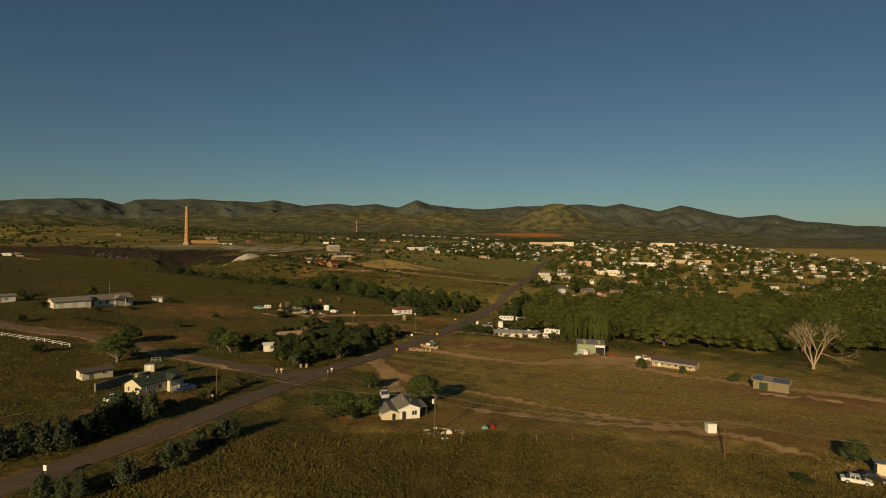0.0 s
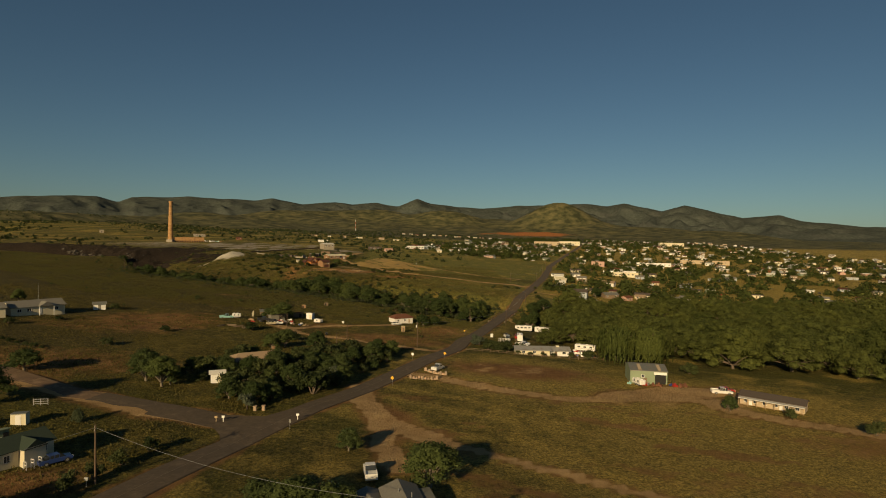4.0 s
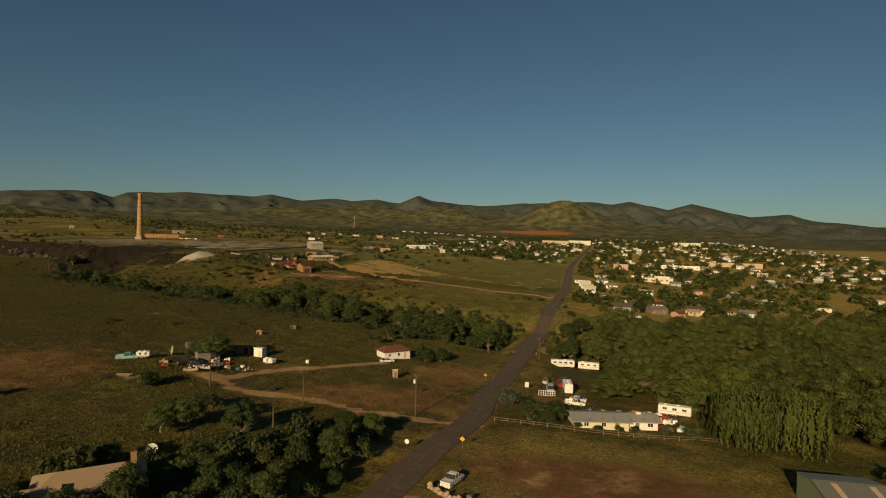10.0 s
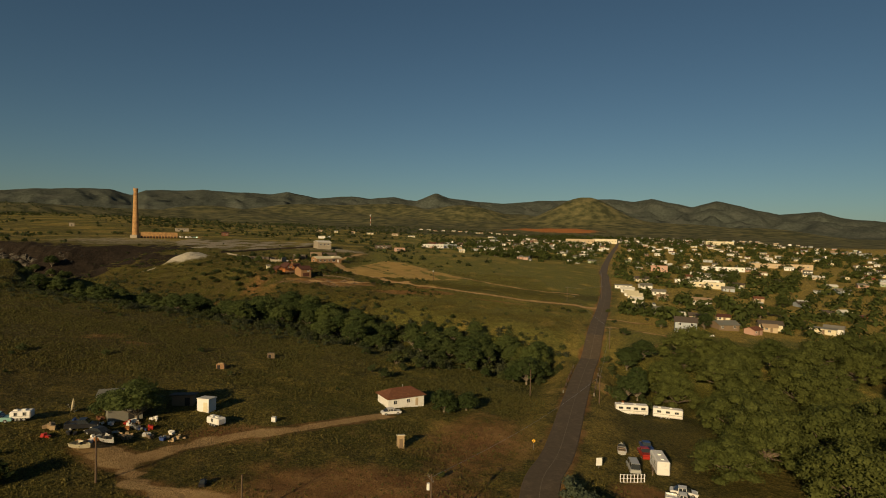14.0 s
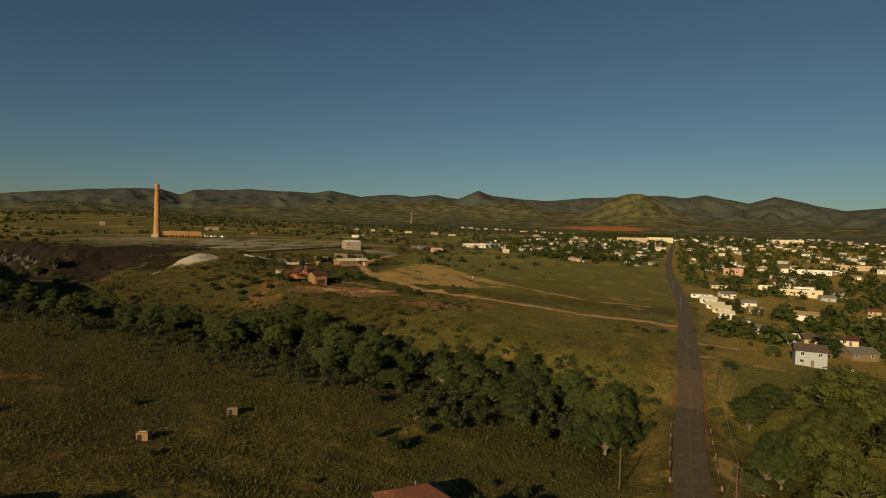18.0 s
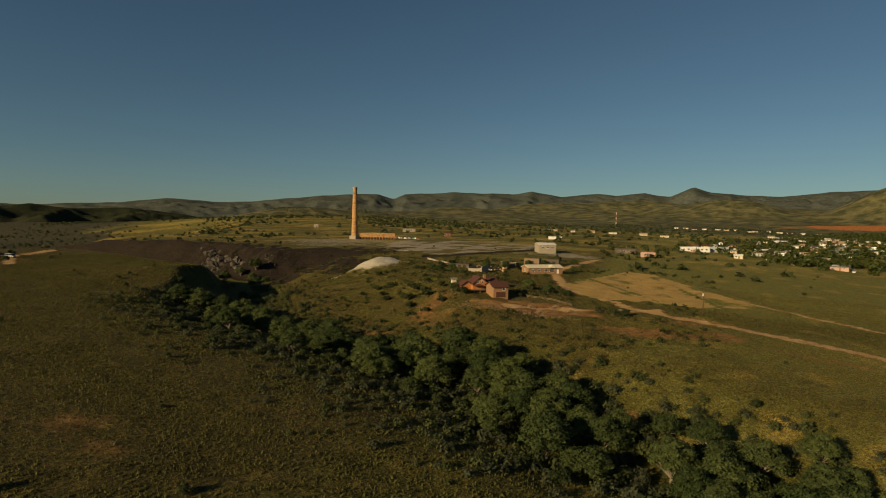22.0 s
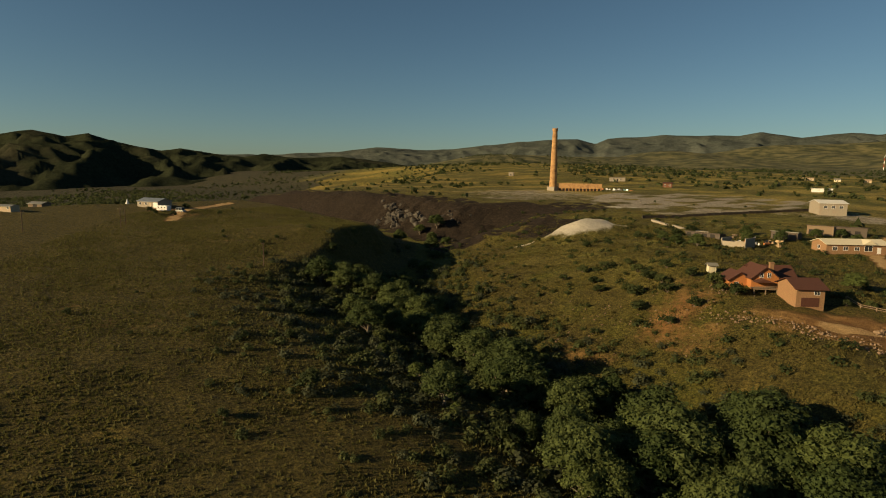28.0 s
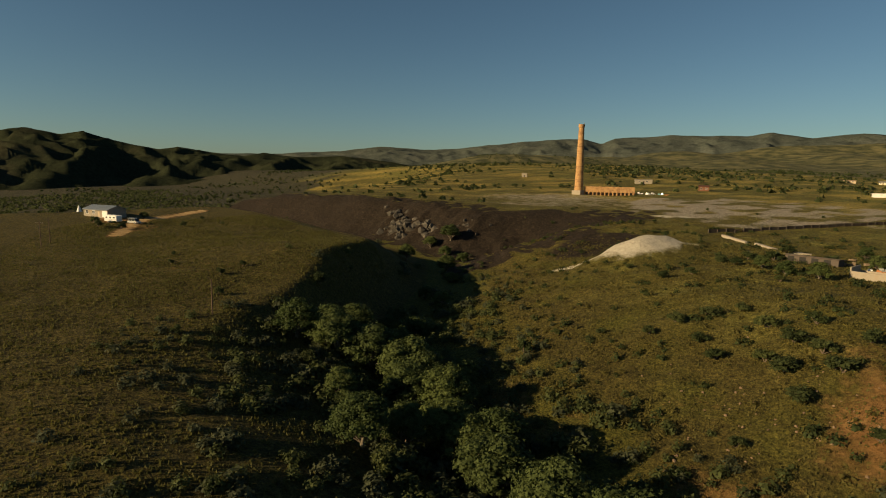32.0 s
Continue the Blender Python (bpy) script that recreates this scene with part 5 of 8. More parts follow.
near_tufts = np.stack([gx1, gy1, rng.uniform(0.18, 0.42, 30000)], 1)[(along(ROAD, gx1, gy1)[0] > 8) & (gy1 < 108 - 0.12 * np.abs(gx1 - 10))]
grass_stuff(near_tufts[:26000], 3, 0.8, LEAF["field_grass"], "long dry olive-brown grass below the farmyard", 19)


# ---- materials of built things ----
WHITE = paint("white_paint", (0.74, 0.725, 0.70), 0.6, 0, 1.5, 0.08, stain=(0.58, 0.55, 0.5))
CREAM = paint("cream_siding", (0.62, 0.56, 0.40), 0.65, 0, 1.5, 0.1)
TAN = paint("tan_stucco", (0.46, 0.36, 0.24), 0.85, 0, 2.0, 0.12, bump=0.2)
BLUEGREY = paint("blue_grey_siding", (0.34, 0.38, 0.42), 0.6, 0, 1.5, 0.1)
OLIVE_BOARD = paint("olive_board", (0.22, 0.20, 0.12), 0.85, 0, 1.2, 0.2, stain=(0.2, 0.12, 0.07))
SAGE_PAINT = paint("sage_green_metal", (0.23, 0.28, 0.18), 0.5, 0.1, 1.0, 0.1)
PINK = paint("faded_pink_siding", (0.45, 0.28, 0.22), 0.7, 0, 1.5, 0.1)
RED_ROOF = paint("brown_red_shingle", (0.08, 0.027, 0.015), 0.85, 0, 4.0, 0.25, bump=0.4, stain=(0.075, 0.03, 0.018))
RUST_ROOF = paint("rusty_shingle", (0.15, 0.055, 0.026), 0.85, 0, 3.0, 0.25, bump=0.4, stain=(0.2, 0.09, 0.042))
GREEN_ROOF = paint("dark_green_shingle", (0.03, 0.048, 0.03), 0.85, 0, 4.0, 0.25, bump=0.4)
GREY_ROOF = paint("grey_shingle", (0.2, 0.19, 0.16), 0.85, 0, 3.0, 0.2, bump=0.3)
PALE_TIN = paint("pale_weathered_tin", (0.42, 0.41, 0.37), 0.5, 0.3, 1.5, 0.2, stain=(0.3, 0.25, 0.2))
TIN_ROOF = paint("dull_tin", (0.25, 0.25, 0.21), 0.5, 0.4, 2.0, 0.15, stain=(0.3, 0.24, 0.18))
WHITE_ROOF = paint("white_coated_roof", (0.66, 0.64, 0.58), 0.6, 0, 1.5, 0.1)
TAN_ROOF = paint("tan_gravel_roof", (0.33, 0.235, 0.145), 0.95, 0, 5.0, 0.15, bump=0.3)
BROWN_ROOF = paint("dark_brown_roof", (0.09, 0.07, 0.055), 0.85, 0, 3.0, 0.2)
BLUE_TARP = paint("blue_tarp", (0.06, 0.085, 0.14), 0.5, 0, 2.0, 0.15)
LOG = paint("orange_log_siding", (0.42, 0.165, 0.05), 0.7, 0, 2.0, 0.2, bump=0.3)
BRICK_TAN = paint("tan_stone", (0.30, 0.175, 0.088), 0.9, 0, 3.0, 0.3, bump=0.5, stain=(0.26, 0.13, 0.07))
CONCRETE = paint("old_concrete", (0.31, 0.27, 0.21), 0.9, 0, 1.2, 0.18, bump=0.3, stain=(0.28, 0.22, 0.16))
# near-black paint: shade inside openings put into colour, plus the signs' black mark
DARK = paint("opening_shade_and_mark", (0.02, 0.018, 0.016), 0.9, 0, 2.0, 0.2)
WOOD = paint("weathered_timber", (0.21, 0.15, 0.095), 0.9, 0, 4.0, 0.25, bump=0.3)
POLE_WOOD = paint("tarred_pole_timber", (0.115, 0.075, 0.045), 0.9, 0, 4.0, 0.25, bump=0.3)
PALE_STONE = paint("pale_field_stone", (0.42, 0.35, 0.25), 0.95, 0, 1.5, 0.25, bump=0.5, per_object=0.25)
RAW_WOOD = paint("raw_timber", (0.42, 0.3, 0.17), 0.85, 0, 4.0, 0.2, bump=0.3)
RUST = paint("rusty_iron", (0.20, 0.085, 0.045), 0.85, 0.2, 4.0, 0.3, bump=0.3)
STEEL = paint("galvanised_steel", (0.45, 0.45, 0.43), 0.45, 0.7, 3.0, 0.12)
RUBBER = paint("tyre_rubber", (0.03, 0.03, 0.03), 0.85, 0, 6.0, 0.2)
CERAMIC = paint("grey_insulator", (0.3, 0.28, 0.25), 0.4, 0, 6.0, 0.1)
ROCK = paint("field_stone", (0.24, 0.175, 0.11), 0.95, 0, 1.5, 0.25, bump=0.5, per_object=0.2)
SIGN_YELLOW = paint("sign_yellow", (0.75, 0.42, 0.03), 0.5, 0, 4.0, 0.06)
SIGN_WHITE = paint("sign_white", (0.78, 0.77, 0.72), 0.5, 0, 4.0, 0.06)
GLASS = bpy.data.materials.new("window_glass")
GLASS.use_nodes = True
_g = GLASS.node_tree.nodes["Principled BSDF"]
_g.inputs["Base Color"].default_value, _g.inputs["Roughness"].default_value = (0.03, 0.035, 0.04, 1), 0.08
CAR = {k: paint(k + "_car_paint", c, 0.3, 0.1, 1.0, 0.06) for k, c in (("white", (0.72, 0.71, 0.68)), ("red", (0.35, 0.03, 0.02)), ("blue", (0.03, 0.06, 0.2)), ("black", (0.02, 0.02, 0.022)), ("silver", (0.42, 0.42, 0.4)), ("aqua", (0.25, 0.45, 0.42)), ("green", (0.05, 0.12, 0.08)))}


# ---- houses ----
def add_window(parent, m, w, h, frame=None):
    """A framed pane on a wall; m puts its centre on the wall, facing -y."""
    bm = bmesh.new()
    for x0, x1, z0, z1 in ((-w / 2 - 0.08, -w / 2, -h / 2 - 0.08, h / 2 + 0.08), (w / 2, w / 2 + 0.08, -h / 2 - 0.08, h / 2 + 0.08), (-w / 2, w / 2, h / 2, h / 2 + 0.08), (-w / 2, w / 2, -h / 2 - 0.1, -h / 2), (-0.025, 0.025, -h / 2, h / 2)):
        box(bm, x0, -0.06, z0, x1, 0.02, z1)
    win = part("window", bm, frame or WHITE, parent)
    win.matrix_basis = m
    bm = bmesh.new()
    box(bm, -w / 2, -0.022, -h / 2, w / 2, 0.018, h / 2)
    part("pane", bm, GLASS, win, "dark glass pane")
    return win


def add_door(parent, m, w, h, material, name="door", label=""):
    bm = bmesh.new()
    box(bm, -w / 2, -0.05, 0, w / 2, 0.02, h)
    for z in (h * 0.3, h * 0.68):
        box(bm, -w * 0.36, -0.065, z - h * 0.13, w * 0.36, -0.05, z + h * 0.13)
    ob = part(name, bm, material, parent, label)
    ob.matrix_basis = m
    return ob


def prism(bm, l, w, h, rise, x=0.0, y=0.0, z=0.0, hip=0.0, mono=False):
    """Walls of a house l long in x and w deep in y, with gables at its ends."""
    a, b = l / 2, w / 2
    ridge = [(-a, -b, h + rise), (a, -b, h + rise)] if mono else [(-a, 0, h + rise), (a, 0, h + rise)]
    base = [(-a, -b, -1.2), (a, -b, -1.2), (a, b, -1.2), (-a, b, -1.2)]
    eave = [(-a, -b, h + (rise if mono else 0)), (a, -b, h + (rise if mono else 0)), (a, b, h), (-a, b, h)]
    pts = base + eave + ([] if hip or mono else ridge)
    v = [bm.verts.new((p[0] + x, p[1] + y, p[2] + z)) for p in pts]
    for f in ((0, 1, 5, 4), (2, 3, 7, 6)):
        bm.faces.new([v[i] for i in f])
    if hip or mono:
        for f in ((1, 2, 6, 5), (3, 0, 4, 7), (4, 5, 6, 7)):
            bm.faces.new([v[i] for i in f])
    else:
        for f in ((1, 2, 6, 9, 5), (3, 0, 4, 8, 7), (4, 5, 9, 8), (6, 7, 8, 9)):
            bm.faces.new([v[i] for i in f])


def slab_roof(bm, l, w, h, rise, over=0.45, thick=0.16, hip=0.0, x=0.0, y=0.0, z=0.0, mono=False):
    a, b = l / 2 + over, w / 2 + over
    drop = rise * over / (w / 2 if not mono else w)
    if mono:
        tops = [((-a, -b, h + rise + drop), (a, -b, h + rise + drop), (a, b, h - drop), (-a, b, h - drop))]
    else:
        r = a - hip
        tops = [((-a, -b, h - drop), (a, -b, h - drop), (r, 0, h + rise), (-r, 0, h + rise)), ((a, b, h - drop), (-a, b, h - drop), (-r, 0, h + rise), (r, 0, h + rise))]
        if hip:
            tops += [((a, -b, h - drop), (a, b, h - drop), (r, 0, h + rise)), ((-a, b, h - drop), (-a, -b, h - drop), (-r, 0, h + rise))]
    for t in tops:
        lo = [bm.verts.new((p[0] + x, p[1] + y, p[2] + z + 0.02)) for p in t]
        hi = [bm.verts.new((p[0] + x, p[1] + y, p[2] + z + 0.02 + thick)) for p in t]
        n = len(t)
        bm.faces.new(hi)
        bm.faces.new(lo[::-1])
        for i in range(n):
            bm.faces.new((lo[i], lo[(i + 1) % n], hi[(i + 1) % n], hi[i]))


def house(name, label, x, y, turn, l, w, h, rise, wall, roof, windows=(), doors=(), hip=0.0, over=0.45, mono=False, category="house", group="", lift=0.0, chimney=None, trim=None, ribs=0):
    """A house with its long side along its own x. windows and doors: side (s, n, e, w), place along it, height or width."""
    z = float(ground(x, y)) + lift
    ob = thing(name, label, category, group, m=pose(x, y, z, 0, 0, turn))
    bm = bmesh.new()
    prism(bm, l, w, h, rise, hip=hip, mono=mono)
    part("wall", bm, wall, ob)
    bm = bmesh.new()
    slab_roof(bm, l, w, h, rise, over, hip=hip, mono=mono)
    top = part("roof", bm, roof, ob)
    if ribs:
        n = int(l / ribs)
        for s in ((-1, 1) if not mono else (0,)):
            bm = bmesh.new()
            for i in range(n + 1):
                u = -l / 2 + i * l / n
                if mono:
                    a, b = Vector((u, -w / 2 - over, h + rise + 0.22)), Vector((u, w / 2 + over, h + 0.16))
                else:
                    a, b = Vector((u, s * (w / 2 + over), h + 0.16 - rise * over / (w / 2))), Vector((u, 0, h + rise + 0.19))
                tube(bm, a, b, 0.035, 0.035, 4)
            part("seam", bm, roof, top)
    sides = {"s": (0, -w / 2, 0), "n": (0, w / 2, 180), "e": (l / 2, 0, 90), "w": (-l / 2, 0, -90)}
    for side, at, mid, ww, wh in windows:
        sx, sy, r = sides[side]
        m = pose(sx, sy, 0, 0, 0, r) @ pose(at, 0, mid)
        add_window(ob, m, ww, wh, trim)
    for side, at, ww, wh, mat, *word in doors:
        sx, sy, r = sides[side]
        add_door(ob, pose(sx, sy, 0, 0, 0, r) @ pose(at, 0, 0), ww, wh, mat, word[0] if word else "door")
    if chimney:
        cx, cy, ch = chimney
        bm = bmesh.new()
        box(bm, cx - 0.4, cy - 0.3, h * 0.5, cx + 0.4, cy + 0.3, ch)
        box(bm, cx - 0.47, cy - 0.37, ch, cx + 0.47, cy + 0.37, ch + 0.15)
        part("chimney", bm, BRICK_TAN, ob, "stone chimney")
    return ob


# ---- vehicles ----
def wheel_at(parent, x, y, r=0.34, w=0.22):
    bm = bmesh.new()
    tube(bm, (x, y - w / 2, r), (x, y + w / 2, r), r, r, 14)
    wh = part("wheel", bm, RUBBER, parent, "black rubber tyre")
    bm = bmesh.new()
    s = 1 if y > 0 else -1
    tube(bm, (x, y + s * w * 0.42, r), (x, y + s * (w / 2 + 0.015), r), r * 0.6, r * 0.52, 10)
    part("rim", bm, STEEL, wh, "dull steel rim")


def car_shape(bm, profile, w):
    """A body from its side outline, rounded in at the top."""
    n = len(profile)
    rows = []
    for y, squeeze in ((-w / 2, 0.9), (-w / 2 * 0.93, 1.0), (w / 2 * 0.93, 1.0), (w / 2, 0.9)):
        rows.append([bm.verts.new((px * (0.985 if squeeze < 1 else 1), y, 0.25 + (pz - 0.25) * (0.94 if squeeze < 1 else 1))) for px, pz in profile])
    for a, b in zip(rows[:-1], rows[1:]):
        for i in range(n):
            bm.faces.new((a[i], a[(i + 1) % n], b[(i + 1) % n], b[i]))
    bm.faces.new(rows[0][::-1])
    bm.faces.new(rows[-1])


def car(x, y, turn, color, kind="sedan", label="", lift=0.0, name=None):
    m = pose(x, y, float(ground(x, y)) + lift, 0, 0, turn)
    ob = thing(name or {"sedan": "car", "pickup": "pickup_truck", "van": "van"}[kind], label, {"sedan": "car", "pickup": "truck", "van": "van"}[kind], m=m)
    l, w, cab = {"sedan": (4.6, 1.78, [(-1.75, 0.95), (-1.0, 1.42), (0.45, 1.44), (1.25, 0.97)]), "pickup": (5.4, 1.9, [(-0.75, 1.05), (-0.55, 1.78), (0.7, 1.78), (1.35, 1.08)]), "van": (5.0, 1.95, [(-2.3, 1.0), (-2.2, 2.0), (1.2, 2.0), (1.9, 1.05)])}[kind]
    up = 0.95 if kind == "sedan" else 1.06
    bm = bmesh.new()
    car_shape(bm, [(-l / 2, 0.35), (l / 2 - 0.1, 0.35), (l / 2, 0.6), (l / 2 - 0.15, up - 0.16), (l / 2 - 1.1, up), (-l / 2 + 0.3, up), (-l / 2, up - 0.15)], w)
    if kind == "pickup":
        box(bm, -l / 2 + 0.05, -w / 2, up - 0.02, -0.8, -w / 2 + 0.12, up + 0.22)
        box(bm, -l / 2 + 0.05, w / 2 - 0.12, up - 0.02, -0.8, w / 2, up + 0.22)
        box(bm, -l / 2, -w / 2 + 0.02, up - 0.02, -l / 2 + 0.1, w / 2 - 0.02, up + 0.22)
    part("body", bm, CAR[color], ob)
    bm = bmesh.new()
    car_shape(bm, cab[:1] + [(cab[0][0], cab[0][1])] [1:] + cab[1:], w * 0.86)
    part("cabin_glass", bm, GLASS, ob, "dark window glass")
    bm = bmesh.new()
    box(bm, cab[1][0] + 0.05, -w * 0.4, cab[1][1] - 0.03, cab[2][0], w * 0.4, cab[1][1] + 0.05)
    for px in (cab[1][0] + 0.1, (cab[1][0] + cab[2][0]) / 2, cab[2][0] - 0.05):
        box(bm, px - 0.05, -w * 0.435, up, px + 0.05, w * 0.435, cab[1][1])
    part("cabin_roof", bm, CAR[color], ob)
    for s in (-1, 1):
        bm = bmesh.new()
        box(bm, l / 2 - 0.12, s * w * 0.34 - 0.2, 0.6, l / 2 + 0.02, s * w * 0.34 + 0.2, 0.75)
        part("headlight", bm, SIGN_WHITE, ob, "clear headlight")
        for px in (-l * 0.3, l * 0.31):
            wheel_at(ob, px, s * (w / 2 - 0.08))
    return ob


def trailer(name, x, y, turn, l, w, h, label, category, material=None, stripe=True, lift=0.45, windows=3):
    """A camper or motorhome: rounded box on wheels with a band and windows."""
    ob = thing(name, label, category, m=pose(x, y, float(ground(x, y)), 0, 0, turn))
    bm = bmesh.new()
    box(bm, -l / 2, -w / 2, lift, l / 2, w / 2, h)
    soften(bm, 0.18)
    part("body", bm, material or WHITE, ob)
    if stripe:
        for s in (-1, 1):
            bm = bmesh.new()
            box(bm, -l / 2 + 0.2, s * (w / 2 + 0.006) - 0.006, lift + (h - lift) * 0.33, l / 2 - 0.2, s * (w / 2 + 0.006) + 0.006, lift + (h - lift) * 0.40)
            part("stripe", bm, CAR["silver"], ob, "brown-grey stripe")
    for s in (-1, 1):
        for i in range(windows):
            u = -l / 2 + l * (i + 0.7) / (windows + 0.4)
            add_window(ob, pose(u, s * w / 2, lift + (h - lift) * 0.66, 0, 0, 0 if s < 0 else 180), min(1.1, l * 0.12), 0.5, STEEL)
        for px in (-l * 0.22, -l * 0.05, l * 0.38 if category == "motorhome" else -l * 0.05 + 0.75):
            wheel_at(ob, px, s * (w / 2 - 0.18), 0.36)
    for px in (-l * 0.28, l * 0.1):
        bm = bmesh.new()
        box(bm, px - 0.35, -0.3, h - 0.02, px + 0.35, 0.3, h + 0.2)
        soften(bm, 0.04)
        part("roof_unit", bm, SIGN_WHITE, ob, "white roof vent")
    return ob


# ---- poles, wires, fences, signs ----
def utility_pole(x, y, tall, turn=0.0, can=False, arm=True, label="weathered wooden utility pole", lean=0.0):
    ob = thing("utility_pole", label, "utility pole", "utility poles", m=pose(x, y, float(ground(x, y)), 0, lean, turn))
    bm = bmesh.new()
    tube(bm, (0, 0, -0.4), (0, 0, tall), 0.17, 0.11, 10)
    part("pole", bm, POLE_WOOD, ob)
    if arm:
        bm = bmesh.new()
        box(bm, -1.2, -0.18, tall - 0.75, 1.2, -0.07, tall - 0.6)
        soften(bm, 0.01)
        beam = part("crossarm", bm, POLE_WOOD, ob)
        for px in (-1.05, -0.5, 0.5, 1.05):
            bm = bmesh.new()
            tube(bm, (px, -0.12, tall - 0.6), (px, -0.12, tall - 0.42), 0.045, 0.03, 8)
            part("insulator", bm, CERAMIC, beam, "grey insulator")
    if can:
        bm = bmesh.new()
        tube(bm, (0, -0.42, tall - 2.1), (0, -0.42, tall - 1.2), 0.24, 0.24, 12)
        part("transformer", bm, SIGN_WHITE, ob, "pale grey transformer can")
    return ob


def wire(a, b, sag=0.8, r=0.022, label="thin sagging power line between poles"):
    bm = bmesh.new()
    pts = [Vector(a).lerp(Vector(b), t) - Vector((0, 0, sag * 4 * t * (1 - t))) for t in np.linspace(0, 1, 15)]
    for p, q in zip(pts[:-1], pts[1:]):
        tube(bm, p, q, r, r, 4)
    return tagged(part("power_line", bm, STEEL), label, "power line", "power lines")


def rail_fence(points, tall, step, material, label, rails=2, category="fence", thick=0.07):
    ob = thing("fence", label, category, m=pose(points[0][0], points[0][1], float(ground(*points[0]))))
    ox, oy, oz = ob.matrix_basis.translation
    for (ax, ay), (bx, by) in zip(points[:-1], points[1:]):
        n = max(1, int(math.hypot(bx - ax, by - ay) / step))
        stops = [(ax + (bx - ax) * i / n, ay + (by - ay) * i / n) for i in range(n + 1)]
        for i, (px, py) in enumerate(stops):
            z = float(ground(px, py)) - oz
            bm = bmesh.new()
            box(bm, px - ox - thick, py - oy - thick, z - 0.3, px - ox + thick, py - oy + thick, z + tall)
            part("post", bm, material, ob)
            if i:
                qx, qy = stops[i - 1]
                zq = float(ground(qx, qy)) - oz
                for k in range(rails):
                    bm = bmesh.new()
                    hh = tall * (0.92 - 0.45 * k)
                    tube(bm, (qx - ox, qy - oy, zq + hh), (px - ox, py - oy, z + hh), thick * 0.8, thick * 0.8, 4)
                    part("rail", bm, material, ob)
    return ob


def road_sign(x, y, shape, face, label, tall=2.1, turn=0.0, size=0.75):
    ob = thing("road_sign", label, "road sign", m=pose(x, y, float(ground(x, y)), 0, 0, turn))
    bm = bmesh.new()
    tube(bm, (0, 0, -0.3), (0, 0, tall + size * 0.3), 0.035, 0.035, 6)
    part("post", bm, STEEL, ob)
    bm = bmesh.new()
    h = size / 2
    if shape == "round":
        tube(bm, (0, -0.06, tall), (0, -0.035, tall), h, h, 20)
    else:
        vs = box(bm, -h, -0.06, tall - h * (1.25 if shape == "tall" else 1), h, -0.035, tall + h * (1.25 if shape == "tall" else 1))
        if shape == "diamond":
            bmesh.ops.rotate(bm, verts=vs, cent=(0, -0.05, tall), matrix=Matrix.Rotation(radians(45), 3, "Y"))
    board = part("board", bm, face, ob)
    if shape == "diamond":
        bm = bmesh.new()
        box(bm, -0.05, -0.068, tall - h * 0.6, 0.05, -0.06, tall + h * 0.5)
        part("mark", bm, DARK, board, "black mark")
    return ob


def boulder(bm, x, y, z, s, r):
    vs = bmesh.ops.create_icosphere(bm, subdivisions=1, radius=s, matrix=Matrix.Translation((x, y, z)))["verts"]
    for v in vs:
        v.co += Vector((r.uniform(-1, 1), r.uniform(-1, 1), r.uniform(-1, 0.4))) * s * 0.36


# ---- farmsteads south of the creek ----
# long house with a green roof, seen from its gable
gh = house("house", "cream manufactured house with dark green shingle roof", -64.6, 133.5, 64, 17.5, 8.2, 3.0, 1.7, CREAM, GREEN_ROOF,
      windows=[("s", -6, 1.7, 1.1, 1.2), ("s", -1.2, 1.7, 1.1, 1.2), ("s", 6.4, 1.7, 1.5, 1.3), ("w", -2, 1.7, 0.9, 1.3), ("w", 1.6, 1.7, 0.9, 1.3), ("s", 4.2, 1.7, 0.7, 1.3)], doors=[("s", 2.2, 1.0, 2.1, WHITE)])
bm = bmesh.new()
prism(bm, 4.6, 2.2, 2.9, 0.05, 3.6, -4.9, 0, mono=True)
part("porch_gable", bm, CREAM, gh)
bm = bmesh.new()
v = [bm.verts.new(p) for p in ((1.0, -6.4, 2.95), (6.2, -6.4, 2.95), (3.6, -6.4, 4.5), (1.0, -0.5, 2.95), (6.2, -0.5, 2.95), (3.6, -0.5, 4.5))]
for f in ((0, 1, 2), (5, 4, 3), (0, 2, 5, 3), (2, 1, 4, 5), (1, 0, 3, 4)):
    bm.faces.new([v[i] for i in f])
part("porch_roof", bm, GREEN_ROOF, gh, "green gabled porch roof")
for sx in (0.8, 2.4, 4.0):
    bm = bmesh.new()
    for dy in (-6.5, -7.6):
        box(bm, sx - 0.06, dy - 0.06, -0.6, sx + 0.06, dy + 0.06, 1.2)
    box(bm, sx - 0.06, -7.6, 1.08, sx + 0.06, -6.5, 1.2)
    box(bm, sx - 0.06, -7.6, 0.5, sx + 0.06, -6.5, 0.6)
    part("step_rail", bm, WHITE, gh, "white porch rail")
for px, py in ((-5, 1.2), (-4.4, -1.5), (-3.8, -1.2), (1, 2)):
    bm = bmesh.new()
    z0 = 3.0 + 1.7 * (1 - abs(py) / 4.1)
    tube(bm, (px, py, z0 - 0.1), (px, py, z0 + 0.6), 0.07, 0.07, 8)
    part("vent_pipe", bm, SIGN_WHITE, gh, "white roof vent pipe")
house("shed", "small cream shed with dark low roof", -80.6, 140.4, 51, 7.2, 3.6, 2.0, 0.6, CREAM, BROWN_ROOF, windows=[("s", 1.5, 1.3, 0.8, 0.7), ("w", 0.9, 1.2, 0.6, 0.7)], doors=[("s", -1.6, 0.9, 1.8, TIN_ROOF), ("w", -0.7, 0.8, 1.8, WHITE)], category="shed")
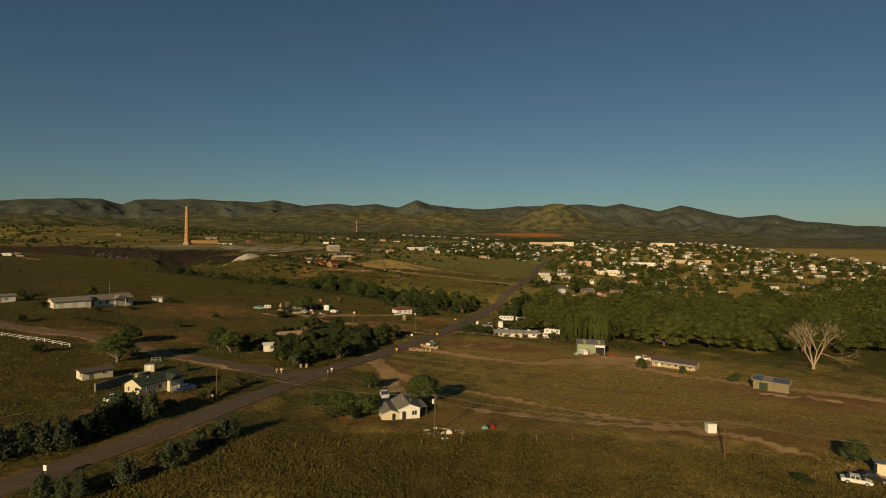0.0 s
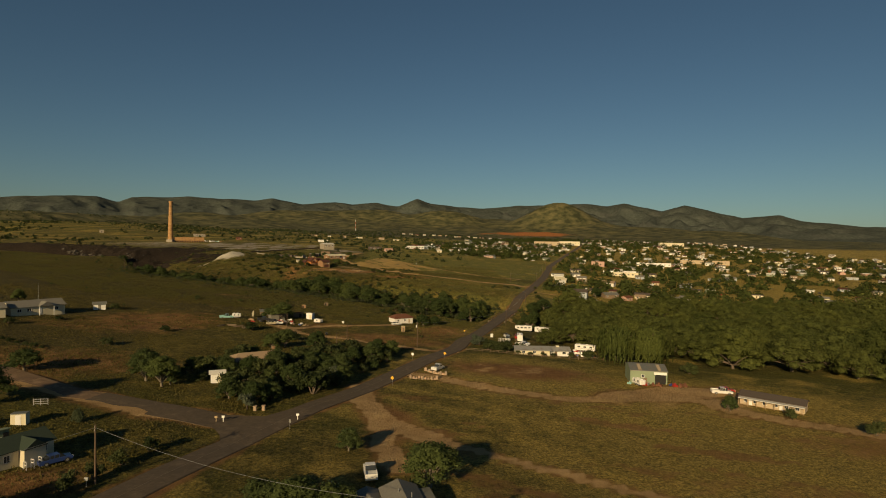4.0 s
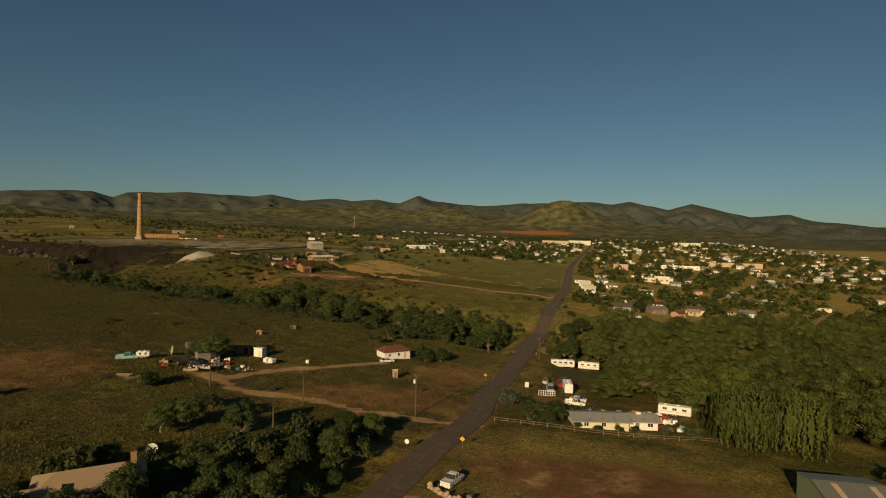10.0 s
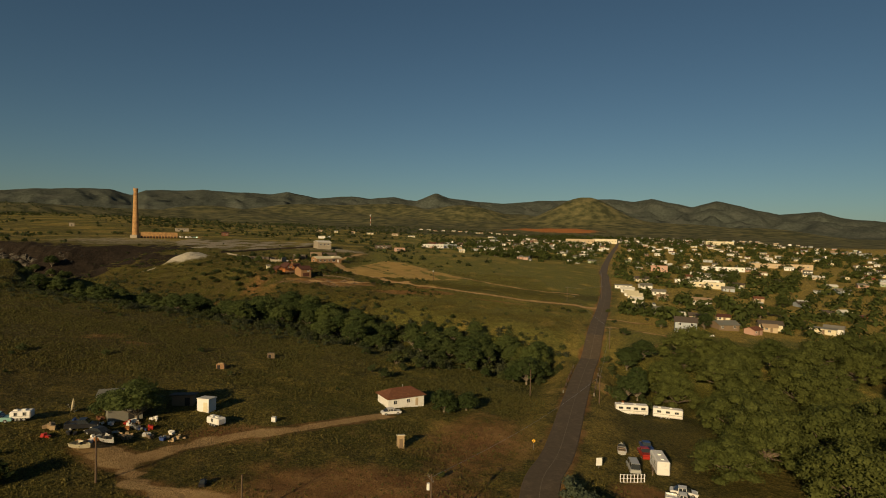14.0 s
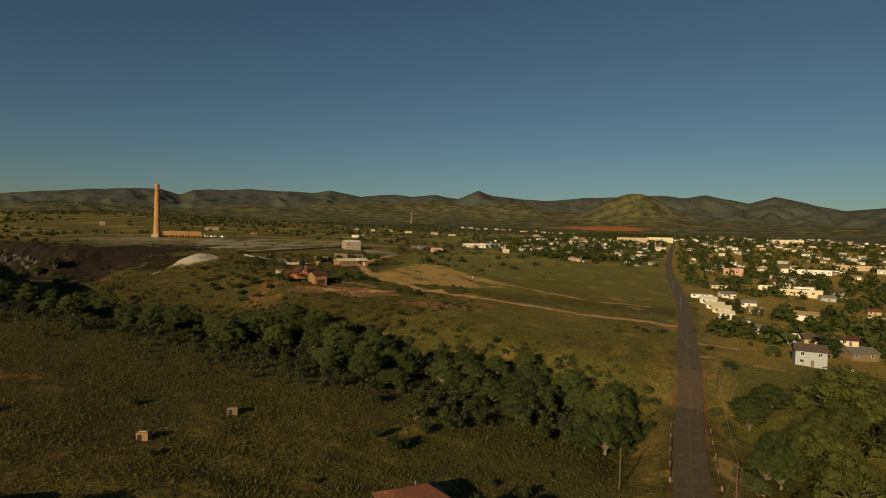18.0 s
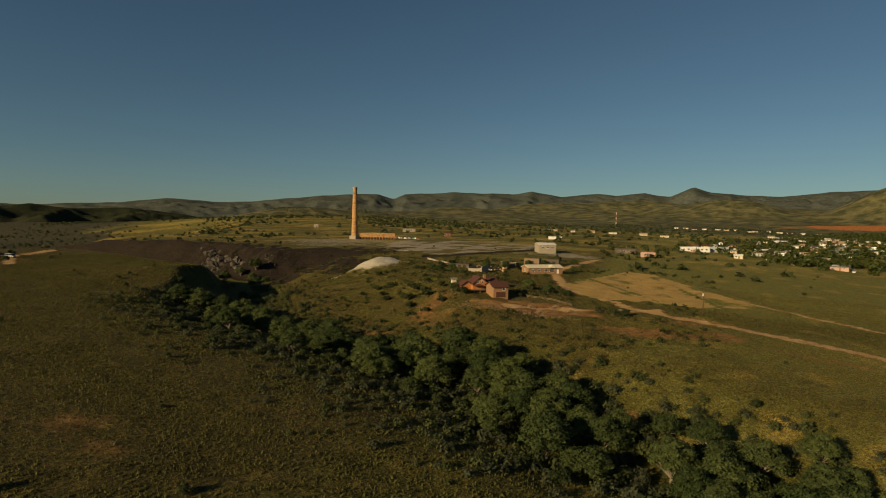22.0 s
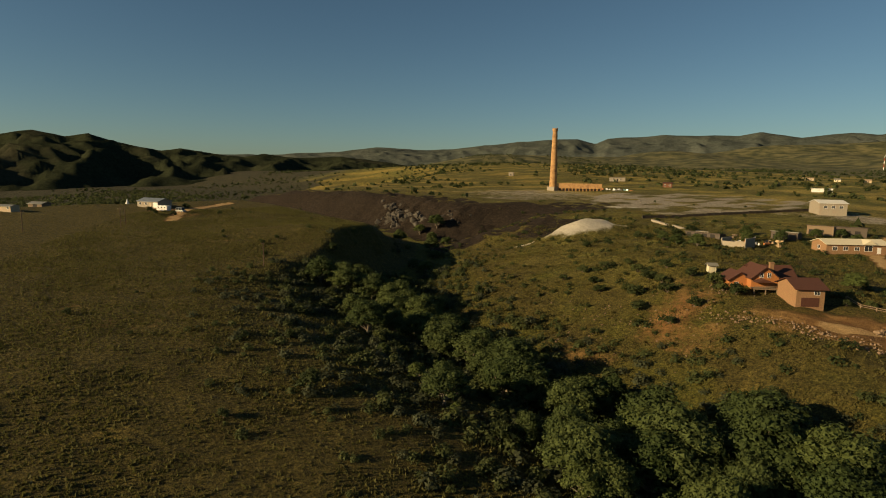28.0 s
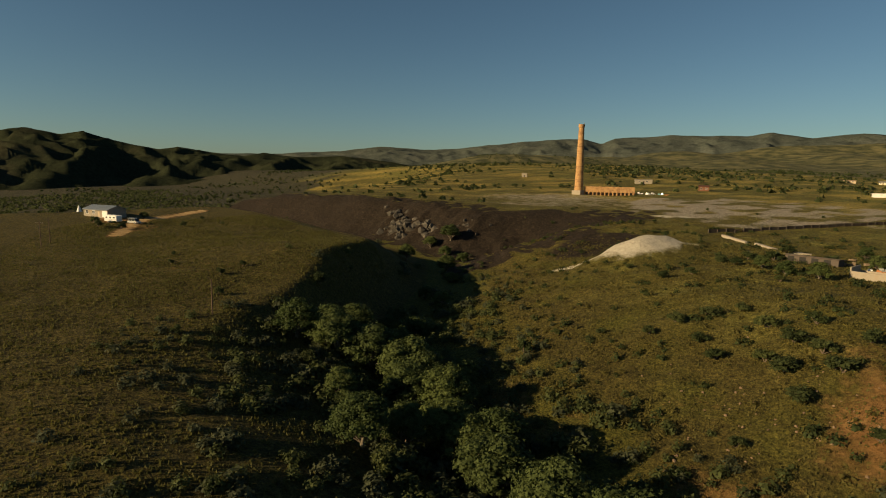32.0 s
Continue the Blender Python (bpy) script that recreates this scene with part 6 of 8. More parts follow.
house("storage_box", "pale flat-topped storage box on the lawn", -71.6, 150.6, 15, 2.4, 1.8, 1.8, 0.1, CREAM, TIN_ROOF, mono=True, over=0.05, category="storage box", doors=[("s", 0, 0.9, 1.8, WHITE)])
bm = bmesh.new()
box(bm, -5.2, -0.1, -0.5, 5.2, 0.1, 1.9)
box(bm, -5.3, -0.25, -0.5, -5.0, 0.25, 2.0)
box(bm, 5.0, -0.25, -0.5, 5.3, 0.25, 2.0)
soften(bm, 0.03)
tagged(part("screen_wall", bm, GREY_ROOF), "long low grey screen wall on grass", "wall").matrix_basis = pose(-71.9, 133.0, float(ground(-71.9, 133.0)), 0, 0, 72)
house("lean_to", "low olive lean-to shelter beside the house", -69.2, 141.5, 60, 3.0, 1.8, 1.3, 0.3, SAGE_PAINT, SAGE_PAINT, mono=True, over=0.2, category="shelter", doors=[("s", 1, 0.8, 1.2, DARK)])
car(-65.4, 121.6, 60, "white", "sedan", "white sedan parked beside the cream house")
car(-55.4, 134.8, 50, "blue", "sedan", "dark blue sedan parked at the porch")
bm = bmesh.new()
for px in (-1.3, 0, 1.3):
    box(bm, px - 0.05, -0.05, 0, px + 0.05, 0.05, 1.4)
for z in (0.35, 0.8, 1.25):
    box(bm, -1.3, -0.03, z - 0.04, 1.3, 0.03, z + 0.04)
tagged(part("farm_gate", bm, STEEL), "grey metal farm gate beside the track", "gate").matrix_basis = pose(-74.9, 161.2, float(ground(-74.9, 161.2)), 0, 0, 10)
gh.matrix_basis = pose(-61.9, 132.6, float(ground(-61.9, 132.6)), 0, 0, 64) @ Matrix.Diagonal((0.68, 0.68, 0.8, 1))
rail_fence([(-150, 181), (-128, 178.5), (-105, 170.3)], 1.15, 3.2, WHITE, "long white two-rail ranch fence beside the track")
# ranch house up the slope
house("garage", "long cream garage with two white doors", -147.2, 239.5, 50, 14, 7, 2.8, 1.4, CREAM, GREY_ROOF, doors=[("s", -1.5, 3.0, 2.2, WHITE, "garage_door"), ("s", 3.6, 3.0, 2.2, WHITE, "garage_door"), ("s", -5.5, 0.9, 2.0, WHITE)], category="garage")
rh = house("ranch_house", "long low ranch house with grey roof", -139, 255, 56, 17, 8, 2.8, 1.8, CREAM, GREY_ROOF, windows=[("s", -6, 1.6, 1.2, 1.0), ("s", -3, 1.6, 1.2, 1.0), ("s", 5.5, 1.6, 1.6, 1.0)], doors=[("s", 0.5, 1.0, 2.1, WHITE)])
bm = bmesh.new()
v = [bm.verts.new(p) for p in ((-0.5, -5.6, 2.8), (4.5, -5.6, 2.8), (2.0, -5.6, 4.3), (-0.5, 0, 2.8), (4.5, 0, 2.8), (2.0, 0, 4.3))]
for f in ((0, 1, 2), (5, 4, 3), (0, 2, 5, 3), (2, 1, 4, 5), (1, 0, 3, 4)):
    bm.faces.new([v[i] for i in f])
part("porch_roof", bm, GREY_ROOF, rh)
for sx in (-0.3, 4.3):
    bm = bmesh.new()
    tube(bm, (sx, -5.4, -0.8), (sx, -5.4, 2.8), 0.1, 0.1, 8)
    part("porch_post", bm, WHITE, rh)
bm = bmesh.new()
tube(bm, (0, 0, -0.3), (0, 0, 9), 0.09, 0.05, 8)
tagged(part("flagpole", bm, STEEL), "tall bare metal flagpole behind the house", "flagpole").matrix_basis = pose(-146, 268, float(ground(-146, 268)))
house("shed", "little white garden shed", -127.3, 275.8, 30, 4.2, 3.0, 2.2, 0.6, WHITE, TIN_ROOF, doors=[("s", 0, 1.0, 1.8, GREY_ROOF)], category="shed")
house("mobile_home", "pale mobile home behind bushes", -177, 240, 50, 11, 4.5, 2.7, 0.6, WHITE, GREY_ROOF, windows=[("s", -3, 1.5, 0.9, 0.8), ("s", 2, 1.5, 0.9, 0.8)], doors=[("s", 0, 0.9, 2.0, TAN)])
low = [(-131 + i * 3.0, 216 - i * 1.1, 1.1 + 0.3 * (i % 3)) for i in range(10)]
for px, py, s in low:
    plant("shrub", px, py, s, 1.2, int(s * 10) % 4, "small dry hedge bush along the drive", 0, "low hedge along the drive")
# white house by the drive
wh = house("white_house", "white board house with grey sheet roof", -0.9, 120.6, 104, 9.2, 5.8, 2.7, 1.1, WHITE, GREY_ROOF, windows=[("w", 1.4, 1.5, 1.3, 1.1), ("s", -1, 1.5, 1.0, 1.0)], doors=[("w", -1.4, 1.0, 2.0, DARK)], over=0.4)
bm = bmesh.new()
prism(bm, 10.5, 4.4, 1.9, 0.75, 0.4, 5.1, 0)
part("annex_wall", bm, CREAM, wh)
bm = bmesh.new()
slab_roof(bm, 10.5, 4.4, 1.9, 0.75, 0.3, x=0.4, y=5.1)
part("annex_roof", bm, GREY_ROOF, wh)
add_door(wh, pose(-4.86, 4.2, -0.2, 0, 0, -90), 0.9, 1.9, DARK)
bm = bmesh.new()
box(bm, -2.6, -5.4, 2.3, 4.0, -2.9, 2.42)
for px, py in ((-2.4, -5.2), (3.8, -5.2)):
    box(bm, px - 0.06, py - 0.06, -1, px + 0.06, py + 0.06, 2.3)
part("carport", bm, TIN_ROOF, wh, "flat tin porch roof on posts")
for px, py in ((0.4, 0.8), (-1.6, -1.0)):
    bm = bmesh.new()
    tube(bm, (px, py, 3.2), (px, py, 4.3), 0.08, 0.08, 8)
    part("vent_pipe", bm, STEEL, wh)
wh.matrix_basis = pose(-0.9, 120.6, float(ground(-0.9, 120.6)), 0, 0, 104) @ Matrix.Diagonal((0.82, 0.82, 0.86, 1))
car(-6.6, 134.5, 100, "white", "pickup", "white pickup parked behind the white house")
for i, (px, py, w, d, h, mat, turn) in enumerate(((8.3, 107.2, 1.6, 1.1, 1.3, WHITE, 10), (10.2, 108.6, 2.4, 0.5, 0.5, TIN_ROOF, 30), (7.2, 109.5, 2.2, 0.4, 0.35, RAW_WOOD, 5), (6.2, 107.2, 1.0, 0.8, 0.7, RUST, 60), (11.4, 107.0, 1.2, 0.9, 0.9, WOOD, 40), (3.8, 108.3, 1.8, 0.5, 0.5, CONCRETE, 12), (15.9, 110.3, 1.6, 1.0, 1.0, CAR["aqua"], 35), (17.6, 111.2, 1.3, 0.9, 1.2, CAR["red"], 20), (16.6, 111.9, 1.2, 0.8, 0.9, CAR["black"], 70))):
    w, d, h = w * 0.7, d * 0.7, h * 0.6
    bm = bmesh.new()
    box(bm, -w / 2, -d / 2, -0.15, w / 2, d / 2, h * 0.6)
    box(bm, -w / 2 * 0.7, -d / 2 * 0.8, h * 0.6, w / 2 * 0.5, d / 2 * 0.8, h)
    tube(bm, (-w * 0.4, -d * 0.5, 0.15), (-w * 0.4, d * 0.5, 0.15), 0.16, 0.16, 8)
    soften(bm, 0.03)
    tagged(part("yard_junk", bm, mat), "pile of discarded yard junk on bare soil", "junk", "junk beside the white house").matrix_basis = pose(px, py, float(ground(px, py)), 0, 0, turn)
# track side: white hut, barn, long house, green shed
house("hut", "small white hut with pale flat roof", 65.8, 114.6, -4, 1.9, 1.7, 1.6, 0.25, WHITE, WHITE_ROOF, mono=True, over=0.12, category="hut", doors=[("s", 0.5, 0.8, 1.7, WHITE)])
bn = house("barn", "green-grey barn with tarped tin roof", 103.6, 153.2, -42, 10.2, 6.2, 2.9, 0.9, OLIVE_BOARD, TAN_ROOF, mono=False, category="barn", doors=[("s", -2, 2.4, 2.3, GREEN_ROOF)], ribs=0.9)
for a, b, lift, mat, word in ((-5.3, -2.4, 0.2, BLUE_TARP, "faded blue tarp"), (0.4, 5.3, 0.2, BLUE_TARP, "faded blue tarp"), (-2.3, 0.2, 0.2, TIN_ROOF, "patched grey tin sheet")):
    bm = bmesh.new()
    v = [bm.verts.new(p) for p in ((a, -3.55, 2.8 + lift), (b, -3.55, 2.8 + lift), (b, -0.4, 3.72 + lift), (a, -0.4, 3.72 + lift))]
    v += [bm.verts.new((q.co.x, q.co.y, q.co.z + 0.03)) for q in v]
    for f in ((4, 5, 6, 7), (3, 2, 1, 0), (0, 1, 5, 4), (1, 2, 6, 5), (2, 3, 7, 6), (3, 0, 4, 7)):
        bm.faces.new([v[i] for i in f])
    part("roof_sheet", bm, mat, bn, word)
bn.matrix_basis = bn.matrix_basis @ Matrix.Diagonal((0.88, 0.88, 0.9, 1))
lh = house("long_house", "long low house with veranda and dark roof", 88.6, 183.0, -41, 17.5, 6.5, 2.7, 1.0, TAN, BROWN_ROOF, windows=[("s", u, 1.5, 1.0, 0.9) for u in (-7, -4.4, -1.8, 1.2, 4.0, 6.8)], doors=[("s", 2.6, 0.9, 2.0, WHITE), ("s", -5.7, 0.9, 2.0, WHITE)])
bm = bmesh.new()
box(bm, -8.9, -5.6, 2.35, 8.9, -3.2, 2.5)
part("veranda_roof", bm, WHITE_ROOF, lh, "pale flat veranda roof")
for u in np.linspace(-8.6, 8.6, 8):
    bm = bmesh.new()
    box(bm, u - 0.07, -5.5, -1, u + 0.07, -5.36, 2.35)
    part("veranda_post", bm, RAW_WOOD, lh)
bm = bmesh.new()
box(bm, -8.8, -5.6, -0.9, 8.8, -3.3, 0.12)
box(bm, -8.8, -5.55, 0.75, 8.8, -5.45, 0.85)
part("veranda_deck", bm, RAW_WOOD, lh, "raw timber deck and rail")
lh.matrix_basis = lh.matrix_basis @ Matrix.Diagonal((0.8, 0.8, 0.85, 1))
gs = house("metal_shed", "pale green metal shed with open bay", 67.8, 211.8, -12, 10.2, 10.6, 3.9, 1.0, SAGE_PAINT, TIN_ROOF, windows=[("s", -1.6, 2.4, 0.8, 0.7)], doors=[("s", 3.2, 3.0, 3.2, DARK, "open_bay"), ("s", -1.0, 1.0, 2.0, WOOD)], over=0.15, category="shed", ribs=0.8, mono=False)
bm = bmesh.new()
box(bm, 1.4, -5.46, 3.0, 4.9, -5.36, 3.75)
part("bay_header", bm, WHITE, gs, "white panel over the bay")
for u in (-2.4, 3.0):
    bm = bmesh.new()
    m4 = Matrix.Translation((u, -2.9, 4.62)) @ Matrix.Rotation(math.atan2(1.0, 5.5), 4, "X")
    bmesh.ops.create_cube(bm, size=1, matrix=m4 @ Matrix.Diagonal((0.9, 4.2, 0.05, 1)))
    part("skylight", bm, TAN, gs, "pale translucent roof panel")
trailer("camper", 63.6, 206.0, 105, 4.0, 1.8, 1.9, "old white camper parked against the green shed", "camper", windows=2)
for i, (px, py, s, mat) in enumerate(((65.0, 205.3, 0.8, CAR["red"]), (66.2, 205.8, 0.6, STEEL), (67.3, 204.7, 0.7, RUST), (68.6, 203.8, 0.9, RUST), (73.0, 203.5, 0.8, CAR["red"]), (74.5, 203.2, 0.9, RUST), (76, 203.9, 0.9, RUST), (61.2, 206.9, 0.6, CAR["aqua"]), (72.2, 204.3, 0.5, CAR["blue"]))):
    bm = bmesh.new()
    box(bm, -s * 0.8, -s * 0.4, 0.25, s * 0.7, s * 0.4, 0.25 + s * 0.5)
    box(bm, -s * 0.2, -s * 0.3, 0.25 + s * 0.5, s * 0.4, s * 0.3, 0.25 + s)
    for sx in (-s * 0.6, s * 0.5):
        tube(bm, (sx, -s * 0.5, 0.28), (sx, s * 0.5, 0.28), 0.3, 0.3, 10)
    tube(bm, (s * 0.5, 0, 0.25 + s * 0.4), (s * 1.1, 0, 0.3 + s * 0.9), 0.05, 0.05, 6)
    soften(bm, 0.02)
    tagged(part("farm_machine", bm, mat), "small rusty farm machine beside the shed", "machinery", "machines beside the green shed").matrix_basis = pose(px, py, float(ground(px, py)) - 0.02, 0, 0, i * 47)
car(82.6, 196.2, -12, "white", "pickup", "white pickup parked before the long house")
car(84.6, 197.8, -12, "red", "sedan", "dark red car parked behind the pickup")
car(78.2, 88.6, -30, "white", "sedan", "white sedan parked on the dirt drive")
car(82.0, 89.6, -30, "black", "sedan", "black sedan parked on the dirt drive")
house("hut", "small pale shelter behind the parked cars", 86.5, 91.5, -30, 4, 3, 2.2, 0.3, CREAM, TIN_ROOF, mono=True, over=0.4, category="hut", doors=[("s", 0, 0.9, 1.8, WHITE)])
# dead tree: bare pale limbs
dt = thing("dead_tree", "tall bare bleached dead cottonwood", "tree", m=pose(134.6, 180.2, float(ground(134.6, 180.2))))
r5 = np.random.RandomState(5)
DEADWOOD = paint("bleached_wood", (0.36, 0.28, 0.19), 0.85, 0, 3.0, 0.2, bump=0.4)


def limb(bm, a, way, length, rad, depth):
    b = a + way * length
    tube(bm, a, b, rad, rad * 0.66, 7 if depth > 2 else 5)
    if depth:
        for k in range(3 if depth > 1 else 4):
            w2 = (way + Vector(r5.normal(0, 0.48, 3)) + Vector((0, 0, 0.12))).normalized()
            limb(bm, b, w2, length * r5.uniform(0.6, 0.86), rad * 0.52, depth - 1)


bm = bmesh.new()
tube(bm, (0, 0, -0.4), (0, 0, 1.2), 0.6, 0.48, 10)
part("trunk", bm, DEADWOOD, dt)
for k, w0 in enumerate(((-0.55, 0.1, 1), (0.1, -0.2, 1.2), (0.6, 0.1, 1), (0.05, 0.5, 1))):
    bm = bmesh.new()
    limb(bm, Vector((0, 0, 0.9)), Vector(w0).normalized(), 5.2, 0.27, 4)
    part("limb", bm, DEADWOOD, dt)
# garden house among the trees
gd = house("garden_house", "low sprawling house with tan gravel roof", -46.0, 207.0, 28, 13, 8, 2.3, 1.5, TAN, TAN_ROOF, windows=[("s", -4, 1.5, 1.1, 1.0), ("s", 3, 1.5, 1.1, 1.0)], doors=[("s", 0, 1.0, 2.0, WOOD)], hip=3.0, over=0.7, chimney=(5.4, 0.6, 4.9))
bm = bmesh.new()
prism(bm, 6, 5.5, 2.2, 1.2, -6.6, -3.6, 0)
part("wing_wall", bm, TAN, gd)
bm = bmesh.new()
slab_roof(bm, 6, 5.5, 2.2, 1.2, 0.5, x=-6.6, y=-3.6)
part("wing_roof", bm, TAN_ROOF, gd)
house("shed", "bright white shed under garden trees", -50.0, 189.4, 20, 3.2, 2.4, 2.5, 0.4, WHITE, WHITE_ROOF, category="shed", doors=[("s", 0.5, 0.9, 1.9, CREAM)])


def dish(x, y, z, size, m, label, face):
    ob = thing("satellite_dish", label, "satellite dish", m=pose(x, y, z))
    bm = bmesh.new()
    tube(bm, (0, 0, -0.3), (0, 0, size * 1.1), 0.06, 0.05, 8)
    part("mast", bm, STEEL, ob)
    bm = bmesh.new()
    n, rings = 18, 4
    vs = [[bm.verts.new(m @ Vector((size * k / rings * math.cos(6.283 * i / n), size * k / rings * math.sin(6.283 * i / n), 0.28 * size * (k / rings) ** 2)) + Vector((0, 0, size * 1.2))) for i in range(n)] for k in range(1, rings + 1)]
    hub = bm.verts.new(m @ Vector((0, 0, 0)) + Vector((0, 0, size * 1.2)))
    for i in range(n):
        bm.faces.new((hub, vs[0][i], vs[0][(i + 1) % n]))
        for a, b in zip(vs[:-1], vs[1:]):
            bm.faces.new((a[i], b[i], b[(i + 1) % n], a[(i + 1) % n]))
    bmesh.ops.solidify(bm, geom=bm.faces[:], thickness=0.04)
    part("reflector", bm, face, ob)
    bm = bmesh.new()
    tip = m @ Vector((0, 0, size * 0.8)) + Vector((0, 0, size * 1.2))
    tube(bm, m @ Vector((0, -size * 0.9, size * 0.2)) + Vector((0, 0, size * 1.2)), tip, 0.03, 0.03, 5)
    tube(bm, tip - Vector((0, 0, 0.1)), tip + Vector((0, 0, 0.1)), 0.08, 0.08, 6)
    part("feed_arm", bm, STEEL, ob)


dish(-44.5, 222, float(ground(-44.5, 222)), 1.0, Euler((radians(55), 0, radians(10))).to_matrix(), "white round satellite dish behind the house", SIGN_WHITE)
# stone gate posts and walls by the junction
r6 = np.random.RandomState(6)


def stone_wall(points, tall, label):
    ob = thing("stone_wall", label, "stone wall", m=pose(points[0][0], points[0][1], float(ground(*points[0]))))
    ox, oy, oz = ob.matrix_basis.translation
    shapes = []
    for k in range(4):
        bm = bmesh.new()
        boulder(bm, 0, 0, 0, 0.46, r6)
        me = bpy.data.meshes.new("stone")
        bm.to_mesh(me)
        bm.free()
        me.materials.append(PALE_STONE)
        shapes.append(me)
    for (ax, ay), (bx, by) in zip(points[:-1], points[1:]):
        n = max(2, int(math.hypot(bx - ax, by - ay) / 0.72))
        for i in range(n + 1):
            for lay in range(1 + (i % 3 == 0)):
                px, py = ax + (bx - ax) * i / n, ay + (by - ay) * i / n
                s = new("stone", shapes[(i + lay) % 4])
                s.parent = ob
                s.matrix_basis = pose(px - ox, py - oy, float(ground(px, py)) - oz + 0.18 + lay * 0.42, r6.uniform(0, 90), 0, r6.uniform(0, 360))
    return ob


stone_wall([(-1.9, 207.2), (1.5, 206.4), (5.0, 207.2)], 0.9, "low pale fieldstone wall beside the drive")
stone_wall([(2.4, 218), (5, 214.5), (8.2, 212.4)], 0.9, "low pale fieldstone wall beside the drive")
for px, py in ((5.6, 207.6), (8.4, 212.6), (-34.6, 168.8), (-33.0, 169.6)):
    bm = bmesh.new()
    box(bm, -0.32, -0.32, -0.3, 0.32, 0.32, 1.0)
    soften(bm, 0.08)
    box(bm, -0.38, -0.38, 0.98, 0.38, 0.38, 1.1)
    tagged(part("gate_pillar", bm, PALE_STONE), "squat pale stone gate pillar", "pillar", "gate pillars").matrix_basis = pose(px, py, float(ground(px, py)))
car(6.2, 220.0, 60, "white", "pickup", "pale pickup parked behind the stone wall")
# signs
road_sign(-6.6, 197.6, "diamond", SIGN_YELLOW, "yellow diamond road sign beside the road", turn=-18)
road_sign(8.9, 236.0, "diamond", SIGN_YELLOW, "yellow diamond road sign beside the road", turn=-18)
road_sign(-1.9, 234.4, "round", SIGN_WHITE, "round white road sign beside the road", 1.9, -18, 0.9)
road_sign(-54.4, 81.0, "tall", SIGN_WHITE, "white rectangular road sign beside the road", 2.0, -20, 0.7)
road_sign(-24.4, 156.9, "tall", STEEL, "small grey road sign at the junction", 1.7, 150, 0.5)
road_sign(31.0, 288.0, "tall", SIGN_WHITE, "white board sign beside the yard", 1.4, 10, 1.2)
road_sign(20.0, 297.2, "diamond", SIGN_YELLOW, "yellow diamond road sign beside the road", 1.8, -18, 0.6)
for px, py, mat, word in ((-38.4, 160.2, SIGN_WHITE, "white mailbox on a red post at the junction"), (-39.6, 159.6, RAW_WOOD, "wooden mailbox post at the junction"), (-24.2, 163.0, SIGN_WHITE, "white mailbox at the drive"), (-46.2, 127.2, STEEL, "grey metal mailbox below the pole")):
    bm = bmesh.new()
    box(bm, -0.06, -0.06, -0.2, 0.06, 0.06, 1.0)
    box(bm, -0.28, -0.16, 1.0, 0.28, 0.16, 1.25)
    tube(bm, (-0.28, 0, 1.25), (0.28, 0, 1.25), 0.16, 0.16, 10)
    tagged(part("mailbox", bm, mat), word, "mailbox").matrix_basis = pose(px, py, float(ground(px, py)))


# ---- yards on both sides of the road ----
w2 = house("red_roof_house", "small white house with hipped rust-red roof", -9.6, 320.5, 30, 11.5, 7.5, 2.8, 1.5, WHITE, RUST_ROOF, windows=[("s", -3.6, 1.5, 1.0, 0.9), ("s", 0.6, 1.5, 1.0, 0.9), ("e", -1.5, 1.5, 0.9, 0.9)], doors=[("s", 3.4, 0.9, 2.0, TAN), ("e", 1.5, 0.9, 2.0, WOOD)], hip=3.4, over=0.6)
bm = bmesh.new()
tube(bm, (1, 1, 3.6), (1, 1, 4.8), 0.12, 0.12, 8)
part("flue", bm, STEEL, w2)
w2.matrix_basis = pose(-9.3, 321.6, float(ground(-9.3, 321.6)), 0, 0, 30) @ Matrix.Diagonal((0.84, 0.84, 0.92, 1))
car(-10.9, 312.5, 20, "white", "sedan", "white sedan parked before the red-roofed house")
house("outhouse", "narrow pale wooden outhouse on dry grass", -7.2, 292.0, 15, 1.3, 1.3, 2.2, 0.3, RAW_WOOD, CREAM, mono=True, over=0.12, category="shed", doors=[("s", 0, 0.7, 1.9, WOOD)])
house("storage_hut", "square white storage hut with flat pale roof", -48.6, 299.4, -12, 2.7, 2.6, 2.4, 0.25, WHITE, WHITE_ROOF, mono=True, over=0.15, category="hut", doors=[("s", 0.6, 0.9, 2.0, CREAM)])
bm = bmesh.new()
box(bm, -0.45, -0.45, -0.2, 0.45, 0.45, 0.95)
soften(bm, 0.06)
tagged(part("crate", bm, WHITE), "white box standing beside the dirt track", "crate").matrix_basis = pose(-33.9, 297.6, float(ground(-33.9, 297.6)))
trailer("camper", -43.8, 292.4, -30, 3.6, 1.9, 1.7, "small folded white camper on grass", "camper", windows=1, stripe=False)
trailer("camper", -76.0, 284.0, 15, 3.4, 1.9, 1.8, "old white truck camper in the field", "camper", windows=2)
car(-79.6, 282.4, 20, "aqua", "pickup", "pale aqua old pickup in long grass", -0.3)


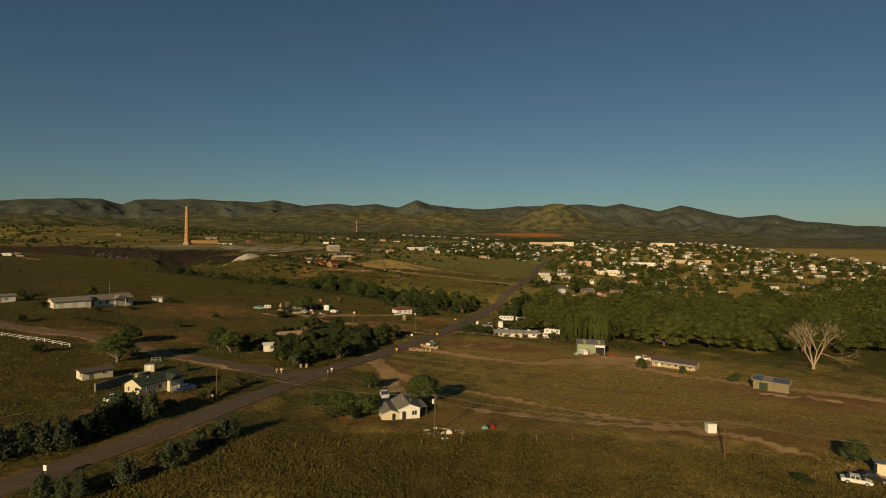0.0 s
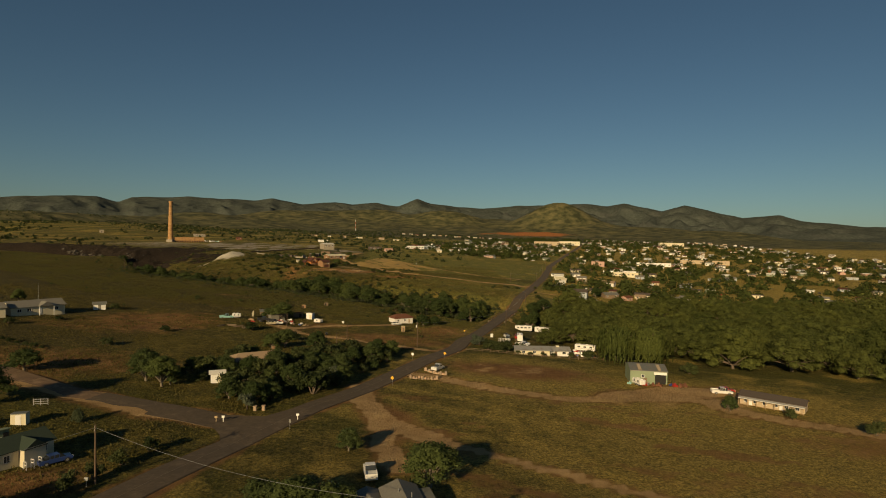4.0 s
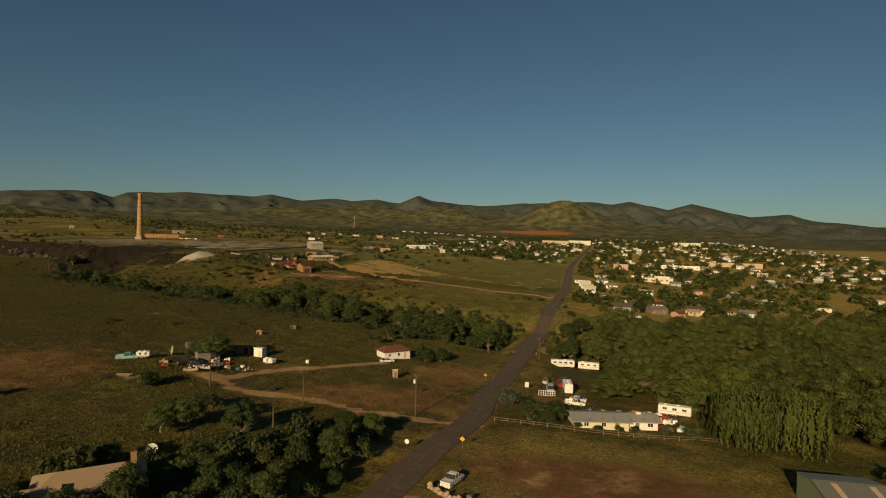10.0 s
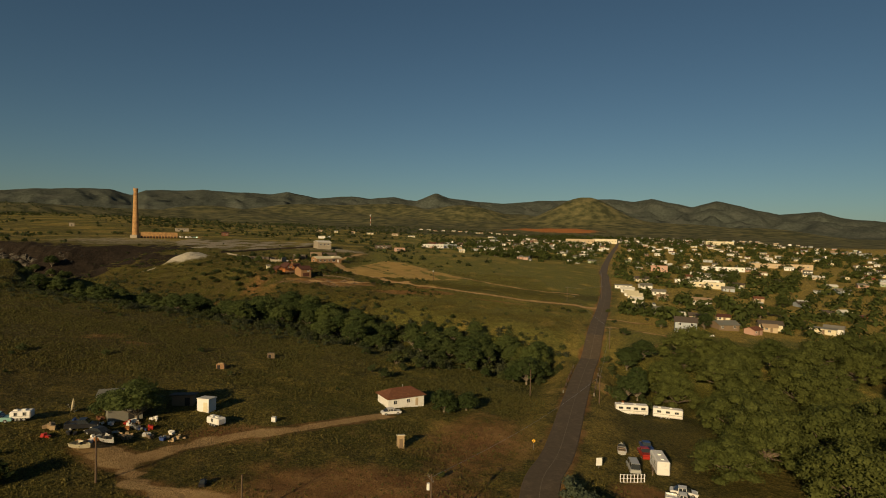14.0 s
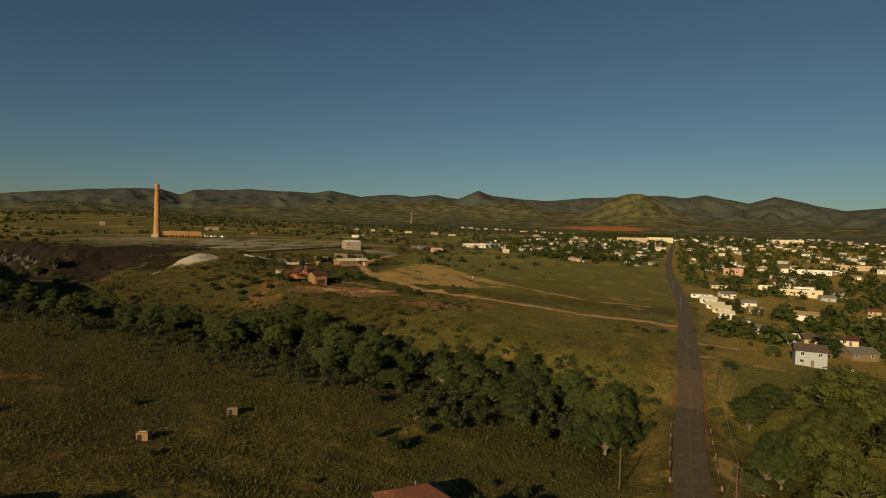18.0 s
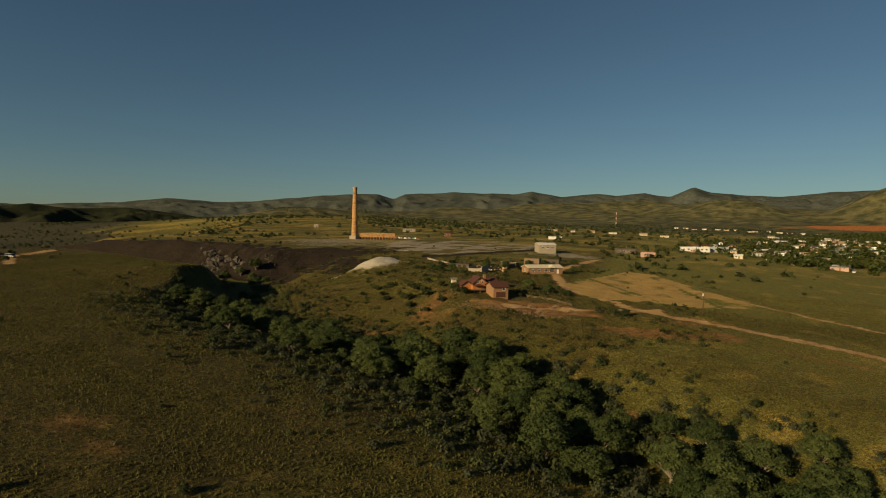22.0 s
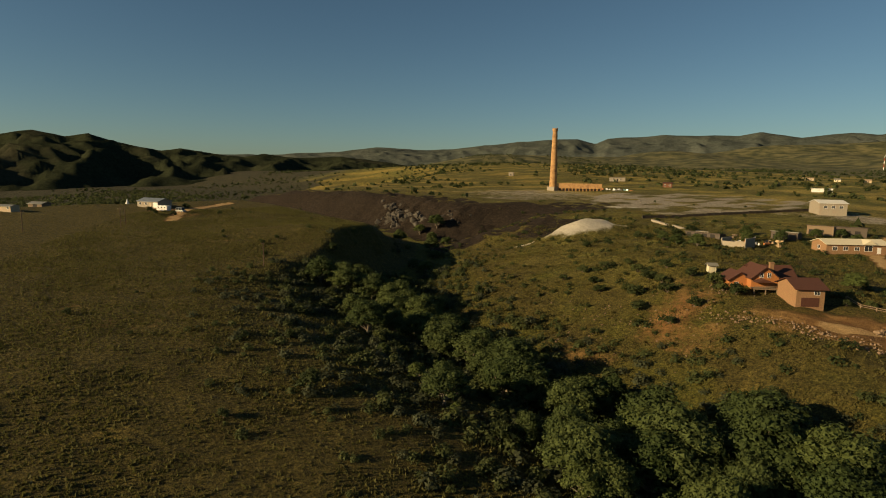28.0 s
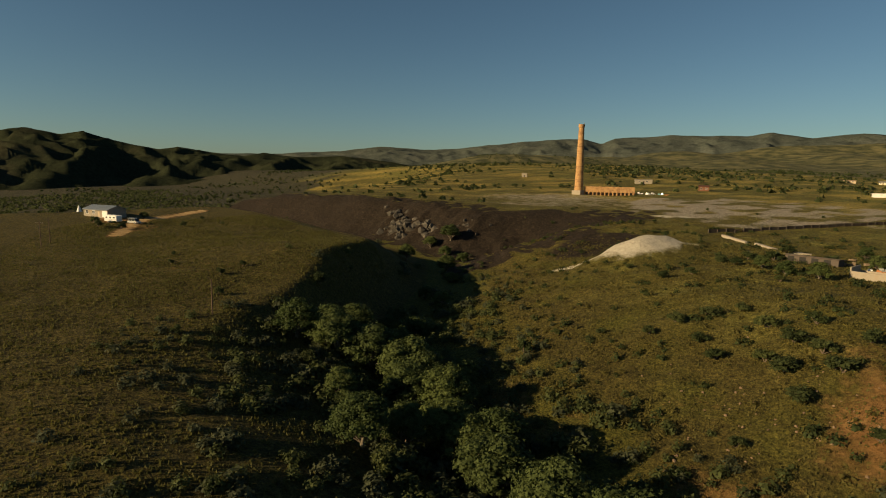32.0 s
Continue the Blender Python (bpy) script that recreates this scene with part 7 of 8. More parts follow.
def boat(x, y, turn, l, label, hull):
    ob = thing("boat", label, "boat", m=pose(x, y, float(ground(x, y)) + 0.1, 0, 0, turn))
    bm = bmesh.new()
    rows = []
    for u in np.linspace(0, 1, 7):
        half = 0.95 * (1 - u**3.2)
        px = -l / 2 + l * u
        rows.append([bm.verts.new(p) for p in ((px, -half, 0.95 + 0.25 * u * u), (px, -half * 0.75, 0.25 + 0.3 * u * u), (px, 0, 0.05 + 0.5 * u**3), (px, half * 0.75, 0.25 + 0.3 * u * u), (px, half, 0.95 + 0.25 * u * u))])
    for a, b in zip(rows[:-1], rows[1:]):
        for i in range(4):
            bm.faces.new((a[i], b[i], b[i + 1], a[i + 1]))
    bm.faces.new(rows[0])
    bmesh.ops.solidify(bm, geom=bm.faces[:], thickness=0.05)
    part("hull", bm, hull, ob)
    bm = bmesh.new()
    box(bm, -l * 0.3, -0.75, 0.6, -l * 0.12, 0.75, 0.72)
    box(bm, 0, -0.7, 0.6, l * 0.1, 0.7, 0.72)
    part("bench", bm, WOOD, ob)
    bm = bmesh.new()
    box(bm, l * 0.1, -0.7, 0.9, l * 0.13, 0.7, 1.35)
    part("windscreen", bm, GLASS, ob)
    return ob


boat(-57.0, 278.0, -35, 5.0, "old white motorboat aground in the yard", CAR["white"])
boat(-59.0, 274.3, -20, 4.0, "upturned pale boat hull on grass", CREAM)
boat(38.8, 299.0, 75, 4.6, "small white boat parked on grass", CAR["white"])
dish(-71.0, 291, float(ground(-71, 291)), 1.25, Euler((radians(80), 0, radians(-55))).to_matrix(), "large tilted yellowish satellite dish", CREAM)
house("shack", "patched tin-roofed shack in the junk yard", -66.0, 300, 20, 9, 5, 2.2, 0.6, WOOD, TIN_ROOF, category="shack", doors=[("s", 0, 1.0, 1.8, DARK)])
house("shack", "low grey shack under the dark tree", -61.5, 291.5, 35, 6, 4, 2.0, 0.5, GREY_ROOF, GREY_ROOF, category="shack", doors=[("s", 1, 1.0, 1.7, DARK)], mono=True)
house("shack", "patched tin-roofed shack in the junk yard", -54.5, 302, 10, 4.2, 3, 1.8, 0.4, WOOD, BROWN_ROOF, category="shack", doors=[("s", 1, 1.0, 1.7, DARK)], mono=True)
car(-64.5, 283.2, 15, "black", "pickup", "derelict dark pickup in the junk yard")
car(-60.5, 281.2, 160, "black", "sedan", "derelict dark car in the junk yard")
quad = car(-36.0, 267.6, 100, "black", "sedan", "small black quad bike beside the dirt track", name="quad_bike")
quad["category"] = "quad bike"
quad.matrix_basis = quad.matrix_basis @ Matrix.Diagonal((0.42, 0.5, 0.7, 1))
r7 = np.random.RandomState(7)
SCRAP = [RUST, WHITE, CAR["red"], CAR["blue"], STEEL, RAW_WOOD, CAR["aqua"], WOOD, SIGN_WHITE, CAR["black"], LOG]
def scrap(name, spots, s, label, seed):
    """A spread of boards, boxes and pipes too small and jumbled to tell apart."""
    r = np.random.RandomState(seed)
    bm = bmesh.new()
    for px, py in spots:
        z = float(ground(px, py))
        shade = r.randint(len(SCRAP))
        for _ in range(4):
            a, b, c = px + r.uniform(-0.8, 0.8) * s, py + r.uniform(-0.6, 0.6) * s, z + r.uniform(0, 0.3) * s
            w, d, h = (r.uniform(0.15, 0.8) * s for _ in range(3))
            vs = box(bm, a - w / 2, b - d / 2, c - 0.15, a + w / 2, b + d / 2, c + h * 0.7)
            bmesh.ops.rotate(bm, verts=vs, cent=(a, b, c), matrix=Euler((r.normal(0, 0.15), r.normal(0, 0.15), r.uniform(0, 3))).to_matrix())
            for f in {f for v in vs for f in v.link_faces}:
                f.material_index = shade
    return tagged(part(name, bm, SCRAP), label, "scrap", kind="stuff")


scrap("scrap", [(7 + r7.normal(0, 3.5), 106.5 + r7.normal(0, 1.6)) for _ in range(12)], 0.42, "jumbled junk and boards beside the white house", 11)
scrap("scrap", [(-58 + r7.normal(0, 5.5), 284 + r7.normal(0, 3.2)) for _ in range(34)], 1.1, "jumbled scrap and boards over the yard", 1)
scrap("scrap", [(r7.uniform(44, 64), r7.uniform(262, 272)) for _ in range(60)] + [(r7.uniform(56, 66), r7.uniform(254, 259)) for _ in range(14)], 1.1, "bright jumbled scrap in the roadside yard", 2)
for k, (px, py) in enumerate(((-72, 266), (-69, 264.5), (-75, 263), (-66, 262.5), (100, 144), (103, 143), (106, 141), (109, 143), (112, 140), (98, 147), (94, 148.5))):
    pile = thing("log_pile", "heap of grey cut branches on grass", "log pile", "branch heaps", m=pose(px, py, float(ground(px, py)) - 0.03, 0, 0, k * 41))
    for _ in range(9):
        bm = bmesh.new()
        a = r7.uniform(-0.5, 0.5)
        tube(bm, (-1.8 + r7.uniform(-0.4, 0.4), a * 2, 0.1 + r7.uniform(0, 0.4)), (1.8 + r7.uniform(-0.4, 0.4), a * 2 + r7.normal(0, 0.3), 0.1 + r7.uniform(0, 0.4)), 0.09, 0.07, 6)
        part("branch", bm, WOOD, pile)
# roadside yard: ranch building, caravans, parked cars
house("roadside_house", "low cream house with long pale tin roof", 42.6, 258.4, -3, 12.5, 7.5, 2.1, 0.8, CREAM, PALE_TIN, windows=[("s", -3.5, 1.4, 1.0, 0.8), ("s", 0.5, 1.4, 1.0, 0.8)], doors=[("s", 3.6, 0.9, 1.9, WOOD)], ribs=1.0, over=0.6)
pr = house("roadside_house", "tin-roofed white annex with open porch", 52.6, 259.4, -3, 7.5, 6.0, 2.3, 0.8, WHITE, PALE_TIN, windows=[("s", 2.0, 1.4, 1.2, 0.8)], doors=[("s", -1.0, 0.9, 1.9, WOOD)], ribs=1.0, over=0.8)
bm = bmesh.new()
box(bm, -0.6, -0.5, 2.8, 0.6, 0.5, 3.6)
soften(bm, 0.05)
part("cooler", bm, CREAM, pr, "cream rooftop cooler")
rail_fence([(17.6, 255.6), (38, 250), (61, 248), (66, 246)], 1.1, 3.0, WOOD, "weathered two-rail timber fence along the field")
rail_fence([(33.4, 282.6), (38.3, 284.0)], 1.5, 0.7, WHITE, "white slatted gate of the yard", 3)
trailer("motorhome", 53.2, 336.0, -8, 8.6, 2.4, 2.9, "long white motorhome parked under trees", "motorhome", windows=4)
trailer("travel_trailer", 62.6, 334.4, -20, 7.6, 2.4, 2.8, "white travel trailer parked under trees", "camper", windows=3)
trailer("motorhome", 43.6, 290.6, 82, 6.4, 2.4, 3.1, "white motorhome seen from its flat rear", "motorhome", windows=2)
car(38.1, 289.5, 82, "silver", "van", "pale grey van behind the white gate")
car(45.8, 304.0, 84, "blue", "pickup", "blue pickup in the fenced yard")
car(43.6, 298.8, 84, "red", "pickup", "rusty red pickup in the fenced yard")
car(41.9, 276.0, -20, "white", "pickup", "white pickup with camper shell")
car(43.6, 279.4, -20, "white", "sedan", "white sedan parked in the yard")
car(50.5, 266.5, -10, "white", "pickup", "white truck among the scrap")
trailer("travel_trailer", 66.5, 270.5, -25, 8.0, 2.4, 2.7, "long white trailer half under trees", "camper", windows=3)
bm = bmesh.new()
for i in range(14):
    vs = box(bm, -0.5, i * 1.6, -0.4, -0.42, i * 1.6 + 1.5, 1.7)
    box(bm, -0.42, i * 1.6 + 0.7, -0.4, -0.3, i * 1.6 + 0.85, 1.75)
tagged(part("board_fence", bm, WOOD), "dark board fence through the yard", "fence").matrix_basis = pose(41.6, 287.5, float(ground(44, 300)), -7, 0, -18)
# ruined boxes in the field
for px, py, turn in ((-50.2, 349.6, 20), (-58.2, 331.8, 10)):
    ob = house("ruin", "small roofless block ruin in the grass", px, py, turn, 2.0, 1.7, 1.2, 0.25, BRICK_TAN if px < -55 else WOOD, RAW_WOOD if px < -55 else BROWN_ROOF, mono=True, over=-0.3, category="ruin", doors=[("s", -0.4, 0.7, 1.1, DARK), ("w", 0, 0.6, 1.0, DARK)])
# bridge over the creek: low timber and concrete rails
for side in (-1, 1):
    for k in range(5):
        u = k / 4
        c = Vector((40 + 10 * u, 342 + 31 * u))
        n = Vector((-0.95, 0.31)) * 4.3 * side
        bm = bmesh.new()
        box(bm, -0.12, -0.12, -1.2, 0.12, 0.12, 0.8)
        ob = part("bridge_post", bm, CONCRETE)
        tagged(ob, "squat concrete bridge rail post", "bridge post", "bridge posts").matrix_basis = pose(c.x + n.x, c.y + n.y, -4.55, 0, 0, 18)
    bm = bmesh.new()
    box(bm, -0.06, -16, 0.45, 0.06, 16, 0.75)
    soften(bm, 0.02)
    tagged(part("guard_rail", bm, RUST), "rusty guard rail along the bridge", "guard rail", "bridge rails").matrix_basis = pose(45 - 4.3 * 0.95 * side, 357.5 + 4.3 * 0.31 * side, -4.55, 0, 0, -17.9)
for k, (px, py) in enumerate(((51, 349), (53, 352), (55, 350))):
    bm = bmesh.new()
    for i in range(5):
        box(bm, -2.2, -0.8 + i * 0.4, 0, 2.2, -0.5 + i * 0.4, 0.2 + 0.2 * (i % 2))
    tagged(part("timber_stack", bm, LOG), "stack of reddish timber beside the road", "timber", "timber stacks").matrix_basis = pose(px, py, float(ground(px, py)), 0, 0, 20 + k * 25)
# poles and wires
POLES = [(-45.6, 128.3, 8.6, -60, False, True), (5.4, 106.3, 8.4, -70, True, True), (60.6, 99.2, 7.4, -80, False, False), (-0.6, 257.1, 9.6, -70, True, True), (-26.9, 258.7, 6.4, 0, False, False), (-50.5, 264.2, 7.0, 0, False, False), (25.7, 338.9, 7.5, -70, False, False),
         (43.8, 334.2, 8.0, -70, False, True), (64.9, 397.1, 8.5, -70, False, True), (-4.9, 528.5, 9.0, -20, True, False), (71.4, 501.8, 8.0, -20, False, True), (-201.8, 438.9, 7.2, 40, False, False), (-289.8, 427.6, 7.5, 40, False, True), (-295.1, 430.9, 7.5, 40, False, False), (-291.3, 396.9, 7.5, 40, False, True), (-26.5, 230.5, 7.5, 0, False, False), (96, 520, 8, -70, False, True), (118, 600, 8, -70, False, True), (140, 690, 8, -70, False, True)]
heads = []
for px, py, tall, turn, can, arm in POLES:
    utility_pole(px, py, tall, turn, can, arm)
    heads.append(Vector((px, py, float(ground(px, py)) + tall - 0.4)))
for a, b, sag in ((0, 1, 2.0), (1, 2, 1.6), (3, 7, 1.5), (7, 8, 1.2), (8, 10, 1.8), (10, 16, 0.8), (16, 17, 1.2), (17, 18, 1.2)):
    wire(heads[a], heads[b], sag)
wire(heads[2], Vector((118, 84, 6)), 1.5)
wire(heads[0], Vector((-96, 60, 10.5)), 1.5)
wire(heads[1] - Vector((0, 0, 1.2)), heads[2] - Vector((0, 0, 1.0)), 1.8)
# lone field posts along the grass edge
rail_fence([(-20, 96), (18, 103), (40, 105), (66, 99), (80, 84)], 1.1, 7.0, WOOD, "sparse line of grey fence posts", 0, thick=0.05)


# ---- the smelter stack and the north bank ----
def stack_material():
    mat = bpy.data.materials.new("stack_brick")
    mat.use_nodes = True
    nt = mat.node_tree
    b = nt.nodes["Principled BSDF"]
    co = nt.nodes.new("ShaderNodeTexCoord").outputs["Object"]
    brick = ramp(nt, noise_tex(nt, co, 1.8, 6, 0.7), [(0.3, (0.31, 0.17, 0.066)), (0.7, (0.52, 0.32, 0.135))])
    wave = nt.nodes.new("ShaderNodeTexWave")
    wave.bands_direction = "Z"
    wave.inputs["Scale"].default_value, wave.inputs["Distortion"].default_value = 0.9, 0.6
    nt.links.new(co, wave.inputs["Vector"])
    col = blend(nt, ramp(nt, wave.outputs["Fac"], [(0.86, (0, 0, 0)), (0.95, (0.5, 0.5, 0.5))]), brick, (0.2, 0.1, 0.05))
    streak = ramp(nt, noise_tex(nt, co, 0.35, 5, 0.7), [(0.46, (0, 0, 0)), (0.64, (0.8, 0.8, 0.8))])
    nt.links.new(blend(nt, streak, col, (0.2, 0.105, 0.05)), b.inputs["Base Color"])
    b.inputs["Roughness"].default_value = 0.92
    bp = node(nt, "ShaderNodeBump", Strength=0.4, Distance=0.08)
    nt.links.new(noise_tex(nt, co, 6, 4), bp.inputs["Height"])
    nt.links.new(bp.outputs[0], b.inputs["Normal"])
    return mat


STACK = stack_material()
CRAG = paint("grey_crag", (0.06, 0.052, 0.041), 0.95, 0, 0.8, 0.35, bump=0.6, stain=(0.125, 0.11, 0.088))
SX, SY = -311.1, 758.7
st = thing("smelter_stack", "tall tapered tan brick smelter chimney", "chimney", m=pose(SX, SY, float(ground(SX, SY))))


def ring_wall(bm, r0, r1, z0, z1, t, n=32):
    rows = [[bm.verts.new((r * math.cos(6.2832 * i / n), r * math.sin(6.2832 * i / n), z)) for i in range(n)] for r, z in ((r0, z0), (r1, z1), (r1 - t, z1), (r0 - t, z0))]
    for a, b in zip(rows, rows[1:] + rows[:1]):
        for i in range(n):
            bm.faces.new((a[i], a[(i + 1) % n], b[(i + 1) % n], b[i]))


bm = bmesh.new()
ring_wall(bm, 3.1, 1.95, 3.0, 47.5, 0.6)
part("shaft", bm, STACK, st)
bm = bmesh.new()
ring_wall(bm, 1.95, 2.25, 47.5, 48.4, 0.5)
ring_wall(bm, 2.25, 2.2, 48.4, 50.0, 0.5)
part("crown", bm, STACK, st, "flared broken brick crown")
bm = bmesh.new()
box(bm, -3.6, -3.6, -2.0, 3.6, 3.6, 3.1)
soften(bm, 0.25)
part("plinth", bm, CONCRETE, st, "square pale plinth")
for k in range(9):
    bm = bmesh.new()
    z = 6 + k * 4.7
    r = 3.1 - 1.15 * (z - 3) / 44.5
    ring_wall(bm, r + 0.06, r + 0.06, z, z + 0.14, 0.2)
    part("iron_band", bm, RUST, st, "rusty iron band")
bm = bmesh.new()
for k in range(5):
    a = 1.1 * k
    tube(bm, (2.0 * math.cos(a), 2.0 * math.sin(a), 50), (2.1 * math.cos(a), 2.1 * math.sin(a), 50.5 + 0.4 * (k % 2)), 0.2, 0.12, 5)
part("broken_brick", bm, STACK, st)
fl = thing("flue_ruin", "long roofless tan brick flue building with arches", "ruin", m=pose(SX + 3.3, SY + 2.2, float(ground(-296, 768)), 0, 0, 30.5))
bm = bmesh.new()
L, H = 35.0, 6.2
box(bm, 0, -0.5, 2.2, L, 0.5, H)
box(bm, 0, 6.2, -1, L, 7.0, H * 0.85)
box(bm, L - 0.8, 0.5, -1, L, 6.2, H)
box(bm, 0, 0.5, -1, 0.8, 6.2, H)
part("wall", bm, STACK, fl)
for k in range(13):
    bm = bmesh.new()
    u = k * L / 12.5
    box(bm, u, -0.5, -1.5, u + 0.9, 0.5, 2.2)
    part("pier", bm, STACK, fl)
bm = bmesh.new()
box(bm, 0.9, 0.9, -1.2, L - 0.9, 1.2, 2.15)
part("inner_wall", bm, BROWN_ROOF, fl, "sooty dark inner wall")
bm = bmesh.new()
for k in range(24):
    box(bm, k * 1.45, -0.5, H, k * 1.45 + r7.uniform(0.4, 1.3), 0.5, H + r7.uniform(0.05, 0.35))
part("broken_top", bm, STACK, fl)
# scattered ruins and outbuildings beyond
house("ruin", "small flat-roofed grey building beyond the stack", -344, 934, 30, 16, 9, 3.6, 0.3, CONCRETE, GREY_ROOF, mono=True, category="building", windows=[("s", -4, 1.9, 1.6, 1.2), ("s", 3, 1.9, 1.6, 1.2)], doors=[("s", 0, 1.2, 2.2, DARK)])
house("ruin", "small red brick ruin on the plain", -268, 884, 20, 8, 6, 3.8, 0.8, RUST, RED_ROOF, category="ruin", windows=[("s", -2, 2.0, 1.2, 1.3), ("s", 2, 2.0, 1.2, 1.3)])
house("hut", "lone pale concrete hut on the plain", -503, 955, 30, 6, 5, 4, 0.3, CONCRETE, CONCRETE, mono=True, category="hut", doors=[("s", 0, 1.2, 2.0, DARK)])
house("hut", "low pale shed on the distant plain", -150, 905, 20, 14, 6, 2.6, 0.4, WHITE, WHITE_ROOF, mono=True, category="shed")
scrap("rubble", [(-287 + k * 4, 798 + 2 * k) for k in range(6)], 2.2, "weathered rubble beside the flue", 3)
# retaining wall with posts, and leaning slabs
rw = thing("retaining_wall", "long dark timber retaining wall with posts", "wall", m=pose(-172.5, 626, float(ground(-172.5, 626)) - 0.4))
p0, p1 = Vector((-172.5, 626)), Vector((-112, 716))
for k in range(27):
    a = p0.lerp(p1, k / 27) - p0
    b = p0.lerp(p1, (k + 1) / 27) - p0
    z = float(ground(*(a + p0))) - float(ground(-172.5, 626)) + 0.4
    bm = bmesh.new()
    v = [bm.verts.new(p) for p in ((a.x, a.y, z - 1), (b.x, b.y, z - 1), (b.x, b.y, z + 1.4), (a.x, a.y, z + 1.4))]
    bm.faces.new(v)
    bmesh.ops.solidify(bm, geom=bm.faces[:], thickness=0.3)
    part("panel", bm, BROWN_ROOF, rw)
    bm = bmesh.new()
    box(bm, a.x - 0.14, a.y - 0.16, z - 1, a.x + 0.14, a.y + 0.16, z + 1.42)
    part("post", bm, BROWN_ROOF, rw)
for px, py, l, turn, word in ((-160, 617, 14, -38, "long pale fallen concrete slab"), (-146, 606, 12, -38, "long pale fallen concrete slab"), (-134, 598, 5, 10, "broken pale concrete slab")):
    bm = bmesh.new()
    box(bm, -l / 2, -0.7, -0.3, l / 2, 0.7, 0.8)
    soften(bm, 0.1)
    tagged(part("concrete_slab", bm, CONCRETE), word, "slab", "slabs by the wall").matrix_basis = pose(px, py, float(ground(px, py)), 0, 4, turn)
# ruined concrete building, bunkers and sheds of the works
ru = thing("concrete_ruin", "roofless white concrete ruin with broken walls", "ruin", m=pose(-111.5, 570.5, float(ground(-111.5, 570.5)), 0, 0, -8))
for x0, y0, x1, y1, h in ((-5, -3.2, 3.5, -2.8, 2.0), (-5, -3.2, -4.6, 4, 3.0), (3.1, -3.2, 3.5, 4, 3.4), (-5, 3.6, 3.5, 4, 1.6)):
    bm = bmesh.new()
    box(bm, x0, y0, -0.8, x1, y1, h)
    soften(bm, 0.08)
    part("wall", bm, CONCRETE, ru)
for k, (px, py, l, w, h) in enumerate(((-128, 584, 14, 4, 1.9), (-104, 600, 9, 5, 2.6), (-97, 622, 9, 5, 3.2), (-89, 632, 11, 6, 3.0))):
    house("works_shed", "low dark flat-roofed works shed", px, py, -10 + 6 * k, l, w, h, 0.4, (BROWN_ROOF, BROWN_ROOF, WOOD, BROWN_ROOF)[k], (BROWN_ROOF, TIN_ROOF, BROWN_ROOF, BROWN_ROOF)[k], mono=True, category="shed", doors=[("s", u, 1.8, 2.0, DARK) for u in np.arange(-l / 2 + 1.6, l / 2 - 1, 3.2)])
scrap("scrap", [(-118 + r7.uniform(-6, 18), 580 + r7.uniform(-4, 14)) for _ in range(14)], 1.6, "rusty machinery and scrap near the ruins", 4)
house("workshop", "tall grey block workshop with two gables", -109, 699, 28, 12, 15, 5.6, 1.4, CONCRETE, WHITE_ROOF, windows=[("s", -3.4, 3.8, 1.6, 1.2), ("s", 0, 3.8, 1.6, 1.2), ("s", 3.4, 3.8, 1.6, 1.2)], doors=[("e", -3, 3, 3.4, DARK, "open_bay"), ("e", 3, 3, 3.4, DARK, "open_bay")], category="workshop")
r2 = house("brick_bungalow", "long low tan brick bungalow with pale roof", -82.6, 588.5, 40, 19.5, 8.5, 3.0, 1.3, BRICK_TAN, CREAM, windows=[("s", -7, 1.6, 1.4, 1.1), ("s", -3.6, 1.6, 1.4, 1.1), ("s", 0, 1.6, 1.4, 1.1), ("s", 3.6, 1.8, 2.4, 1.9), ("w", 0, 1.6, 1.4, 1.1)], doors=[("s", 7, 1.2, 2.1, WHITE)], over=0.5)
bm = bmesh.new()
v = [bm.verts.new(p) for p in ((1.4, -5.0, 3.0), (6.0, -5.0, 3.0), (3.7, -5.0, 4.5), (1.4, 0, 3.0), (6.0, 0, 3.0), (3.7, 0, 4.5))]
for f in ((0, 1, 2), (5, 4, 3), (0, 2, 5, 3), (2, 1, 4, 5), (1, 0, 3, 4)):
    bm.faces.new([v[i] for i in f])
part("porch_roof", bm, CREAM, r2)
# log house on the bluff with its stone garage
ro = thing("log_house", "orange log house with brown-red roofs on the bluff", "house", m=pose(-84.6, 507.2, float(ground(-85.5, 506.5)) - 1.0, 0, 0, 40) @ Matrix.Diagonal((0.78, 0.78, 0.8, 1)))
for l, w, h, rise, x, y, word in ((8.0, 10.0, 4.6, 3.2, -3.5, 4.0, "main"), (6.5, 7.0, 3.4, 2.2, -9.6, 5.4, "wing")):
    bm = bmesh.new()
    prism(bm, w, l, h, rise)
    ob = part("wall", bm, LOG, ro)
    ob.matrix_basis = pose(x, y, 0, 0, 0, 90)
    bm = bmesh.new()
    slab_roof(bm, w, l, h, rise, 0.6, 0.2)
    ob = part("roof", bm, RED_ROOF, ro)
    ob.matrix_basis = pose(x, y, 0, 0, 0, 90)
bm = bmesh.new()
prism(bm, 13, 8, 4.4, 2.6, 1.5, 8.5, 0)
part("wall", bm, LOG, ro)
bm = bmesh.new()
slab_roof(bm, 13, 8, 4.4, 2.6, 0.6, 0.2, x=1.5, y=8.5)
part("roof", bm, RED_ROOF, ro)
for px, pz, ww in ((-4.6, 5.4, 0.9), (-2.4, 5.4, 0.9), (-10.5, 2.0, 1.0)):
    add_window(ro, pose(px, -1.02 if px > -8 else 1.88, pz), ww, 1.3, WHITE)
bm = bmesh.new()
box(bm, -8.0, -4.2, 1.6, -1.0, -1.0, 1.85)
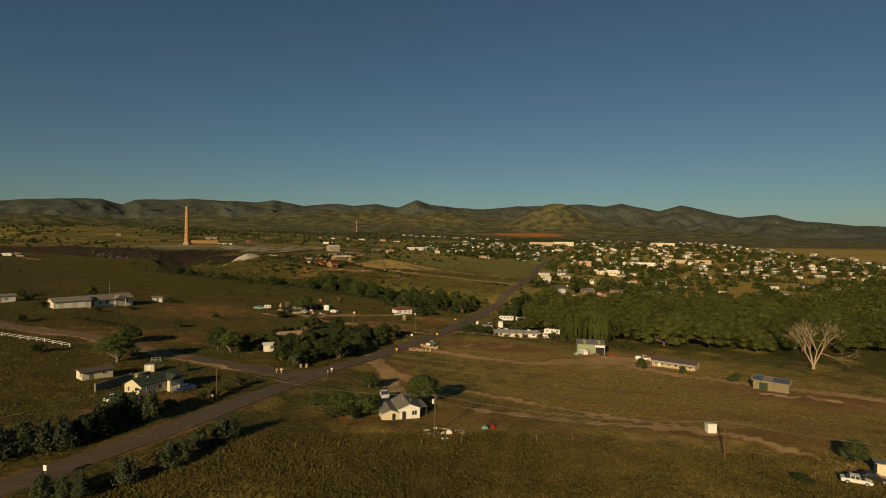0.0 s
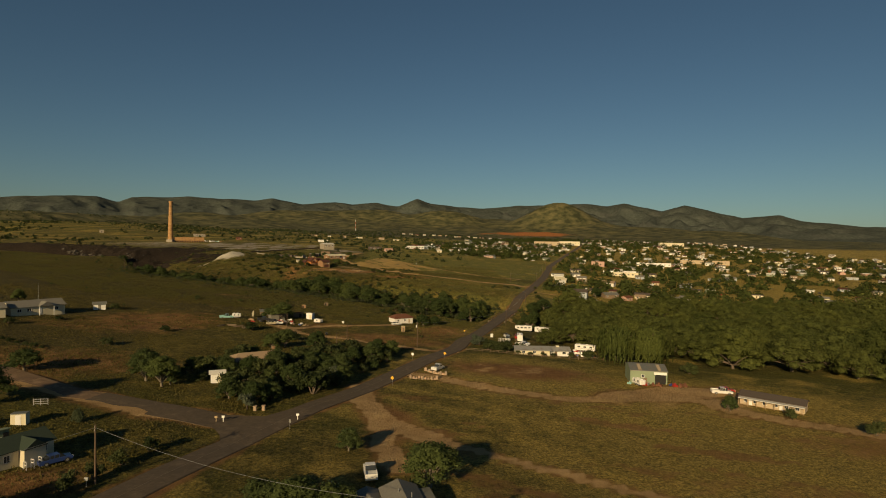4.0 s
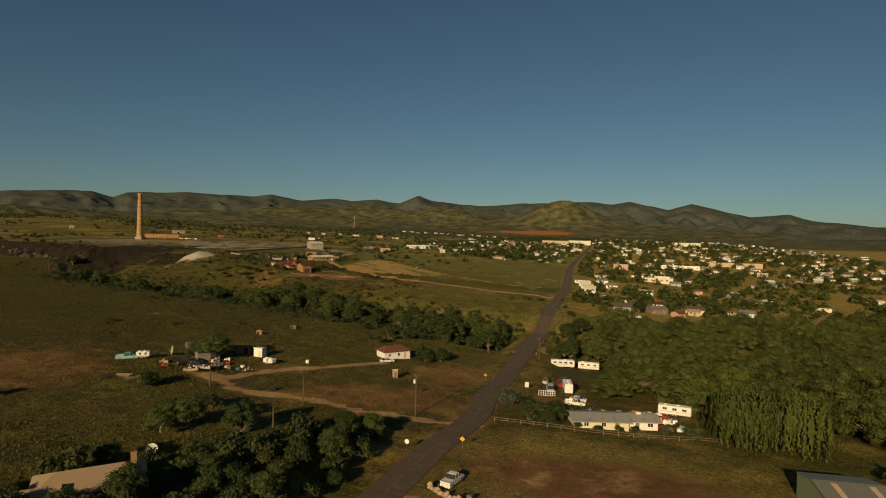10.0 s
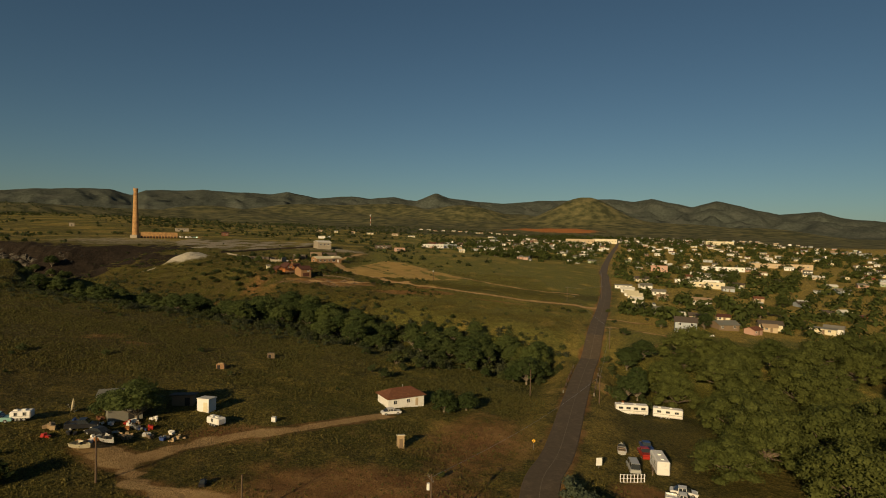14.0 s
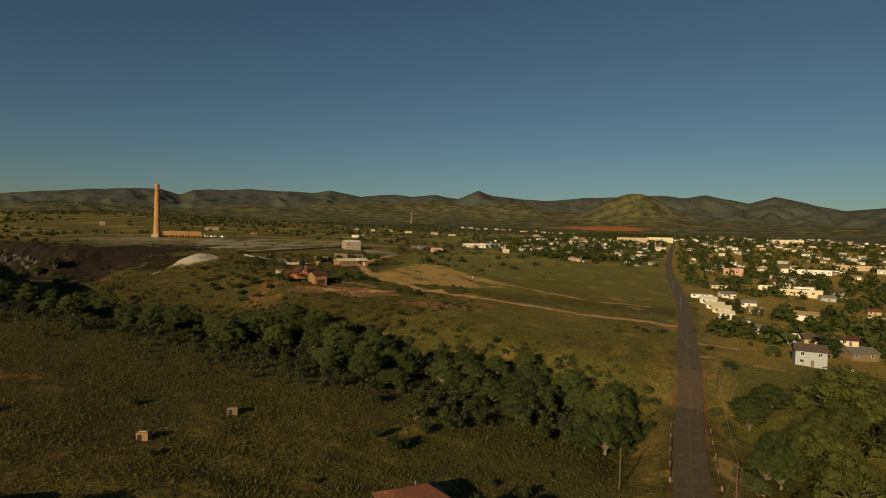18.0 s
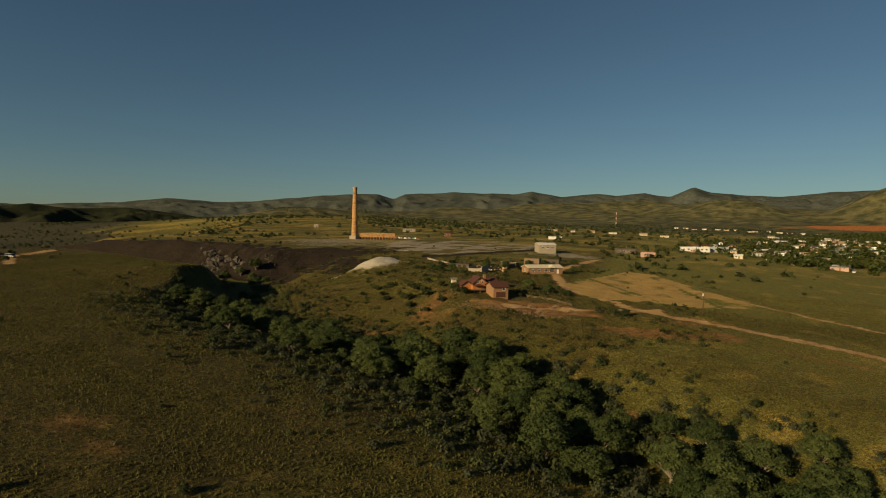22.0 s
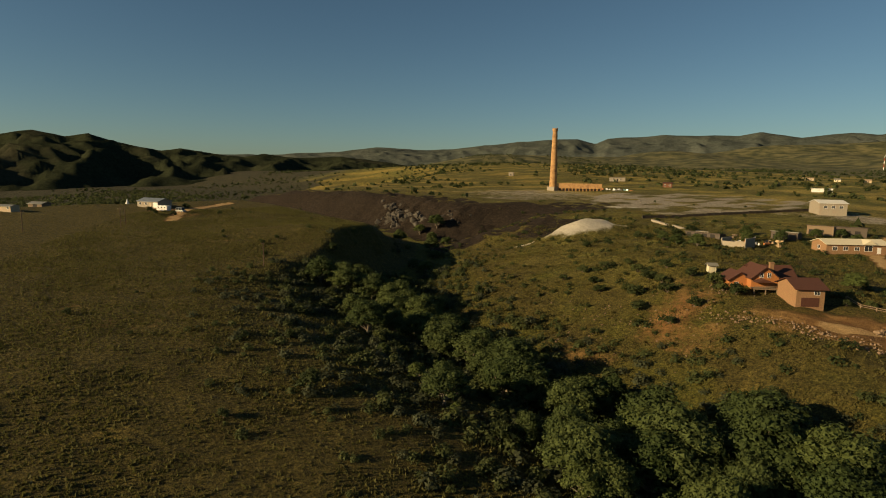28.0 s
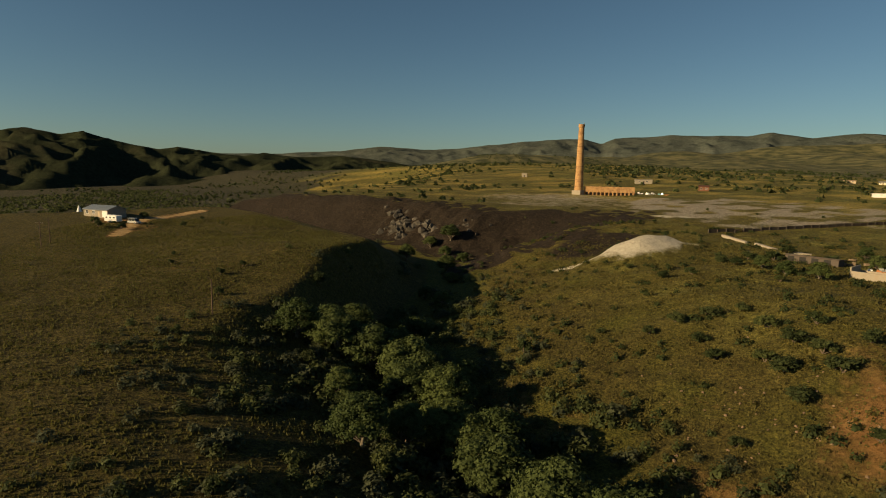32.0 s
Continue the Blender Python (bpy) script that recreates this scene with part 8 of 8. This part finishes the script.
for px in (-7.8, -4.5, -1.2):
    box(bm, px - 0.14, -4.1, -1.5, px + 0.14, -3.82, 1.6)
part("deck", bm, WOOD, ro, "timber deck on posts")
bm = bmesh.new()
box(bm, -8.0, -4.2, 2.6, -1.0, -4.1, 2.7)
for px in np.linspace(-7.95, -1.05, 15):
    box(bm, px - 0.04, -4.19, 1.85, px + 0.04, -4.11, 2.6)
part("deck_rail", bm, WOOD, ro)
bm = bmesh.new()
v = [bm.verts.new(p) for p in ((-7.4, -3.6, 3.6), (-4.6, -3.6, 4.6), (-1.8, -3.6, 3.6), (-7.4, -1.0, 3.6), (-4.6, -1.0, 4.6), (-1.8, -1.0, 3.6))]
for f in ((0, 1, 4, 3), (1, 2, 5, 4), (0, 2, 1), (3, 4, 5)):
    bm.faces.new([v[i] for i in f])
part("deck_roof", bm, RED_ROOF, ro)
bm = bmesh.new()
box(bm, -0.2, 3.4, 3.0, 1.0, 4.3, 8.4)
box(bm, -0.3, 3.3, 8.4, 1.1, 4.4, 8.65)
part("chimney", bm, BRICK_TAN, ro, "broad stone chimney")
house("stone_garage", "stone garage with brown-red roof below the log house", -78.3, 502.6, 40, 6.0, 8.0, 4.0, 1.6, BRICK_TAN, RED_ROOF, windows=[("s", 1.3, 3.1, 1.1, 0.8), ("e", 0, 3.0, 1.0, 0.9)], doors=[("s", 0, 3.8, 2.0, RED_ROOF, "garage_door")], over=0.6, category="garage", lift=-0.2)
house("shed", "little white shed behind the log house", -101, 512.5, 40, 1.9, 1.6, 1.8, 0.4, CREAM, GREY_ROOF, category="shed", doors=[("s", 0, 0.8, 1.7, CREAM)])
# stones on the bluff: rubble bank and heaps
bm = bmesh.new()
for k in range(260):
    u = r7.uniform(0, 1)
    c = Vector((-92, 487)).lerp(Vector((-44, 484)), u) + Vector((r7.normal(0, 2.2), r7.normal(0, 1.6) - 6 * u * (1 - u)))
    s = r7.uniform(0.1, 0.3)
    boulder(bm, c.x, c.y, float(ground(c.x, c.y)) + s * 0.25, s, r7)
tagged(part("rubble", bm, ROCK), "bank of loose field stones below the drive", "rubble", kind="stuff")
for px, py, n in ((-62, 494, 60), (-54, 498, 40), (-58, 489, 30), (-48, 495, 24)):
    bm = bmesh.new()
    for _ in range(n):
        a, d, s = r7.uniform(0, 6.28), abs(r7.normal(0, 1.3)), r7.uniform(0.16, 0.36)
        boulder(bm, d * math.cos(a), d * math.sin(a), max(0.1, 1.2 - d * 0.55) * r7.uniform(0.2, 1), s, r7)
    tagged(part("rubble", bm, ROCK), "heap of tan field stones on bare soil", "stones", kind="stuff").matrix_basis = pose(px, py, float(ground(px, py)))
bm = bmesh.new()
for k in range(150):
    cx, cy = (-112 + r7.normal(0, 9), 482 + r7.normal(0, 12)) if k % 3 else (-95 + r7.normal(0, 4), 494 + r7.normal(0, 10))
    s = r7.uniform(0.1, 0.28)
    boulder(bm, cx, cy, float(ground(cx, cy)) + s * 0.2, s, r7)
tagged(part("rubble", bm, ROCK), "loose reddish stones strewn over the slope", "rubble", kind="stuff")
low_wall = [(-71, 511), (-62, 508), (-50, 506)]
rail_fence(low_wall, 0.9, 2.4, WOOD, "low timber fence behind the drive", 2, thick=0.1)
# rock outcrop in the black slope
for px, py, n, big in ((-324, 597, 46, 3.0), (-310, 602, 26, 2.4), (-334, 605, 14, 2.2), (-284, 606, 10, 1.6)):
    bm = bmesh.new()
    for _ in range(n):
        a, d, s = r7.uniform(0, 6.28), abs(r7.normal(0, 4.5)), big * r7.uniform(0.35, 1.0)
        cx, cy = px + 1.5 * d * math.cos(a), py + 0.8 * d * math.sin(a)
        boulder(bm, cx - px, cy - py, float(ground(cx, cy)) - float(ground(px, py)) - 0.25 * s, s, r7)
    tagged(part("rock_outcrop", bm, CRAG), "jagged grey rock outcrop in the black slope", "rocks", kind="stuff").matrix_basis = pose(px, py, float(ground(px, py)))
# blue-roofed ranch on the mesa rim
BLUE_ROOF = paint("pale_blue_metal_roof", (0.19, 0.22, 0.25), 0.5, 0.2, 1.5, 0.1)
house("ranch_house", "white ranch house with pale blue metal roof", -346, 460, 20, 14, 8, 2.8, 1.4, CONCRETE, BLUE_ROOF, windows=[("s", -5, 1.7, 1.4, 1.2), ("s", -1, 1.7, 1.4, 1.2)], doors=[("s", 5.5, 3.0, 2.4, WHITE, "garage_door"), ("s", 2, 1.0, 2.1, TAN)], ribs=1.0)
trailer("travel_trailer", -329, 458, 20, 7, 2.4, 2.7, "white trailer parked before the ranch", "camper", windows=3)
car(-322, 463, 20, "silver", "van", "pale van parked on the ranch drive")
house("mobile_home", "pale mobile home on the mesa", -350, 402, 30, 9, 4.0, 2.2, 0.5, TAN, TIN_ROOF, windows=[("s", -3, 1.5, 0.9, 0.8), ("s", 3, 1.5, 0.9, 0.8)], doors=[("s", 0, 0.9, 2.0, TAN)])
house("barn", "rusty low barn on the mesa", -372, 418, 30, 8, 5, 2.2, 0.8, WOOD, TIN_ROOF, category="barn", doors=[("s", 0, 2.4, 2.2, DARK)])
bm = bmesh.new()
tube(bm, (0, 0, -0.2), (0, 0, 0.2), 1.2, 1.2, 12)
tube(bm, (0, 0, 0.2), (0, 0, 4.5), 1.6, 0.1, 10)
tagged(part("tepee", bm, WHITE), "white cone-shaped tent on the rim", "tent").matrix_basis = pose(-392, 462, float(ground(-392, 462)))
# cell tower far off
ct = thing("radio_mast", "thin red and white radio mast far away", "mast", m=pose(-2200 * math.sin(radians(7.3)), 200 + 2200 * math.cos(radians(7.3)), float(ground(-280, 2382)) - 1))
for k in range(5):
    bm = bmesh.new()
    tube(bm, (0, 0, k * 9), (0, 0, k * 9 + 9), 1.0 - 0.1 * k, 0.9 - 0.1 * k, 6)
    part("section", bm, (SIGN_WHITE, CAR["red"])[k % 2], ct)


# ---- the town ----
tr_ = np.random.RandomState(12)
WALLS = [WHITE, WHITE, WHITE, WHITE, CREAM, CREAM, TAN, BLUEGREY, BLUEGREY, PINK, SAGE_PAINT]
ROOFS = [WHITE_ROOF, WHITE_ROOF, TIN_ROOF, TIN_ROOF, GREY_ROOF, GREY_ROOF, BROWN_ROOF, RED_ROOF, TAN_ROOF, RUST_ROOF]
WALL_WORD = {"white_paint": "white", "cream_siding": "cream", "tan_stucco": "tan stucco", "blue_grey_siding": "blue-grey", "faded_pink_siding": "faded pink", "sage_green_metal": "sage-green"}
ROOF_WORD = {"white_coated_roof": "a white roof", "dull_tin": "a tin roof", "grey_shingle": "a grey roof", "dark_brown_roof": "a dark roof", "brown_red_shingle": "a red-brown roof", "tan_gravel_roof": "a tan roof", "rusty_shingle": "a rusty roof"}
TYPES = {}


def town_house(x, y, turn, kind, wall, roof, label=None):
    """Small houses of five plans; alike ones share their meshes."""
    key = (kind, wall.name, roof.name)
    l, w, h, rise = ((8.4, 6.4, 2.5, 1.3), (11.5, 4.2, 2.5, 0.5), (10.5, 7.4, 2.6, 1.5), (6.2, 5.2, 2.4, 1.1), (9, 7.5, 5.0, 1.7))[kind]
    words = label or f"small {WALL_WORD[wall.name]} town house with {ROOF_WORD[roof.name]}" if kind != 1 else label or f"long {WALL_WORD[wall.name]} mobile home with {ROOF_WORD[roof.name]}"
    if key not in TYPES:
        n = max(2, int(l / 3.5))
        wins = [("s", -l / 2 + l * (i + 0.5) / (n + 0.3), 1.6, 1.1, 1.0) for i in range(n) if i != n // 2]
        if kind == 4:
            wins += [("s", u, 4.0, 1.1, 1.1) for u in (-2.5, 2.5)]
        TYPES[key] = house("town_house" if kind != 1 else "mobile_home", words, x, y, turn, l, w, h, rise, wall, roof, windows=wins, doors=[("s", 0.4, 1.0, 2.0, WOOD)], group="houses of the town")
        return TYPES[key]
    return copy_thing(TYPES[key], pose(x, y, float(ground(x, y)), 0, 0, turn))


way = math.degrees(math.atan2(321, 103)) - 90
count = 0
spots = []


def clear(x, y, gap):
    return all((x - a) ** 2 + (y - b) ** 2 > gap * gap for a, b in spots)


# grey two-storey house and its neighbours at the near edge of town
for px, py, turn, kind, wall, roof, word in (
        (110, 435, -20, 4, BLUEGREY, BROWN_ROOF, "two-storey blue-grey house with dark roof"), (104, 484, -15, 0, CREAM, GREY_ROOF, None), (117, 486, -15, 3, WHITE, TIN_ROOF, None), (131, 470, -15, 0, TAN, BROWN_ROOF, None), (121, 470, -10, 3, BLUEGREY, WHITE_ROOF, None),
        (146, 445, 30, 3, PINK, RUST_ROOF, None), (136, 452, 10, 2, WOOD, TIN_ROOF, "open tin-roofed shack full of scrap"), (164, 463, -20, 2, CREAM, BROWN_ROOF, None), (160, 456, -20, 3, TAN, TAN_ROOF, None), (190, 462, -40, 1, CREAM, TIN_ROOF, None), (199, 467, -40, 0, WHITE, GREY_ROOF, None),
        (116, 516, -15, 3, WHITE, WHITE_ROOF, None), (120, 532, -15, 0, CREAM, CREAM, None), (122, 545, -15, 0, WHITE, CREAM, None), (125, 562, -15, 0, WHITE, WHITE_ROOF, None), (140, 540, -15, 3, TAN, TAN_ROOF, None), (146, 562, -15, 0, WHITE, GREY_ROOF, None), (128, 580, -15, 1, WHITE, TIN_ROOF, None)):
    if wall.name not in WALL_WORD or roof.name not in ROOF_WORD:
        word = word or "small pale town house with a cream roof"
    town_house(px, py, turn, kind, wall, roof, word)
    spots.append((px, py))
for row in range(70):
    for col in range(-14, 34):
        u, v = col * 22 + tr_.uniform(-8, 8), 20 + row * 26 + tr_.uniform(-10, 10)
        a = radians(way)
        px, py = 95 + u * math.cos(a) - v * math.sin(a), 450 + u * math.sin(a) + v * math.cos(a)
        rd = along(ROAD, np.array(px), np.array(py))
        if float(rd[0]) < 14 or py > 2200:
            continue
        right = float(rd[1]) < 0
        if right:
            if inside(px, py, GROVE) or px > 720 + 0.1 * py or py < 430 + 0.22 * (px - 90):
                continue
            keep = 0.4 if py < 900 else 0.3
        else:
            if py < 770 + 0.9 * max(0, 60 - px) or px < -30 + 0.2 * (py - 830) or py > 1450:
                continue
            keep = 0.52
        if tr_.uniform() > keep or not clear(px, py, 15):
            continue
        spots.append((px, py))
        k = tr_.choice([0, 0, 1, 1, 2, 3, 3])
        town_house(px, py, way + tr_.choice([0, 0, 0, 90, -20, 15]) + tr_.uniform(-6, 6), k, WALLS[tr_.randint(len(WALLS))], ROOFS[tr_.randint(len(ROOFS))])
        count += 1
        if count > 500:
            break
    if count > 500:
        break
# larger buildings
for px, py, turn, l, w, h, wall, roof, word in ((430, 905, -17, 70, 18, 5, TAN, TAN_ROOF, "long tan school building with flat roof"), (330, 850, -17, 46, 14, 4, WHITE, WHITE_ROOF, "long white flat-roofed commercial building"), (215, 660, -17, 34, 8, 3.4, WHITE, WHITE_ROOF, "long white row of low units"), (210, 640, -17, 34, 8, 3.4, CREAM, WHITE_ROOF, "long cream row of low units"),
                                                (300, 1420, -17, 60, 24, 8, TAN, TAN_ROOF, "large tan warehouse at the town's edge"), (360, 1440, -17, 50, 24, 9, CREAM, WHITE_ROOF, "large pale warehouse at the town's edge"), (640, 1500, -10, 60, 20, 8, CREAM, TAN_ROOF, "yellowish block on a rise above town"), (225, 770, -17, 16, 12, 6, PINK, RED_ROOF, "red-brown two-storey brick building"),
                                                (-12, 870, 20, 26, 9, 3.6, WHITE, WHITE_ROOF, "long white building beside the field"), (8, 884, 20, 18, 8, 4.5, BLUEGREY, TIN_ROOF, "grey steel building beside the field"), (-60, 760, 10, 16, 9, 3.2, BROWN_ROOF, BROWN_ROOF, "dark timber building among trees"), (-42, 742, 10, 10, 7, 3.2, PINK, RED_ROOF, "red-roofed small house among trees")):
    house("building", word, px, py, turn, l, w, h, 0.6, wall, roof, windows=[("s", u, h * 0.55, 1.6, 1.2) for u in np.arange(-l / 2 + 3, l / 2 - 2, max(4, l / 8))], doors=[("s", 0.5, 1.6, 2.2, WOOD)], mono=True, over=0.3, category="building")
for i in range(6):
    t = i * 19.0
    town_house(-210 + t * 1.5 + (i > 3) * 14, 1150 + t * 0.2, 10, (1, 3, 3, 1, 2, 1, 0, 1, 2)[i], (TAN, CREAM)[i % 2], (TAN_ROOF, GREY_ROOF)[i % 2])
for i in range(14):
    town_house(-60 + i * 22 + tr_.uniform(-6, 6), 1830 + tr_.uniform(-60, 60), 10, (0, 1, 2)[i % 3], (WHITE, CREAM, TAN)[i % 3], (TAN_ROOF, WHITE_ROOF, RED_ROOF)[i % 3])
# parked cars in town
for k in range(26):
    a, b = spots[(k * 11) % len(spots)]
    if b < 800:
        car(a + 7.5, b - 6.5, way + (k % 2) * 90, ("white", "silver", "red", "black", "blue")[k % 5], ("sedan", "pickup", "van")[k % 3], ("pale", "silver", "dark red", "black", "dark blue")[k % 5] + " vehicle parked beside a town house")
# trees between the houses
trees, grove_count = [], len(distant)
for k in range(6500):
    v, u = 20 + 1500 * tr_.uniform() ** 1.4, tr_.uniform(-260, 640)
    a = radians(way)
    px, py = 95 + u * math.cos(a) - v * math.sin(a), 450 + u * math.sin(a) + v * math.cos(a)
    rd = along(ROAD, np.array(px), np.array(py))
    if float(rd[0]) < 9 or (float(rd[1]) >= 0 and (py < 765 + 0.9 * max(0, 60 - px) or px < -80)) or px > 760:
        continue
    if float(rd[1]) < 0 and (inside(px, py, GROVE) or py < 430 + 0.2 * (px - 90)):
        continue
    if waves(px, py, 90, 91) + 0.7 * waves(px, py, 35, 92) < tr_.uniform(-1.1, 0.7):
        continue
    if clear(px, py, 6.8):
        if len(trees) < 290 and py < 720:
            plant("town", px, py, tr_.uniform(4, 9.5), tr_.uniform(1.0, 1.5), tr_.randint(4))
            trees.append((px, py))
        else:
            trees.append((px, py))
            distant.append((px, py, tr_.uniform(4.5, 9.5)))
patch_stuff("town_trees", distant[grove_count:], 0.16, 60, 1.0, LEAF["town"], "dark trees scattered through the far town", "trees", 9)
for k in range(34):
    px, py = 58 + k * 2.2 + tr_.uniform(-1, 1), 792 + 1.0 * k * 2.0 + tr_.uniform(-9, 9)
    plant("town", px, py, tr_.uniform(5, 8), 1.3, k % 4, "dark tree in the belt beside the field", 0, "tree belt beside the field")
